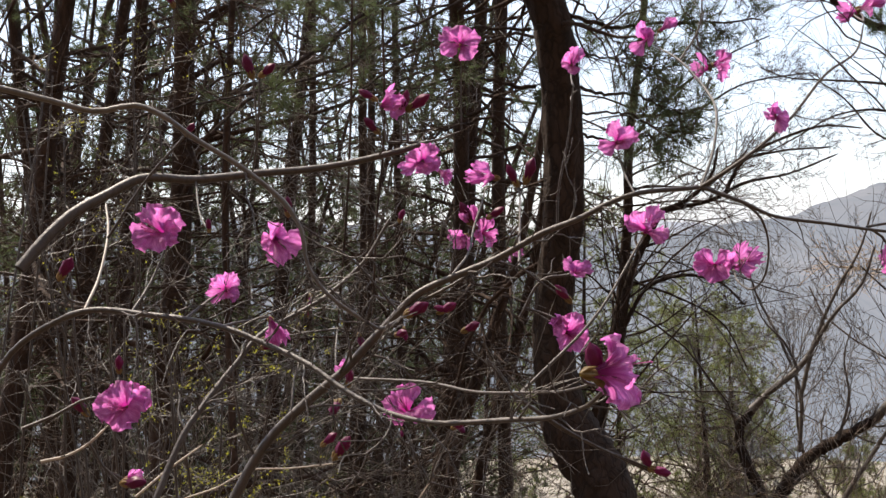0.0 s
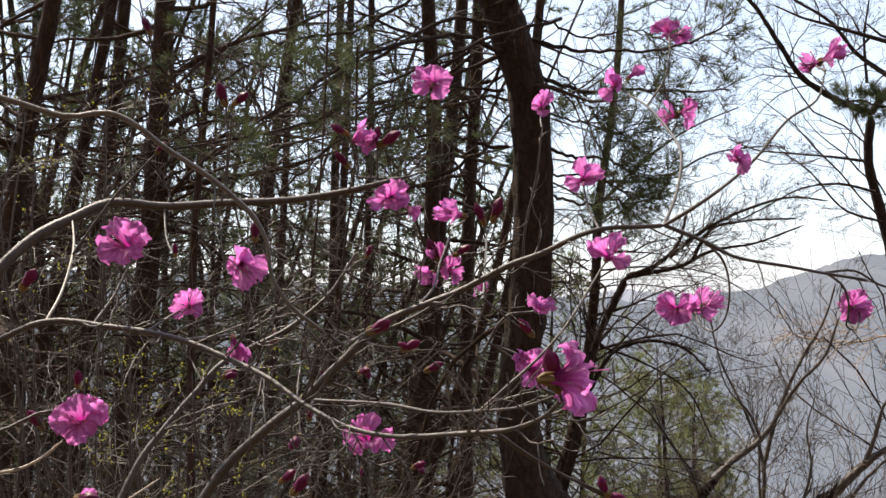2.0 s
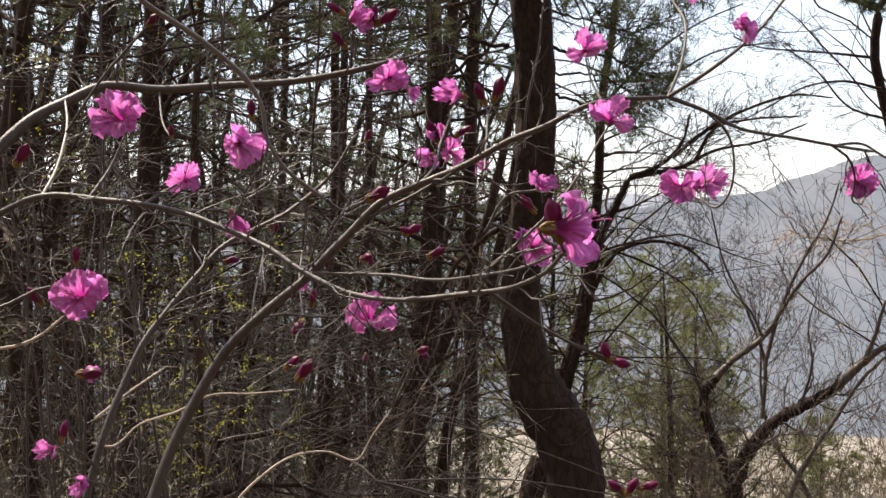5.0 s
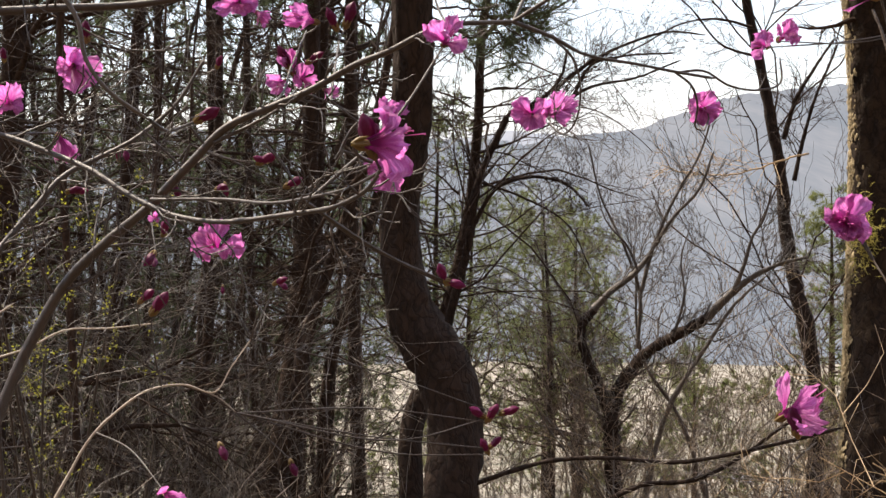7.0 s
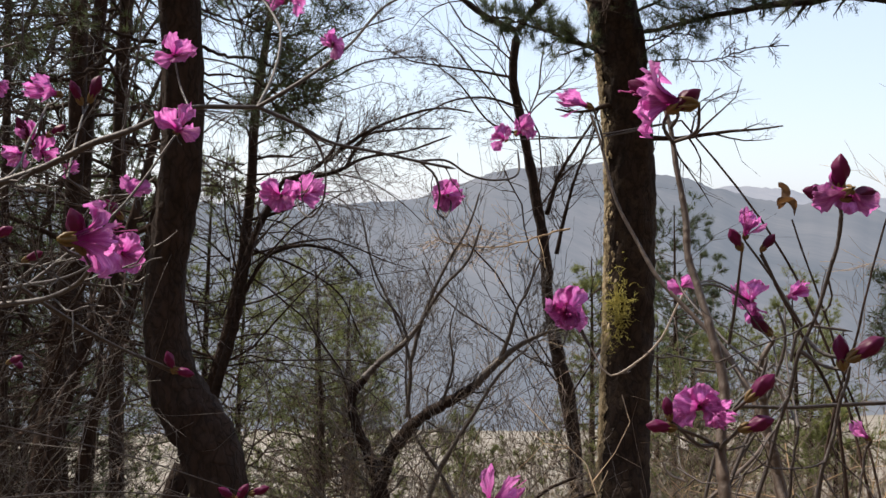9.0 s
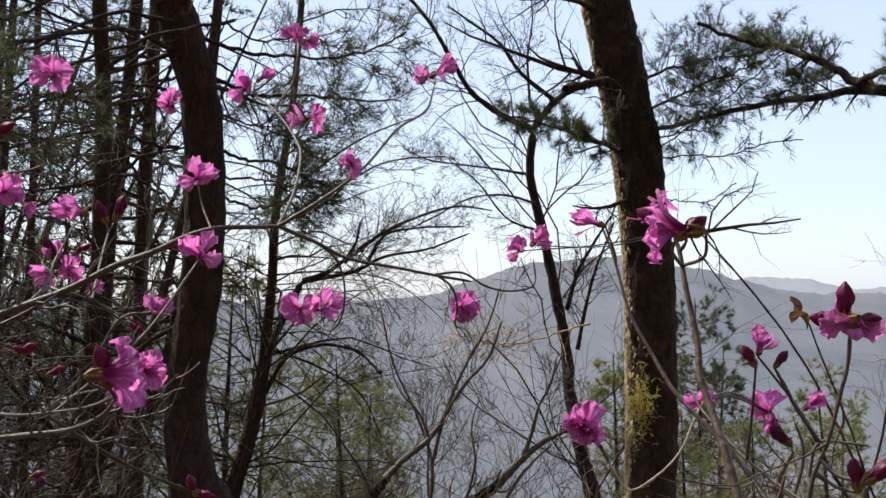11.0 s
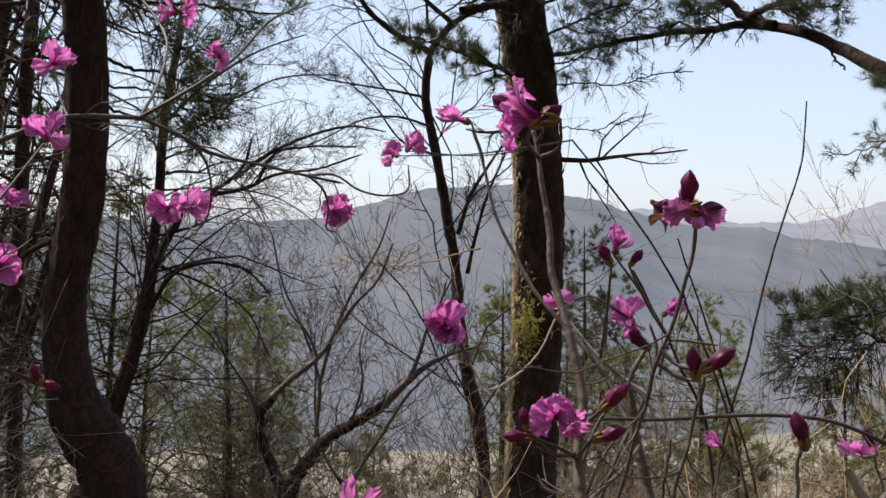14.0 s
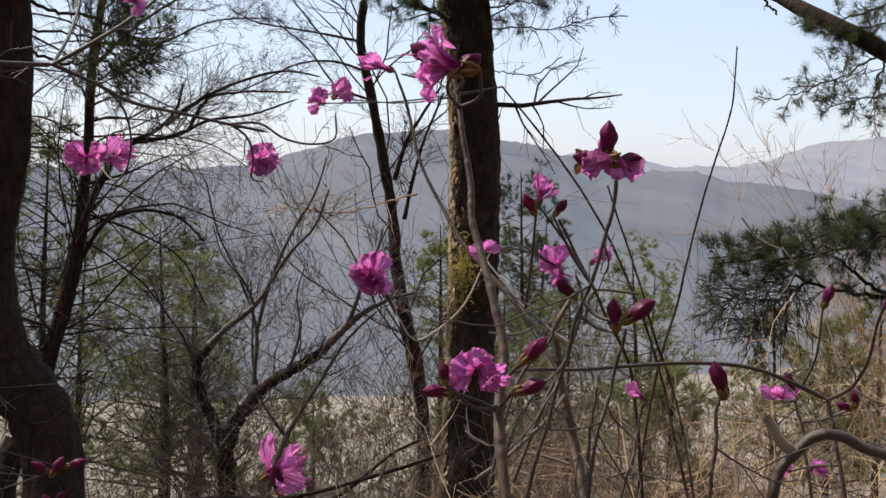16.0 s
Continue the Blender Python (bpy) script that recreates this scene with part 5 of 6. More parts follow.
stem(azalea, [(-0.091, 1.547, 1.267), (-0.047, 1.548, 1.247), (-0.025, 1.545, 1.227)], 0.0014, 0.0010, M_GREY)
stem(azalea, [(-0.415, 1.582, 1.310), (-0.380, 1.598, 1.338), (-0.326, 1.620, 1.375)], 0.0022, 0.0015, M_PALE)
stem(azalea, [(-0.032, 0.980, 1.539), (0.031, 0.931, 1.540), (0.068, 0.877, 1.539), (0.100, 0.822, 1.545), (0.125, 0.766, 1.553), (0.149, 0.708, 1.568)], 0.0016, 0.0008)
stem(azalea, [(0.166, 1.358, 1.660), (0.169, 1.355, 1.706), (0.176, 1.352, 1.739), (0.182, 1.348, 1.766), (0.188, 1.339, 1.824)], 0.0018, 0.0012)
stem(azalea, [(-0.032, 1.397, 1.772), (-0.004, 1.399, 1.771), (0.024, 1.401, 1.772), (0.058, 1.400, 1.783)], 0.0018, 0.0012)
stem(azalea, [(0.043, 1.211, 1.612), (0.063, 1.262, 1.637), (0.069, 1.311, 1.664), (0.079, 1.359, 1.693), (0.086, 1.407, 1.717)], 0.0016, 0.0012)
stem(azalea, [(0.113, 1.161, 1.623), (0.119, 1.260, 1.668), (0.124, 1.358, 1.700)], 0.0015, 0.0012)
stem(azalea, [(-0.000, 1.159, 1.584), (0.056, 1.162, 1.612), (0.096, 1.161, 1.640)], 0.0020, 0.0010)
stem(azalea, [(0.116, 1.267, 1.565), (0.144, 1.267, 1.606), (0.173, 1.267, 1.610), (0.201, 1.265, 1.631)], 0.0019, 0.0014)
stem(azalea, [(-0.279, 0.934, 1.486), (-0.260, 0.942, 1.489), (-0.245, 0.949, 1.497), (-0.231, 0.955, 1.510)], 0.0015, 0.0011, M_PALE)
stem(azalea, [(-0.292, 0.932, 1.513), (-0.270, 0.942, 1.521), (-0.242, 0.953, 1.533), (-0.226, 0.959, 1.528)], 0.0017, 0.0011)
blossom(azalea, (-0.180, 0.935, 1.668), (-0.09, -0.95, 0.29), 0.044, "open", neat=True)
blossom(azalea, (-0.125, 1.135, 1.656), (0.11, -0.98, -0.14), 0.052, "cup")
blossom(azalea, (-0.131, 0.952, 1.616), (0.11, -0.99, -0.05), 0.024, "cup")
blossom(azalea, (-0.216, 0.941, 1.529), (0.01, -0.94, 0.33), 0.042, "open", neat=True)
blossom(azalea, (-0.002, 1.151, 1.490), (0.01, -0.85, 0.53), 0.045, "open")
blossom(azalea, (0.059, 1.355, 1.885), (-0.09, -0.98, 0.15), 0.047, "open")
blossom(azalea, (0.010, 1.368, 1.744), (0.01, -0.99, -0.14), 0.048, "open")
blossom(azalea, (0.037, 1.370, 1.728), (0.57, -0.66, -0.49), 0.027, "cup")
blossom(azalea, (0.079, 1.371, 1.725), (-0.89, -0.46, 0.09), 0.041, "bell")
blossom(azalea, (-0.025, 1.356, 1.816), (0.40, -0.91, 0.09), 0.051, "bell")
bud(azalea, (-0.050, 1.352, 1.824), (-0.85, -0.03, 0.53), 0.023)
bud(azalea, (-0.047, 1.358, 1.789), (-0.63, -0.25, 0.73), 0.024)
bud(azalea, (0.010, 1.358, 1.814), (0.83, -0.22, 0.51), 0.031)
bud(azalea, (-0.007, 1.357, 1.816), (0.30, -0.34, 0.89), 0.027)
blossom(azalea, (0.053, 1.376, 1.652), (-0.43, -0.87, -0.26), 0.033, "cup")
blossom(azalea, (0.084, 1.376, 1.659), (0.41, -0.91, -0.04), 0.036, "open")
bud(azalea, (0.060, 1.374, 1.682), (-0.40, -0.24, 0.89), 0.031)
bud(azalea, (0.096, 1.374, 1.682), (0.83, -0.22, 0.51), 0.023)
blossom(azalea, (0.065, 1.375, 1.677), (-0.34, -0.50, 0.79), 0.032, "bell")
blossom(azalea, (0.113, 1.261, 1.636), (0.67, -0.65, -0.36), 0.021, "bell")
bud(azalea, (0.116, 1.371, 1.726), (-0.40, -0.15, 0.90), 0.027)
bud(azalea, (0.137, 1.369, 1.731), (0.35, -0.14, 0.93), 0.030, 1.1)
blossom(azalea, (0.210, 1.116, 1.741), (0.01, -0.99, 0.15), 0.033, "cup")
blossom(azalea, (0.197, 0.873, 1.656), (0.01, -0.95, 0.32), 0.030, "cup")
blossom(azalea, (0.190, 1.357, 1.856), (0.01, -0.96, 0.27), 0.032, "cup")
blossom(azalea, (0.367, 1.366, 1.846), (0.66, -0.75, -0.03), 0.035, "open")
blossom(azalea, (0.339, 1.372, 1.843), (-0.93, -0.36, 0.10), 0.028, "bell")
blossom(azalea, (0.276, 1.376, 1.881), (-0.31, -0.95, -0.04), 0.037, "cup")
blossom(azalea, (0.304, 1.368, 1.895), (0.58, -0.70, 0.42), 0.028, "bell")
blossom(azalea, (0.337, 1.351, 1.942), (-0.32, -0.90, 0.29), 0.035, "open")
blossom(azalea, (0.357, 1.349, 1.933), (0.85, -0.46, -0.26), 0.023, "bell")
blossom(azalea, (0.356, 1.110, 1.758), (-0.23, -0.97, 0.08), 0.030, "cup")
blossom(azalea, (0.480, 1.195, 1.875), (0.63, -0.75, 0.21), 0.035, "cup")
blossom(azalea, (0.456, 1.205, 1.867), (-0.89, -0.45, -0.13), 0.028, "bell")
blossom(azalea, (0.336, 1.318, 1.613), (-0.31, -0.95, 0.06), 0.040, "open")
blossom(azalea, (0.361, 1.313, 1.614), (0.12, -0.98, 0.17), 0.039, "cup")
blossom(azalea, (0.381, 1.308, 1.617), (0.89, -0.44, 0.09), 0.031, "bell")
blossom(azalea, (0.528, 1.276, 1.615), (0.22, -0.97, 0.06), 0.043, "open")
blossom(azalea, (0.517, 1.280, 1.614), (-0.93, -0.36, 0.10), 0.023, "bell")
blossom(azalea, (0.176, 1.226, 1.615), (0.21, -0.94, 0.27), 0.027, "cup")
bud(azalea, (0.155, 1.159, 1.595), (-0.62, -0.29, 0.73), 0.023)
blossom(azalea, (0.168, 1.225, 1.548), (0.20, -0.98, -0.04), 0.041, "open")
blossom(azalea, (0.154, 1.226, 1.561), (-0.66, -0.69, 0.30), 0.023, "cup")
blossom(azalea, (0.146, 0.646, 1.580), (0.94, 0.30, 0.04), 0.036, "open", neat=True)
bud(azalea, (0.133, 0.648, 1.584), (-0.25, -0.15, 0.96), 0.022, 1.10)
blossom(azalea, (-0.093, 0.959, 1.581), (0.36, -0.56, -0.74), 0.026, "bell")
bud(azalea, (-0.259, 0.950, 1.639), (0.59, -0.23, 0.77), 0.021, 1.15)
bud(azalea, (-0.229, 0.981, 1.557), (0.10, -0.24, 0.97), 0.015, 1.15)
bud(azalea, (-0.259, 0.968, 1.525), (-0.56, -0.27, 0.78), 0.019, 1.15)
bud(azalea, (-0.211, 0.955, 1.463), (0.96, -0.28, 0.08), 0.022, 1.15)
bud(azalea, (-0.160, 1.215, 1.841), (-0.28, -0.14, 0.95), 0.025, 1.15)
bud(azalea, (-0.140, 1.219, 1.836), (0.80, -0.12, 0.59), 0.020, 1.15)
bud(azalea, (-0.111, 1.142, 1.690), (0.00, -0.14, 0.99), 0.019, 1.15)
bud(azalea, (-0.094, 1.446, 1.484), (0.19, -0.23, 0.95), 0.022, 1.15)
bud(azalea, (-0.113, 1.440, 1.447), (-0.38, -0.75, -0.55), 0.026, 1.15)
bud(azalea, (-0.117, 1.532, 1.381), (0.60, -0.13, 0.79), 0.036, 1.15)
bud(azalea, (0.032, 1.461, 1.566), (0.87, -0.23, 0.43), 0.026, 1.15)
bud(azalea, (0.023, 1.460, 1.565), (-0.89, -0.28, 0.37), 0.019, 1.15)
bud(azalea, (-0.035, 1.556, 1.528), (0.69, -0.69, 0.24), 0.023, 1.15)
bud(azalea, (0.060, 1.560, 1.533), (0.89, -0.12, 0.44), 0.026, 1.15)
bud(azalea, (0.039, 1.547, 1.403), (0.91, -0.11, 0.40), 0.020, 1.15)
bud(azalea, (-0.126, 1.345, 1.573), (0.10, -0.24, 0.97), 0.012, 1.15)
bud(azalea, (-0.173, 1.336, 1.536), (0.96, -0.21, 0.20), 0.019, 1.15)
bud(azalea, (-0.210, 1.225, 1.676), (0.00, -0.24, 0.97), 0.014, 1.15)
bud(azalea, (-0.022, 1.456, 1.685), (0.40, -0.24, 0.89), 0.017, 1.15)
bud(azalea, (-0.172, 1.019, 1.755), (0.65, -0.14, 0.75), 0.013, 1.15)
bud(azalea, (0.029, 0.860, 1.602), (0.87, -0.23, 0.43), 0.019, 1.15)
bud(azalea, (-0.257, 1.276, 1.929), (-0.40, -0.15, 0.90), 0.020, 1.15)
bud(azalea, (-0.078, 1.451, 1.528), (0.34, -0.18, -0.92), 0.019, 1.15)
bud(azalea, (0.192, 0.885, 1.484), (-0.28, -0.14, 0.95), 0.016, 1.15)
bud(azalea, (0.202, 0.882, 1.476), (0.93, -0.29, -0.22), 0.015, 1.15)
blossom(azalea, (-0.283, 1.052, 1.383), (-0.22, -0.95, 0.20), 0.024, "cup")
blossom(azalea, (-0.257, 1.055, 1.350), (0.20, -0.98, -0.02), 0.024, "cup")
blossom(azalea, (-0.235, 1.027, 1.452), (0.86, -0.49, 0.14), 0.020, "bell")
bud(azalea, (-0.271, 1.059, 1.397), (0.23, 0.09, 0.97), 0.019)
blossom(azalea, (-0.081, 1.319, 1.187), (0.41, -0.91, -0.03), 0.036, "bell")
blossom(azalea, (-0.101, 1.423, 1.500), (-0.00, -0.95, 0.31), 0.017, "bell")
bud(azalea, (-0.128, 1.566, 1.431), (0.20, -0.84, -0.50), 0.022, 1.10)
bud(azalea, (-0.138, 1.560, 1.387), (0.77, -0.06, 0.63), 0.026, 1.10)
bud(azalea, (-0.043, 1.531, 1.178), (0.36, -0.59, -0.73), 0.026, 1.10)
bud(azalea, (-0.158, 1.568, 1.574), (0.08, -0.31, -0.95), 0.020, 1.10)
bud(azalea, (-0.215, 1.557, 1.527), (0.93, -0.35, 0.12), 0.020, 1.10)
bud(azalea, (0.040, 1.578, 1.393), (0.64, -0.58, -0.50), 0.020, 1.10)
bud(azalea, (-0.040, 1.573, 1.390), (-0.03, -0.31, -0.95), 0.012, 1.10)
bud(azalea, (0.049, 1.529, 1.152), (0.35, -0.34, -0.87), 0.023, 1.10)
bud(azalea, (-0.032, 1.583, 1.524), (0.18, -0.30, -0.94), 0.019, 1.10)
bud(azalea, (0.322, 1.728, 1.169), (-0.78, -0.13, 0.61), 0.030, 1.10)
bud(azalea, (0.346, 1.724, 1.169), (0.54, -0.14, 0.83), 0.032, 1.10)
bud(azalea, (0.372, 1.721, 1.171), (0.91, -0.23, 0.34), 0.030, 1.10)
bud(azalea, (0.331, 1.714, 1.120), (-0.42, 0.00, 0.91), 0.026, 1.10)
bud(azalea, (0.348, 1.713, 1.125), (0.70, -0.18, 0.69), 0.025, 1.10)
# the shrub on the other side
stem(azalea_b, [(0.475, 0.670, 1.659), (0.475, 0.663, 1.647), (0.475, 0.655, 1.625), (0.477, 0.646, 1.595), (0.476, 0.638, 1.571), (0.476, 0.627, 1.549), (0.476, 0.615, 1.524), (0.475, 0.602, 1.494), (0.468, 0.593, 1.474), (0.464, 0.577, 1.441), (0.620, 0.620, 0.900), (0.950, 0.850, -0.274)], 0.0016, 0.0042, M_BROWN)
stem(azalea_b, [(0.556, 0.956, 1.682), (0.562, 0.942, 1.651), (0.567, 0.927, 1.607), (0.580, 0.907, 1.568), (0.592, 0.885, 1.536), (0.607, 0.861, 1.513), (0.620, 0.836, 1.488), (0.625, 0.815, 1.467), (0.628, 0.793, 1.443), (0.626, 0.770, 1.404), (0.622, 0.746, 1.370), (0.700, 0.750, 0.900), (0.950, 0.850, -0.274)], 0.0012, 0.0040, M_BROWN)
stem(azalea_b, [(0.532, 0.578, 1.603), (0.535, 0.580, 1.593), (0.532, 0.585, 1.567), (0.527, 0.590, 1.538), (0.519, 0.595, 1.513), (0.514, 0.598, 1.487), (0.508, 0.600, 1.461), (0.499, 0.601, 1.432), (0.680, 0.660, 0.900), (0.950, 0.850, -0.274)], 0.0012, 0.0016)
stem(azalea_b, [(0.641, 0.819, 1.564), (0.654, 0.819, 1.542), (0.672, 0.813, 1.506), (0.689, 0.806, 1.470), (0.702, 0.802, 1.443), (0.709, 0.799, 1.408), (0.711, 0.797, 1.367), (0.846, 0.834, 0.900), (0.934, 0.867, -0.274)], 0.0012, 0.0019, M_DARK)
stem(azalea_b, [(0.882, 1.376, 1.721), (0.928, 1.355, 1.661), (0.963, 1.336, 1.608), (0.996, 1.314, 1.548), (1.027, 1.289, 1.472), (1.053, 1.256, 1.376), (1.066, 1.224, 1.275), (1.071, 1.199, 1.205), (1.027, 1.067, 0.900), (0.960, 0.811, -0.274)], 0.0014, 0.0027, M_DARK)
stem(azalea_b, [(1.831, 2.043, 1.905), (1.833, 2.056, 1.778), (1.809, 2.084, 1.636), (1.776, 2.106, 1.478), (1.748, 2.115, 1.333), (1.710, 2.122, 1.202), (1.660, 2.150, 0.300), (1.640, 2.160, -0.700)], 0.0018, 0.0041, M_DARK)
stem(azalea_b, [(1.009, 1.307, 1.590), (1.031, 1.290, 1.518), (1.045, 1.275, 1.458), (1.057, 1.255, 1.384), (1.064, 1.245, 1.354), (1.024, 1.076, 0.900), (0.951, 0.866, -0.274)], 0.0014, 0.0020, M_DARK)
stem(azalea_b, [(0.532, 0.705, 1.464), (0.555, 0.717, 1.464), (0.600, 0.715, 1.462), (0.639, 0.716, 1.462), (0.692, 0.705, 1.463), (0.737, 0.695, 1.458), (0.774, 0.687, 1.444), (0.803, 0.687, 1.431)], 0.0014, 0.0020)
stem(azalea_b, [(0.803, 0.687, 1.431), (0.798, 0.660, 1.445), (0.790, 0.637, 1.468), (0.780, 0.618, 1.504), (0.773, 0.593, 1.538)], 0.0016, 0.0011)
stem(azalea_b, [(0.803, 0.687, 1.431), (0.804, 0.681, 1.413), (0.804, 0.675, 1.396), (0.848, 0.749, 0.900), (0.936, 0.868, -0.274)], 0.0018, 0.0020)
stem(azalea_b, [(0.624, 0.772, 1.504), (0.615, 0.775, 1.485), (0.616, 0.774, 1.457), (0.621, 0.771, 1.427), (0.628, 0.766, 1.397), (0.632, 0.763, 1.367), (0.880, 0.820, 0.600), (0.950, 0.850, -0.274)], 0.0018, 0.0075, M_BROWN)
stem(azalea_b, [(0.598, 0.772, 1.481), (0.611, 0.766, 1.477), (0.621, 0.761, 1.466), (0.626, 0.758, 1.451), (0.627, 0.757, 1.434)], 0.0013, 0.0010, M_GREY)
stem(azalea_b, [(0.621, 0.771, 1.432), (0.600, 0.757, 1.420), (0.575, 0.746, 1.408), (0.547, 0.736, 1.395), (0.526, 0.734, 1.385)], 0.0015, 0.0019, M_BROWN)
stem(azalea_b, [(0.540, 0.743, 1.487), (0.563, 0.754, 1.483), (0.584, 0.767, 1.483), (0.595, 0.773, 1.486)], 0.0012, 0.0009, M_TWIG)
stem(azalea_b, [(0.618, 0.836, 1.374), (0.640, 0.826, 1.369), (0.662, 0.816, 1.361)], 0.0010, 0.0013, M_GREY)
stem(azalea_b, [(0.577, 0.854, 1.395), (0.581, 0.852, 1.386), (0.595, 0.846, 1.379)], 0.0010, 0.0013, M_GREY)
stem(azalea_b, [(0.704, 0.854, 1.417), (0.700, 0.854, 1.387), (0.697, 0.855, 1.358), (0.695, 0.855, 1.338), (0.940, 0.860, -0.274)], 0.0011, 0.0026)
stem(azalea_b, [(0.900, 0.800, -0.274), (0.720, 0.680, 0.900), (0.683, 0.610, 1.380), (0.689, 0.609, 1.401), (0.702, 0.605, 1.420), (0.719, 0.597, 1.432), (0.739, 0.588, 1.426), (0.762, 0.576, 1.415), (0.860, 0.640, 0.900), (0.950, 0.850, -0.274)], 0.0046, 0.0040)
stem(azalea_b, [(0.681, 0.616, 1.442), (0.684, 0.614, 1.436), (0.688, 0.611, 1.427), (0.699, 0.606, 1.417)], 0.0036, 0.0042, M_GREY)
stem(azalea_b, [(0.698, 0.667, 1.571), (0.707, 0.659, 1.556), (0.721, 0.645, 1.547), (0.724, 0.642, 1.535), (0.716, 0.647, 1.517)], 0.0007, 0.0005, M_GREY)
stem(azalea_b, [(0.808, 0.695, 1.489), (0.811, 0.685, 1.459), (0.823, 0.666, 1.427), (0.827, 0.653, 1.400), (0.832, 0.640, 1.377), (0.886, 0.726, 0.900), (0.927, 0.842, -0.274)], 0.0008, 0.0012, M_GREY)
stem(azalea_b, [(0.553, 0.594, 1.509), (0.546, 0.594, 1.486), (0.538, 0.593, 1.456), (0.530, 0.588, 1.421), (0.719, 0.698, 0.900), (0.989, 0.880, -0.274)], 0.0012, 0.0015)
stem(azalea_b, [(0.569, 0.598, 1.460), (0.563, 0.596, 1.440), (0.555, 0.595, 1.417), (0.651, 0.653, 0.900), (0.945, 0.837, -0.274)], 0.0009, 0.0011)
stem(azalea_b, [(0.593, 0.557, 1.473), (0.589, 0.555, 1.454), (0.582, 0.552, 1.425), (0.754, 0.693, 0.900), (1.014, 0.817, -0.274)], 0.0012, 0.0013)
stem(azalea_b, [(0.886, 0.811, 1.404), (0.886, 0.803, 1.375), (0.886, 0.794, 1.346), (0.903, 0.880, 0.900), (0.969, 0.870, -0.274)], 0.0014, 0.0019)
stem(azalea_b, [(0.629, 0.759, 1.487), (0.637, 0.757, 1.513), (0.650, 0.748, 1.513), (0.665, 0.736, 1.511)], 0.0015, 0.0010)
stem(azalea_b, [(0.544, 0.923, 1.480), (0.558, 0.912, 1.457), (0.576, 0.905, 1.467), (0.597, 0.897, 1.489), (0.610, 0.893, 1.518), (0.617, 0.890, 1.533)], 0.0009, 0.0009, M_PALE)
stem(azalea_b, [(0.594, 0.869, 1.544), (0.588, 0.844, 1.532), (0.589, 0.815, 1.516), (0.592, 0.783, 1.498), (0.595, 0.750, 1.486), (0.600, 0.716, 1.475)], 0.0010, 0.0013)
stem(azalea_b, [(0.380, 0.682, 1.420), (0.382, 0.683, 1.426)], 0.0011, 0.0011)
stem(azalea_b, [(0.517, 0.694, 1.391), (0.533, 0.699, 1.442), (0.545, 0.699, 1.468), (0.561, 0.693, 1.488), (0.565, 0.693, 1.501)], 0.0015, 0.0012)
stem(azalea_b, [(0.601, 0.814, 1.355), (0.631, 0.815, 1.421), (0.652, 0.812, 1.466), (0.660, 0.812, 1.503), (0.656, 0.817, 1.521)], 0.0020, 0.0012)
stem(azalea_b, [(0.433, 0.680, 1.407), (0.439, 0.681, 1.421)], 0.0011, 0.0010)
blossom(azalea_b, (0.519, 0.909, 1.514), (-0.29, -0.93, 0.23), 0.042, "cup", neat=True)
blossom(azalea_b, (0.515, 0.911, 1.511), (-0.48, -0.88, 0.03), 0.030, "cup", neat=True)
blossom(azalea_b, (0.585, 1.268, 1.681), (-0.76, -0.65, 0.02), 0.033, "open")
blossom(azalea_b, (0.612, 1.257, 1.693), (0.16, -0.95, 0.25), 0.038, "open")
blossom(azalea_b, (0.498, 0.865, 1.683), (-0.95, 0.19, 0.26), 0.028, "bell")
blossom(azalea_b, (0.442, 0.630, 1.659), (-0.80, 0.58, 0.10), 0.044, "open", neat=True)
bud(azalea_b, (0.439, 0.630, 1.664), (-0.85, 0.17, 0.50), 0.022, 1.25)
bud(azalea_b, (0.459, 0.619, 1.659), (0.75, -0.32, 0.58), 0.020, 1.20)
blossom(azalea_b, (0.581, 0.743, 1.590), (-0.11, -0.49, 0.86), 0.024, "bell")
bud(azalea_b, (0.573, 0.747, 1.578), (-0.56, -0.02, 0.83), 0.017, 1.20)
bud(azalea_b, (0.592, 0.735, 1.576), (0.50, -0.33, 0.80), 0.014, 1.20)
blossom(azalea_b, (0.730, 0.968, 1.518), (-0.47, -0.81, 0.34), 0.035, "cup")
blossom(azalea_b, (0.734, 0.964, 1.504), (-0.26, -0.87, -0.42), 0.024, "cup")
blossom(azalea_b, (0.764, 0.945, 1.525), (0.23, -0.77, 0.60), 0.027, "bell")
bud(azalea_b, (0.736, 0.961, 1.492), (-0.78, 0.00, 0.62), 0.026, 1.20)
blossom(azalea_b, (0.496, 0.531, 1.605), (0.29, 0.94, -0.15), 0.028, "open")
bud(azalea_b, (0.496, 0.531, 1.616), (-0.06, -0.15, 0.99), 0.019, 1.20)
bud(azalea_b, (0.488, 0.538, 1.606), (-0.98, 0.10, 0.15), 0.016, 1.20)
bud(azalea_b, (0.504, 0.525, 1.605), (0.87, -0.48, 0.12), 0.017, 1.20)
blossom(azalea_b, (0.591, 0.848, 1.540), (-0.05, -0.88, 0.47), 0.022, "cup")
blossom(azalea_b, (0.445, 0.571, 1.494), (-0.40, -0.91, 0.14), 0.028, "open")
blossom(azalea_b, (0.452, 0.565, 1.488), (0.20, -0.93, -0.32), 0.019, "cup")
bud(azalea_b, (0.425, 0.580, 1.483), (-0.98, 0.19, 0.10), 0.015, 1.20)
bud(azalea_b, (0.429, 0.579, 1.493), (-0.22, -0.00, 0.98), 0.012, 1.20)
bud(azalea_b, (0.471, 0.557, 1.506), (0.64, -0.28, 0.71), 0.018, 1.20)
bud(azalea_b, (0.468, 0.555, 1.487), (0.87, -0.37, 0.33), 0.017, 1.20)
bud(azalea_b, (0.531, 0.573, 1.521), (-0.17, -0.02, 0.99), 0.018, 1.15)
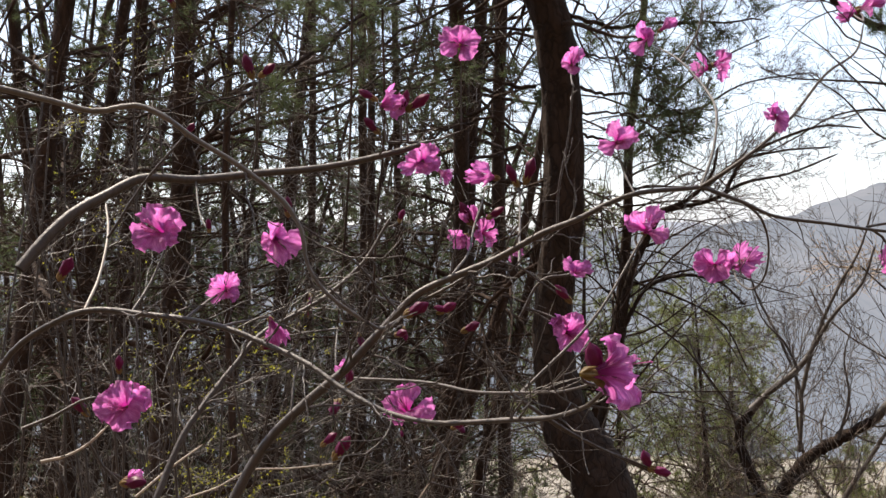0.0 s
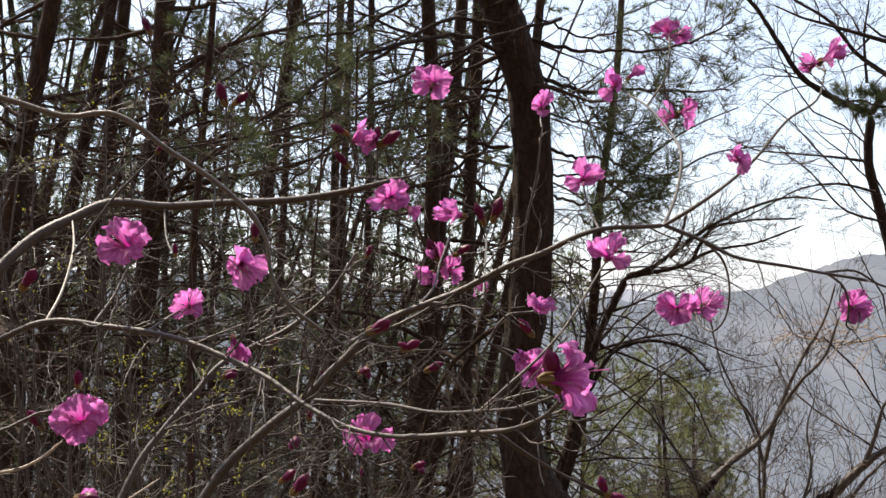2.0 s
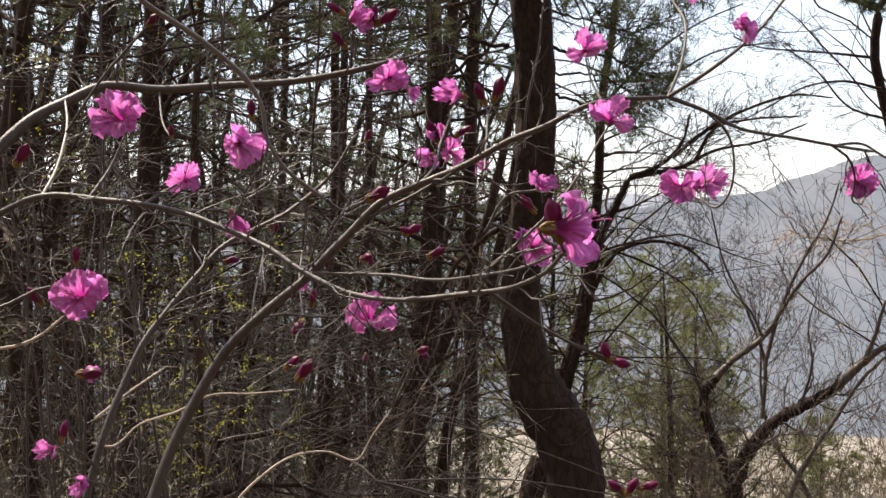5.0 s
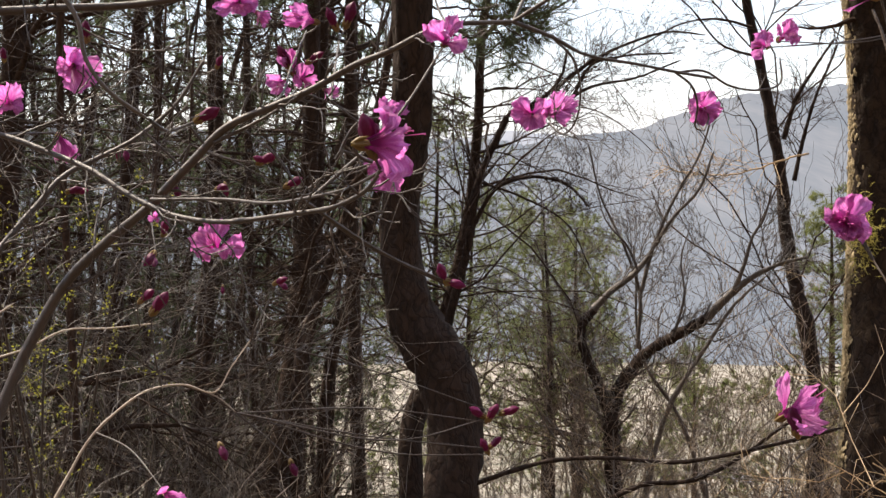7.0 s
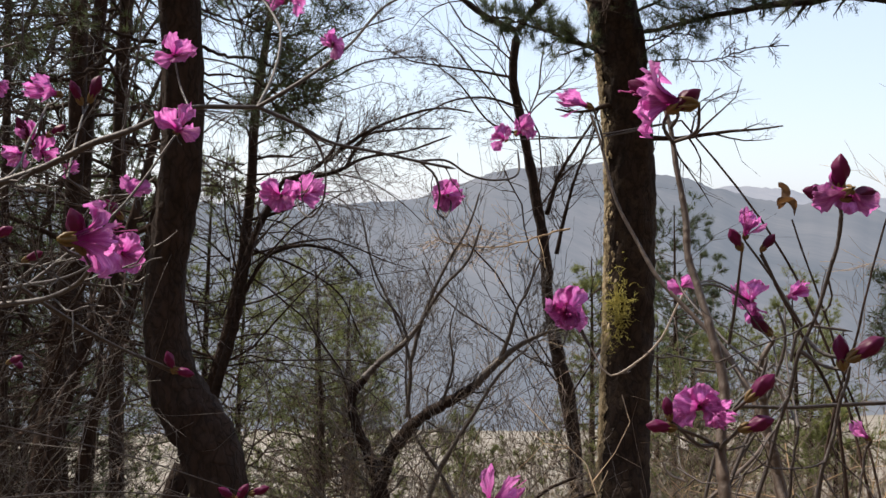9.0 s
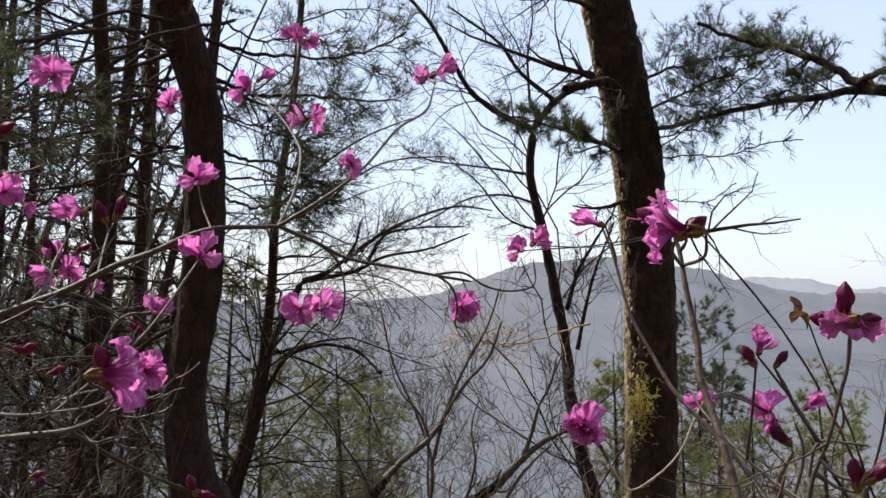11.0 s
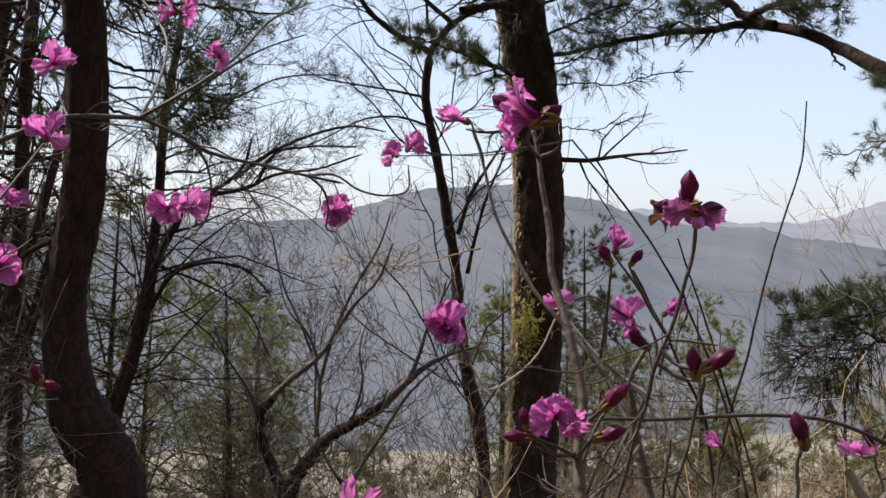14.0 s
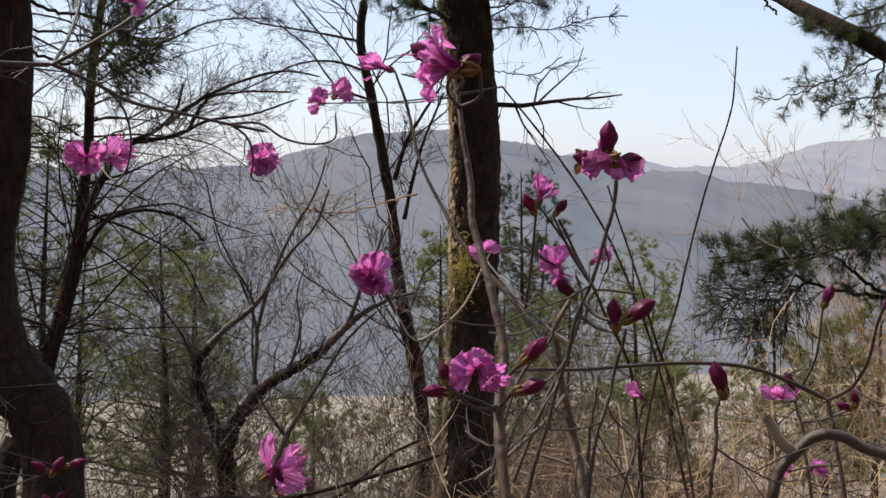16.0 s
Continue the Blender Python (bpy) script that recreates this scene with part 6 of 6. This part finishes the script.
bud(azalea_b, (0.542, 0.565, 1.523), (0.77, -0.33, 0.54), 0.021, 1.15)
blossom(azalea_b, (0.560, 0.593, 1.471), (-0.82, 0.04, 0.57), 0.015, "bell")
bud(azalea_b, (0.356, 0.637, 1.428), (-0.25, -0.14, 0.95), 0.017, 1.10)
blossom(azalea_b, (0.360, 0.636, 1.438), (0.55, -0.55, 0.62), 0.030, "cup")
bud(azalea_b, (0.594, 0.559, 1.483), (-0.31, 0.09, 0.95), 0.021, 1.15)
blossom(azalea_b, (0.830, 0.767, 1.420), (-0.57, -0.67, 0.47), 0.027, "bell")
bud(azalea_b, (0.836, 0.764, 1.430), (-0.41, 0.13, 0.90), 0.018, 1.20)
bud(azalea_b, (0.889, 0.742, 1.418), (0.05, -0.08, 1.00), 0.018, 1.20)
bud(azalea_b, (0.881, 0.747, 1.409), (-0.92, 0.20, 0.33), 0.015, 1.20)
bud(azalea_b, (0.879, 0.768, 1.501), (0.24, -0.18, 0.95), 0.020, 1.20)
bud(azalea_b, (0.732, 0.561, 1.517), (-0.50, 0.17, 0.85), 0.022, 1.20)
blossom(azalea_b, (0.826, 0.717, 1.368), (-0.19, -0.94, 0.28), 0.021, "bell")
blossom(azalea_b, (0.807, 0.733, 1.365), (-0.85, -0.46, 0.25), 0.019, "bell")
CURL = ((0.644, 0.804, 1.599), (0.650, 0.801, 1.587))
LEAFING = ((-0.641, 2.245, 1.516), (-0.752, 2.752, 1.378), (-0.829, 2.881, 2.089))
TUFT = (3.729, 7.300, 0.917)
SHEET = (23.00, 60.63)
LICHEN_LINE = [(3.746, 7.213, -0.641), (3.830, 7.357, 0.077), (3.892, 7.456, 0.981), (3.864, 7.450, 2.093), (3.788, 7.426, 2.681), (3.633, 7.375, 3.341), (3.481, 7.304, 3.862)]
# ---- fine shoots on the azaleas ----
def fine_shoots(shrub, per, ratio):
    lots = []
    for c, r, shooting in LINES[shrub.name]:
        if not shooting or (shrub is azalea_b and r.max() > 0.0034):
            continue
        n = len(c)
        pick = np.linspace(0, n - 1, 24).astype(int)
        p, q = c[pick][None], r[pick][None]
        length = np.linalg.norm(np.diff(c, axis=0), axis=1).sum()
        a, ra = sprout(p, q, max(2, int(per * length / 0.5)), min(ratio, 0.085 / length), 50, n=7, up=0.04, wob=0.22, thin=0.35, floor_r=0.0007)
        ra = np.minimum(ra, 0.0016)
        b, rb = sprout(a, ra, 3, 0.5, 48, n=5, up=0.04, wob=0.2, floor_r=0.0005)
        lots += [tubes(a, ra, 5), tubes(b, rb, 4)]
    tagged(part("shoot_spray", mesh_of("shoot_spray", *joined(lots), M_STEM), shrub), kind="stuff")


fine_shoots(azalea, 5, 0.3)
fine_shoots(azalea_b, 1.6, 0.2)


# ---- curled dry leaf on the azalea ----
for place, turn in zip(CURL, (0.3, 1.4)):
    u = np.linspace(-1, 1, 9)
    v = np.linspace(0, 1, 12)
    V, U = np.meshgrid(v, u, indexing="ij")
    w = 0.006 * np.sin(np.pi * np.clip(V, 0.05, 0.98)) ** 0.7
    a = 2.6 * V
    P = np.stack([0.009 * np.sin(a + turn), w * U, 0.009 * (1 - np.cos(a + turn)) + 0.004 * U**2], -1).reshape(-1, 3) + np.array(place)
    i, j = np.meshgrid(np.arange(11), np.arange(8), indexing="ij")
    f = np.stack([i * 9 + j, (i + 1) * 9 + j, (i + 1) * 9 + j + 1, i * 9 + j + 1], -1).reshape(-1, 4)
    part("dry_leaf", mesh_of("dry_leaf", P, f, M_DRYLEAF), azalea_b, "brown curled dead leaf")


# ---- undergrowth ----
def thicket(name, spots, height, stems, label, material, levels, spread=0.35, up=0.06, floor_r=0.0016, wob=0.16, thick=1.0):
    """Bare brush: fans of thin stems from many roots, with twigs."""
    n = len(spots)
    root = np.repeat(spots, stems, 0) + rng.normal(size=(n * stems, 3)) * [0.12, 0.12, 0]
    d = np.concatenate([rng.normal(size=(n * stems, 2)) * spread, np.ones((n * stems, 1))], 1)
    h = np.repeat(height, stems)[:, None] * rng.uniform(0.55, 1.15, (n * stems, 1))
    out = [root]
    for _ in range(7):
        d = d / np.linalg.norm(d, axis=1, keepdims=True)
        out.append(out[-1] + d * h / 7)
        d = d + rng.normal(size=d.shape) * wob
    p = np.stack(out, 1)
    q = thick * rng.uniform(0.004, 0.010, (n * stems, 1)) * np.linspace(1, 0.3, 8)
    lots = [tubes(p, q, 4)]
    for j, (k, ratio, ang) in enumerate(levels):
        p, q = sprout(p, q, k, ratio, ang, n=(3 if floor_r > 0.002 else 4) if j == len(levels) - 1 else 5, up=up, wob=0.4, floor_r=floor_r)
        lots.append(tubes(p, q, 3))
    ob = new(name, mesh_of(name, *joined(lots), material))
    tagged(ob, label, "undergrowth", kind="stuff")


def spots(count, yaw0, yaw1, d0, d1):
    a, d = np.radians(rng.uniform(yaw0, yaw1, count)), rng.uniform(d0, d1, count)
    x, y = -np.sin(a) * d, np.cos(a) * d
    return np.stack([x, y, ground_z(x, y) - 0.05], 1)


# pale and grey twigs here stand in for sun that the pines block
thicket("bare_brush", spots(13, 0, 26, 3.2, 6.5), rng.uniform(1.3, 2.5, 13), 3, "tangle of bare pale brush under the pines", M_PALE, ((6, 0.42, 55), (5, 0.5, 52)), floor_r=0.0013, wob=0.28, spread=0.6, up=0.0)
thicket("bare_brush", spots(15, -2, 26, 4.0, 8.5), rng.uniform(1.8, 3.0, 15), 4, "tangle of bare grey brush under the pines", M_GREY, ((6, 0.4, 54), (4, 0.5, 52)), floor_r=0.0017, wob=0.28, spread=0.5, up=0.0)
thicket("bare_brush", spots(26, -2, 26, 8, 14), rng.uniform(2.2, 4.2, 26), 4, "tall bare brown brush deeper in the wood", M_BRUSH, ((6, 0.4, 50), (4, 0.5, 48)), floor_r=0.0026, wob=0.24)
thicket("bare_brush", spots(20, -50, -36, 3.0, 5.2), rng.uniform(1.3, 2.2, 20), 4, "heaped tan twigs of dry brush beside the azalea", M_TAN, ((6, 0.42, 62), (4, 0.5, 55)), spread=0.4, up=-0.05, floor_r=0.0016, wob=0.28, thick=0.75)
thicket("bare_brush", spots(40, -49, -26, 4.5, 9), rng.uniform(0.9, 1.8, 40), 4, "sunlit tan brush on the open slope", M_TAN, ((6, 0.45, 58), (4, 0.5, 52)), spread=0.6, up=0.02, floor_r=0.0022, wob=0.3, thick=0.8)
thicket("bare_brush", spots(20, -34, -11, 6, 9.5), rng.uniform(1.5, 2.7, 20), 3, "crooked grey brown bushes on the open slope", M_TWIG, ((7, 0.45, 52), (5, 0.5, 50)), spread=0.7, up=0.02, floor_r=0.0018, wob=0.3, thick=1.8)
thicket("bare_brush", spots(34, -24, -1, 4.5, 11), rng.uniform(0.8, 1.5, 34), 3, "curled brown brush on the open slope", M_STRAW, ((5, 0.5, 55), (4, 0.5, 50)), spread=0.6, up=0.02, floor_r=0.0018, wob=0.3)
thicket("bare_brush", spots(30, -19, -1, 4.8, 9), rng.uniform(0.7, 1.35, 30), 4, "low tan brush at the foot of the bent pine", M_TAN, ((6, 0.45, 58), (4, 0.5, 52)), spread=0.6, up=0.02, floor_r=0.0021, wob=0.3, thick=0.8)
thicket("bare_brush", spots(40, -49, -25, 9, 18), rng.uniform(1.2, 2.4, 40), 4, "warm brown brush lower down the slope", M_STRAW, ((6, 0.45, 46), (4, 0.5, 46)), floor_r=0.0034, wob=0.25)
thicket("bare_brush", spots(30, -46, -2, 12, 26), rng.uniform(1.8, 3.2, 30), 3, "brown leafless saplings down the slope", M_TWIG, ((6, 0.42, 42), (4, 0.5, 42)), floor_r=0.0036, up=0.1, wob=0.22)
thicket("sapling_thicket", spots(26, -24, -7, 9.5, 13), rng.uniform(2.4, 4.2, 26), 3, "fine brown saplings on the slope", M_BRUSH, ((7, 0.42, 36), (4, 0.5, 36)), spread=0.22, up=0.1, floor_r=0.0024, wob=0.2)
thicket("bare_brush", spots(44, -42, -23, 9, 16), rng.uniform(1.6, 2.8, 44), 4, "dense brown brush below the lichened pine", M_BRUSH, ((6, 0.45, 50), (4, 0.5, 48)), spread=0.5, floor_r=0.0032, wob=0.26)
thicket("sapling_thicket", spots(46, -42, -26, 8, 13), rng.uniform(2.3, 3.8, 46), 3, "fine brown saplings by the lichened pine", M_BRUSH, ((7, 0.42, 42), (4, 0.5, 42)), spread=0.3, up=0.06, floor_r=0.0024, wob=0.24)
thicket("sapling_thicket", spots(30, -2, 24, 6, 10), rng.uniform(2.6, 4.6, 30), 3, "thin bare saplings between the pines", M_TWIG, ((7, 0.42, 44), (5, 0.5, 44)), spread=0.45, up=0.03, floor_r=0.0018, wob=0.22)
thicket("sapling_thicket", spots(11, -22, -9, 7.5, 11), rng.uniform(1.7, 2.8, 11), 3, "twiggy brown saplings beside the bent pine", M_STRAW, ((7, 0.42, 44), (5, 0.5, 44)), spread=0.4, up=0.04, floor_r=0.002, wob=0.24)
thicket("sapling_thicket", spots(15, -27, -10, 10.5, 15), rng.uniform(4.0, 5.4, 15), 2, "tall fine leafless saplings in front of the valley", M_DARK, ((9, 0.34, 34), (5, 0.5, 38)), spread=0.16, up=0.1, floor_r=0.0028, wob=0.17)
thicket("sapling_thicket", spots(10, -52, -45, 12, 15), rng.uniform(4.3, 5.4, 10), 3, "tall tan whippy saplings at the wood edge", M_TAN, ((12, 0.30, 24), (7, 0.42, 28)), spread=0.05, up=0.2, floor_r=0.0030, wob=0.10)


# ---- the wood far behind, too many trees to count ----
def far_wood(name, count, yaw0, yaw1, d0, d1, h0, h1, limbs, needle, material, label, crown=0.2, reach=0.2, tilt=0.0):
    roots = spots(count, yaw0, yaw1, d0, d1)
    trunks, leaves = [], []
    for k, root in enumerate(roots):
        h = rng.uniform(h0, h1)
        d = math.hypot(root[0], root[1])
        lean = (rng.normal(size=2) * 0.13 + [tilt, 0]) * h
        c = smooth_path([root, root + [lean[0] * 0.4, lean[1] * 0.4, h * 0.5], root + [lean[0], lean[1], h]], 14)
        r = np.linspace(0.0065 * h, 0.010, 14)
        a, ra = limb_paths(c, r, limbs, crown, 0.99, reach * h, 0.2, cone=0.55)
        b, rb = sprout(a, ra, 6, 0.34, 52, n=3, lo=0.45, up=0.06, wob=0.25, floor_r=0.004)
        trunks += [tubes(c[None], r[None], 6), tubes(a[:, ::2], ra[:, ::2], 4), tubes(b, rb, 3)]
        if needle:
            leaves.append(needle_tufts(b, 4, needle, 0.08 + 0.003 * d, 0.005 + 0.0006 * d, 0.35))
    ob = new(name, mesh_of(name, *joined(trunks), M_DARK if needle > 6 else M_BRUSH))
    tagged(ob, label, "woodland", kind="stuff")
    if leaves:
        tagged(part("foliage", mesh_of("foliage", *joined(leaves), material, False), ob), kind="stuff")


far_wood("far_pine_wood", 58, 0.5, 30, 12.5, 32, 8, 13, 29, 7, M_NEEDLE, "dense dark green pine wood behind the trunks", 0.1, 0.21, 0.17)
thicket("sapling_thicket", spots(24, 0, 11, 8, 13), rng.uniform(3.0, 4.8, 24), 3, "dark curled saplings under the pines", M_DARK, ((8, 0.42, 50), (5, 0.5, 46)), spread=0.42, up=0.0, floor_r=0.0022, wob=0.26)
thicket("sapling_thicket", spots(32, 0, 27, 10, 18), rng.uniform(4.0, 8.0, 32), 3, "tall dark saplings deep in the wood", M_DARK, ((8, 0.36, 48), (5, 0.5, 46)), spread=0.34, up=0.0, floor_r=0.0024)
far_wood("far_pine_wood", 19, 11, 31, 11, 20, 8, 12, 27, 7, M_NEEDLE, "dark pines closing the wood edge", 0.12, 0.2, 0.15)
far_wood("far_pine_wood", 14, 2.5, 14, 13, 26, 8, 12, 26, 7, M_NEEDLE, "dark green pines filling the wood behind the trunks", 0.08, 0.2, 0.12)
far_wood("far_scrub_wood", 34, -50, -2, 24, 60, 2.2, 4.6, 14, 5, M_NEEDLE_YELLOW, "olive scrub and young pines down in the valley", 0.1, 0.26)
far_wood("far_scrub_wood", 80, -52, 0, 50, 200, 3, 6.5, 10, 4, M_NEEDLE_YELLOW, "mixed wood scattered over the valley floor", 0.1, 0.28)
far_wood("far_bare_wood", 60, -52, 0, 30, 160, 3, 6.5, 13, 0, M_NEEDLE_YELLOW, "grey leafless wood in the valley", 0.1, 0.3)


# ---- shrub just coming into leaf ----
def leafing_shrub(center, size, count, label):
    base = (center[0], center[1], float(ground_z(center[0], center[1])))
    t = thing("leafing_shrub", base, label, "shrub", "leafing shrubs")
    c = np.array(center)
    root = np.array(base) + rng.normal(size=(7, 3)) * [0.1, 0.1, 0]
    tip = c + rng.normal(size=(7, 3)) * size * [0.8, 0.5, 0.5]
    p = np.stack([smooth_path([a, (a + b) / 2 + rng.normal(size=3) * 0.12, b], 12) for a, b in zip(root, tip)])
    q = np.full((7, 1), 0.006) * np.linspace(1, 0.35, 12)
    for k in range(7):
        part("stem", mesh_of("stem", *tubes(p[k:k + 1], q[k:k + 1], 6), M_STEM), t)
    a, ra = sprout(p, q, 11, 0.12, 55, n=6, lo=0.6, wob=0.2)
    b, rb = sprout(a, ra, 4, 0.5, 50, wob=0.2)
    tagged(part("twig_spray", mesh_of("twig_spray", *joined([tubes(a, ra, 4), tubes(b, rb, 3)]), M_STEM), t), kind="stuff")
    pts = b[rng.integers(0, len(b) // 3, count), rng.integers(1, 5, count)] + rng.normal(size=(count, 3)) * 0.004
    d = rng.normal(size=(count, 3)) + [0, 0, 0.4]
    d /= np.linalg.norm(d, axis=1, keepdims=True)
    w = np.cross(d, rng.normal(size=(count, 3)))
    w /= np.linalg.norm(w, axis=1, keepdims=True)
    L = rng.uniform(0.003, 0.008, (count, 1))
    V = np.stack([pts, pts + d * L * 0.5 + w * L * 0.3, pts + d * L, pts + d * L * 0.5 - w * L * 0.3], 1).reshape(-1, 3)
    tagged(part("leaf_spray", mesh_of("leaf_spray", V, np.arange(len(V)).reshape(-1, 4), M_SPRING), t, "tiny yellow green new leaves"), kind="stuff")


leafing_shrub(LEAFING[0], 0.22, 1300, "bare shrub with tiny yellow green leaves")
leafing_shrub(LEAFING[1], 0.25, 1300, "thin shrub breaking into yellow green leaf")
leafing_shrub(LEAFING[2], 0.18, 600, "twiggy shrub with new green buds")


# ---- shoots on the lichened trunk ----
tip = np.array(TUFT)
d = rng.normal(size=(190, 3)) * [0.9, 0.7, 0.9] + [-0.3, -0.5, 0.2]
d /= np.linalg.norm(d, axis=1, keepdims=True)
p0 = tip + rng.normal(size=(190, 3)) * [0.06, 0.03, 0.12]
L = rng.uniform(0.03, 0.11, (190, 1))
line = [p0]
for _ in range(5):
    line.append(line[-1] + d * L / 5)
    d = d + rng.normal(size=d.shape) * 0.35
    d /= np.linalg.norm(d, axis=1, keepdims=True)
line = np.stack(line, 1)
rad = np.full((190, 1), 0.0028) * np.linspace(1, 0.4, 6)
side, side_r = sprout(line, rad, 4, 0.5, 50, wob=0.3, floor_r=0.0014)
M_TUFT = bark_mat("lichen_shoots", (0.20, 0.18, 0.035), (0.52, 0.46, 0.12), 40, (1, 1, 1), 0.8, 0.001)
tagged(part("shoot_tuft", mesh_of("shoot_tuft", *joined([tubes(line, rad, 4), tubes(side, side_r, 3)]), M_TUFT), lichen_pine, "tuft of yellow green lichened shoots"), kind="stuff")


# ---- pale sheet lying down in the valley ----
m, t, p, _ = nodes_of("pale_sheet")
t.links.new(ramp(t, noise_fac(t, 3, 5, 0.6), [(0.35, (0.35, 0.42, 0.55)), (0.65, (0.62, 0.68, 0.78))]), p.inputs["Base Color"])
p.inputs["Roughness"].default_value = 0.5
u = np.linspace(-1, 1, 25)
X, Y = np.meshgrid(u, u, indexing="ij")
Z = 0.05 * np.sin(5 * X + 2 * Y) + 0.04 * np.sin(9 * Y - 3 * X) + 0.12 * (1 - np.maximum(np.abs(X), np.abs(Y)) ** 4)
V = np.stack([SHEET[0] + X * 0.7, SHEET[1] + Y * 0.8, ground_z(SHEET[0] + X * 0.7, SHEET[1] + Y * 0.8) + Z + 0.08], -1).reshape(-1, 3)
i, j = np.meshgrid(np.arange(24), np.arange(24), indexing="ij")
F4 = np.stack([i * 25 + j, (i + 1) * 25 + j, (i + 1) * 25 + j + 1, i * 25 + j + 1], -1).reshape(-1, 4)
tagged(new("plastic_sheet", mesh_of("plastic_sheet", V, F4, m)), "crumpled pale blue plastic sheet on the slope", "sheet")


# ---- fallen leaves on the slope ----
def litter(count, d1):
    a, d = rng.uniform(0, 2 * np.pi, count), d1 * np.sqrt(rng.uniform(0.0, 1, count))
    x, y = np.sin(a) * d, np.cos(a) * d + 2.5
    c = np.stack([x, y, ground_z(x, y) + 0.06 * np.sin(x * 2.1) * np.cos(y * 1.7) * np.clip(np.hypot(x, y) / 3, 0, 1) + 0.03], 1)
    u = rng.normal(size=(count, 3)) * [1, 1, 0.35]
    u /= np.linalg.norm(u, axis=1, keepdims=True)
    w = np.cross(u, rng.normal(size=(count, 3)) * 0.4 + [0, 0, 1])
    w /= np.linalg.norm(w, axis=1, keepdims=True)
    n = np.cross(u, w)
    L = rng.uniform(0.03, 0.075, (count, 1))
    V = np.stack([c - u * L, c - w * L * 0.45 + n * L * 0.25, c + w * L * 0.45 + n * L * 0.3, c + u * L, c + n * L * 0.05], 1).reshape(-1, 3)
    k = np.arange(count)[:, None] * 5
    F3 = np.concatenate([k + [0, 1, 4], k + [1, 3, 4], k + [3, 2, 4], k + [2, 0, 4]])
    tagged(new("leaf_litter", mesh_of("leaf_litter", V, F3, M_DRYLEAF)), "dry brown leaves strewn over the slope", "leaves", kind="stuff")


litter(9000, 9)


# ---- lichen flakes on the sunny side of the straight pine, pale to paint its lit strip ----
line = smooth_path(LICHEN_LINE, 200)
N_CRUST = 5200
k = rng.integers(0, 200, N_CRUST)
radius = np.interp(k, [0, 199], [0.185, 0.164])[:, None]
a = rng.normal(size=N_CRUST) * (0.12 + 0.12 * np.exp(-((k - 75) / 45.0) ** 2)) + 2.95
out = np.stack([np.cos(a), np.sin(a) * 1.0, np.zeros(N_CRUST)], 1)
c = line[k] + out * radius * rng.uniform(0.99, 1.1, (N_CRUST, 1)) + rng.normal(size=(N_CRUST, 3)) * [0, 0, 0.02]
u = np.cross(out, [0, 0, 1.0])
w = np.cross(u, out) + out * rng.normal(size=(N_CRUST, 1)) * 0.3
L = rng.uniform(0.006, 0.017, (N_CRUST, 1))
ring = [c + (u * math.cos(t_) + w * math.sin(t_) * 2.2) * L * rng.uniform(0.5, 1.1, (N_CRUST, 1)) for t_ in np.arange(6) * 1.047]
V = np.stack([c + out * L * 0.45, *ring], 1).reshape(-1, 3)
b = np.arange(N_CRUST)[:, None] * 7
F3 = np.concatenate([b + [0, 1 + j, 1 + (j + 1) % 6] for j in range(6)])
M_CRUST = bark_mat("lit_lichen_crust", (0.13, 0.10, 0.06), (0.50, 0.40, 0.25), 60, (1, 1, 1), 0.9, 0.003)
tagged(part("lit_lichen_crust", mesh_of("lit_lichen_crust", V, F3, M_CRUST, False), lichen_pine, "flaky lichen and bark scales, coloured tan as a sunlit edge"), kind="stuff")
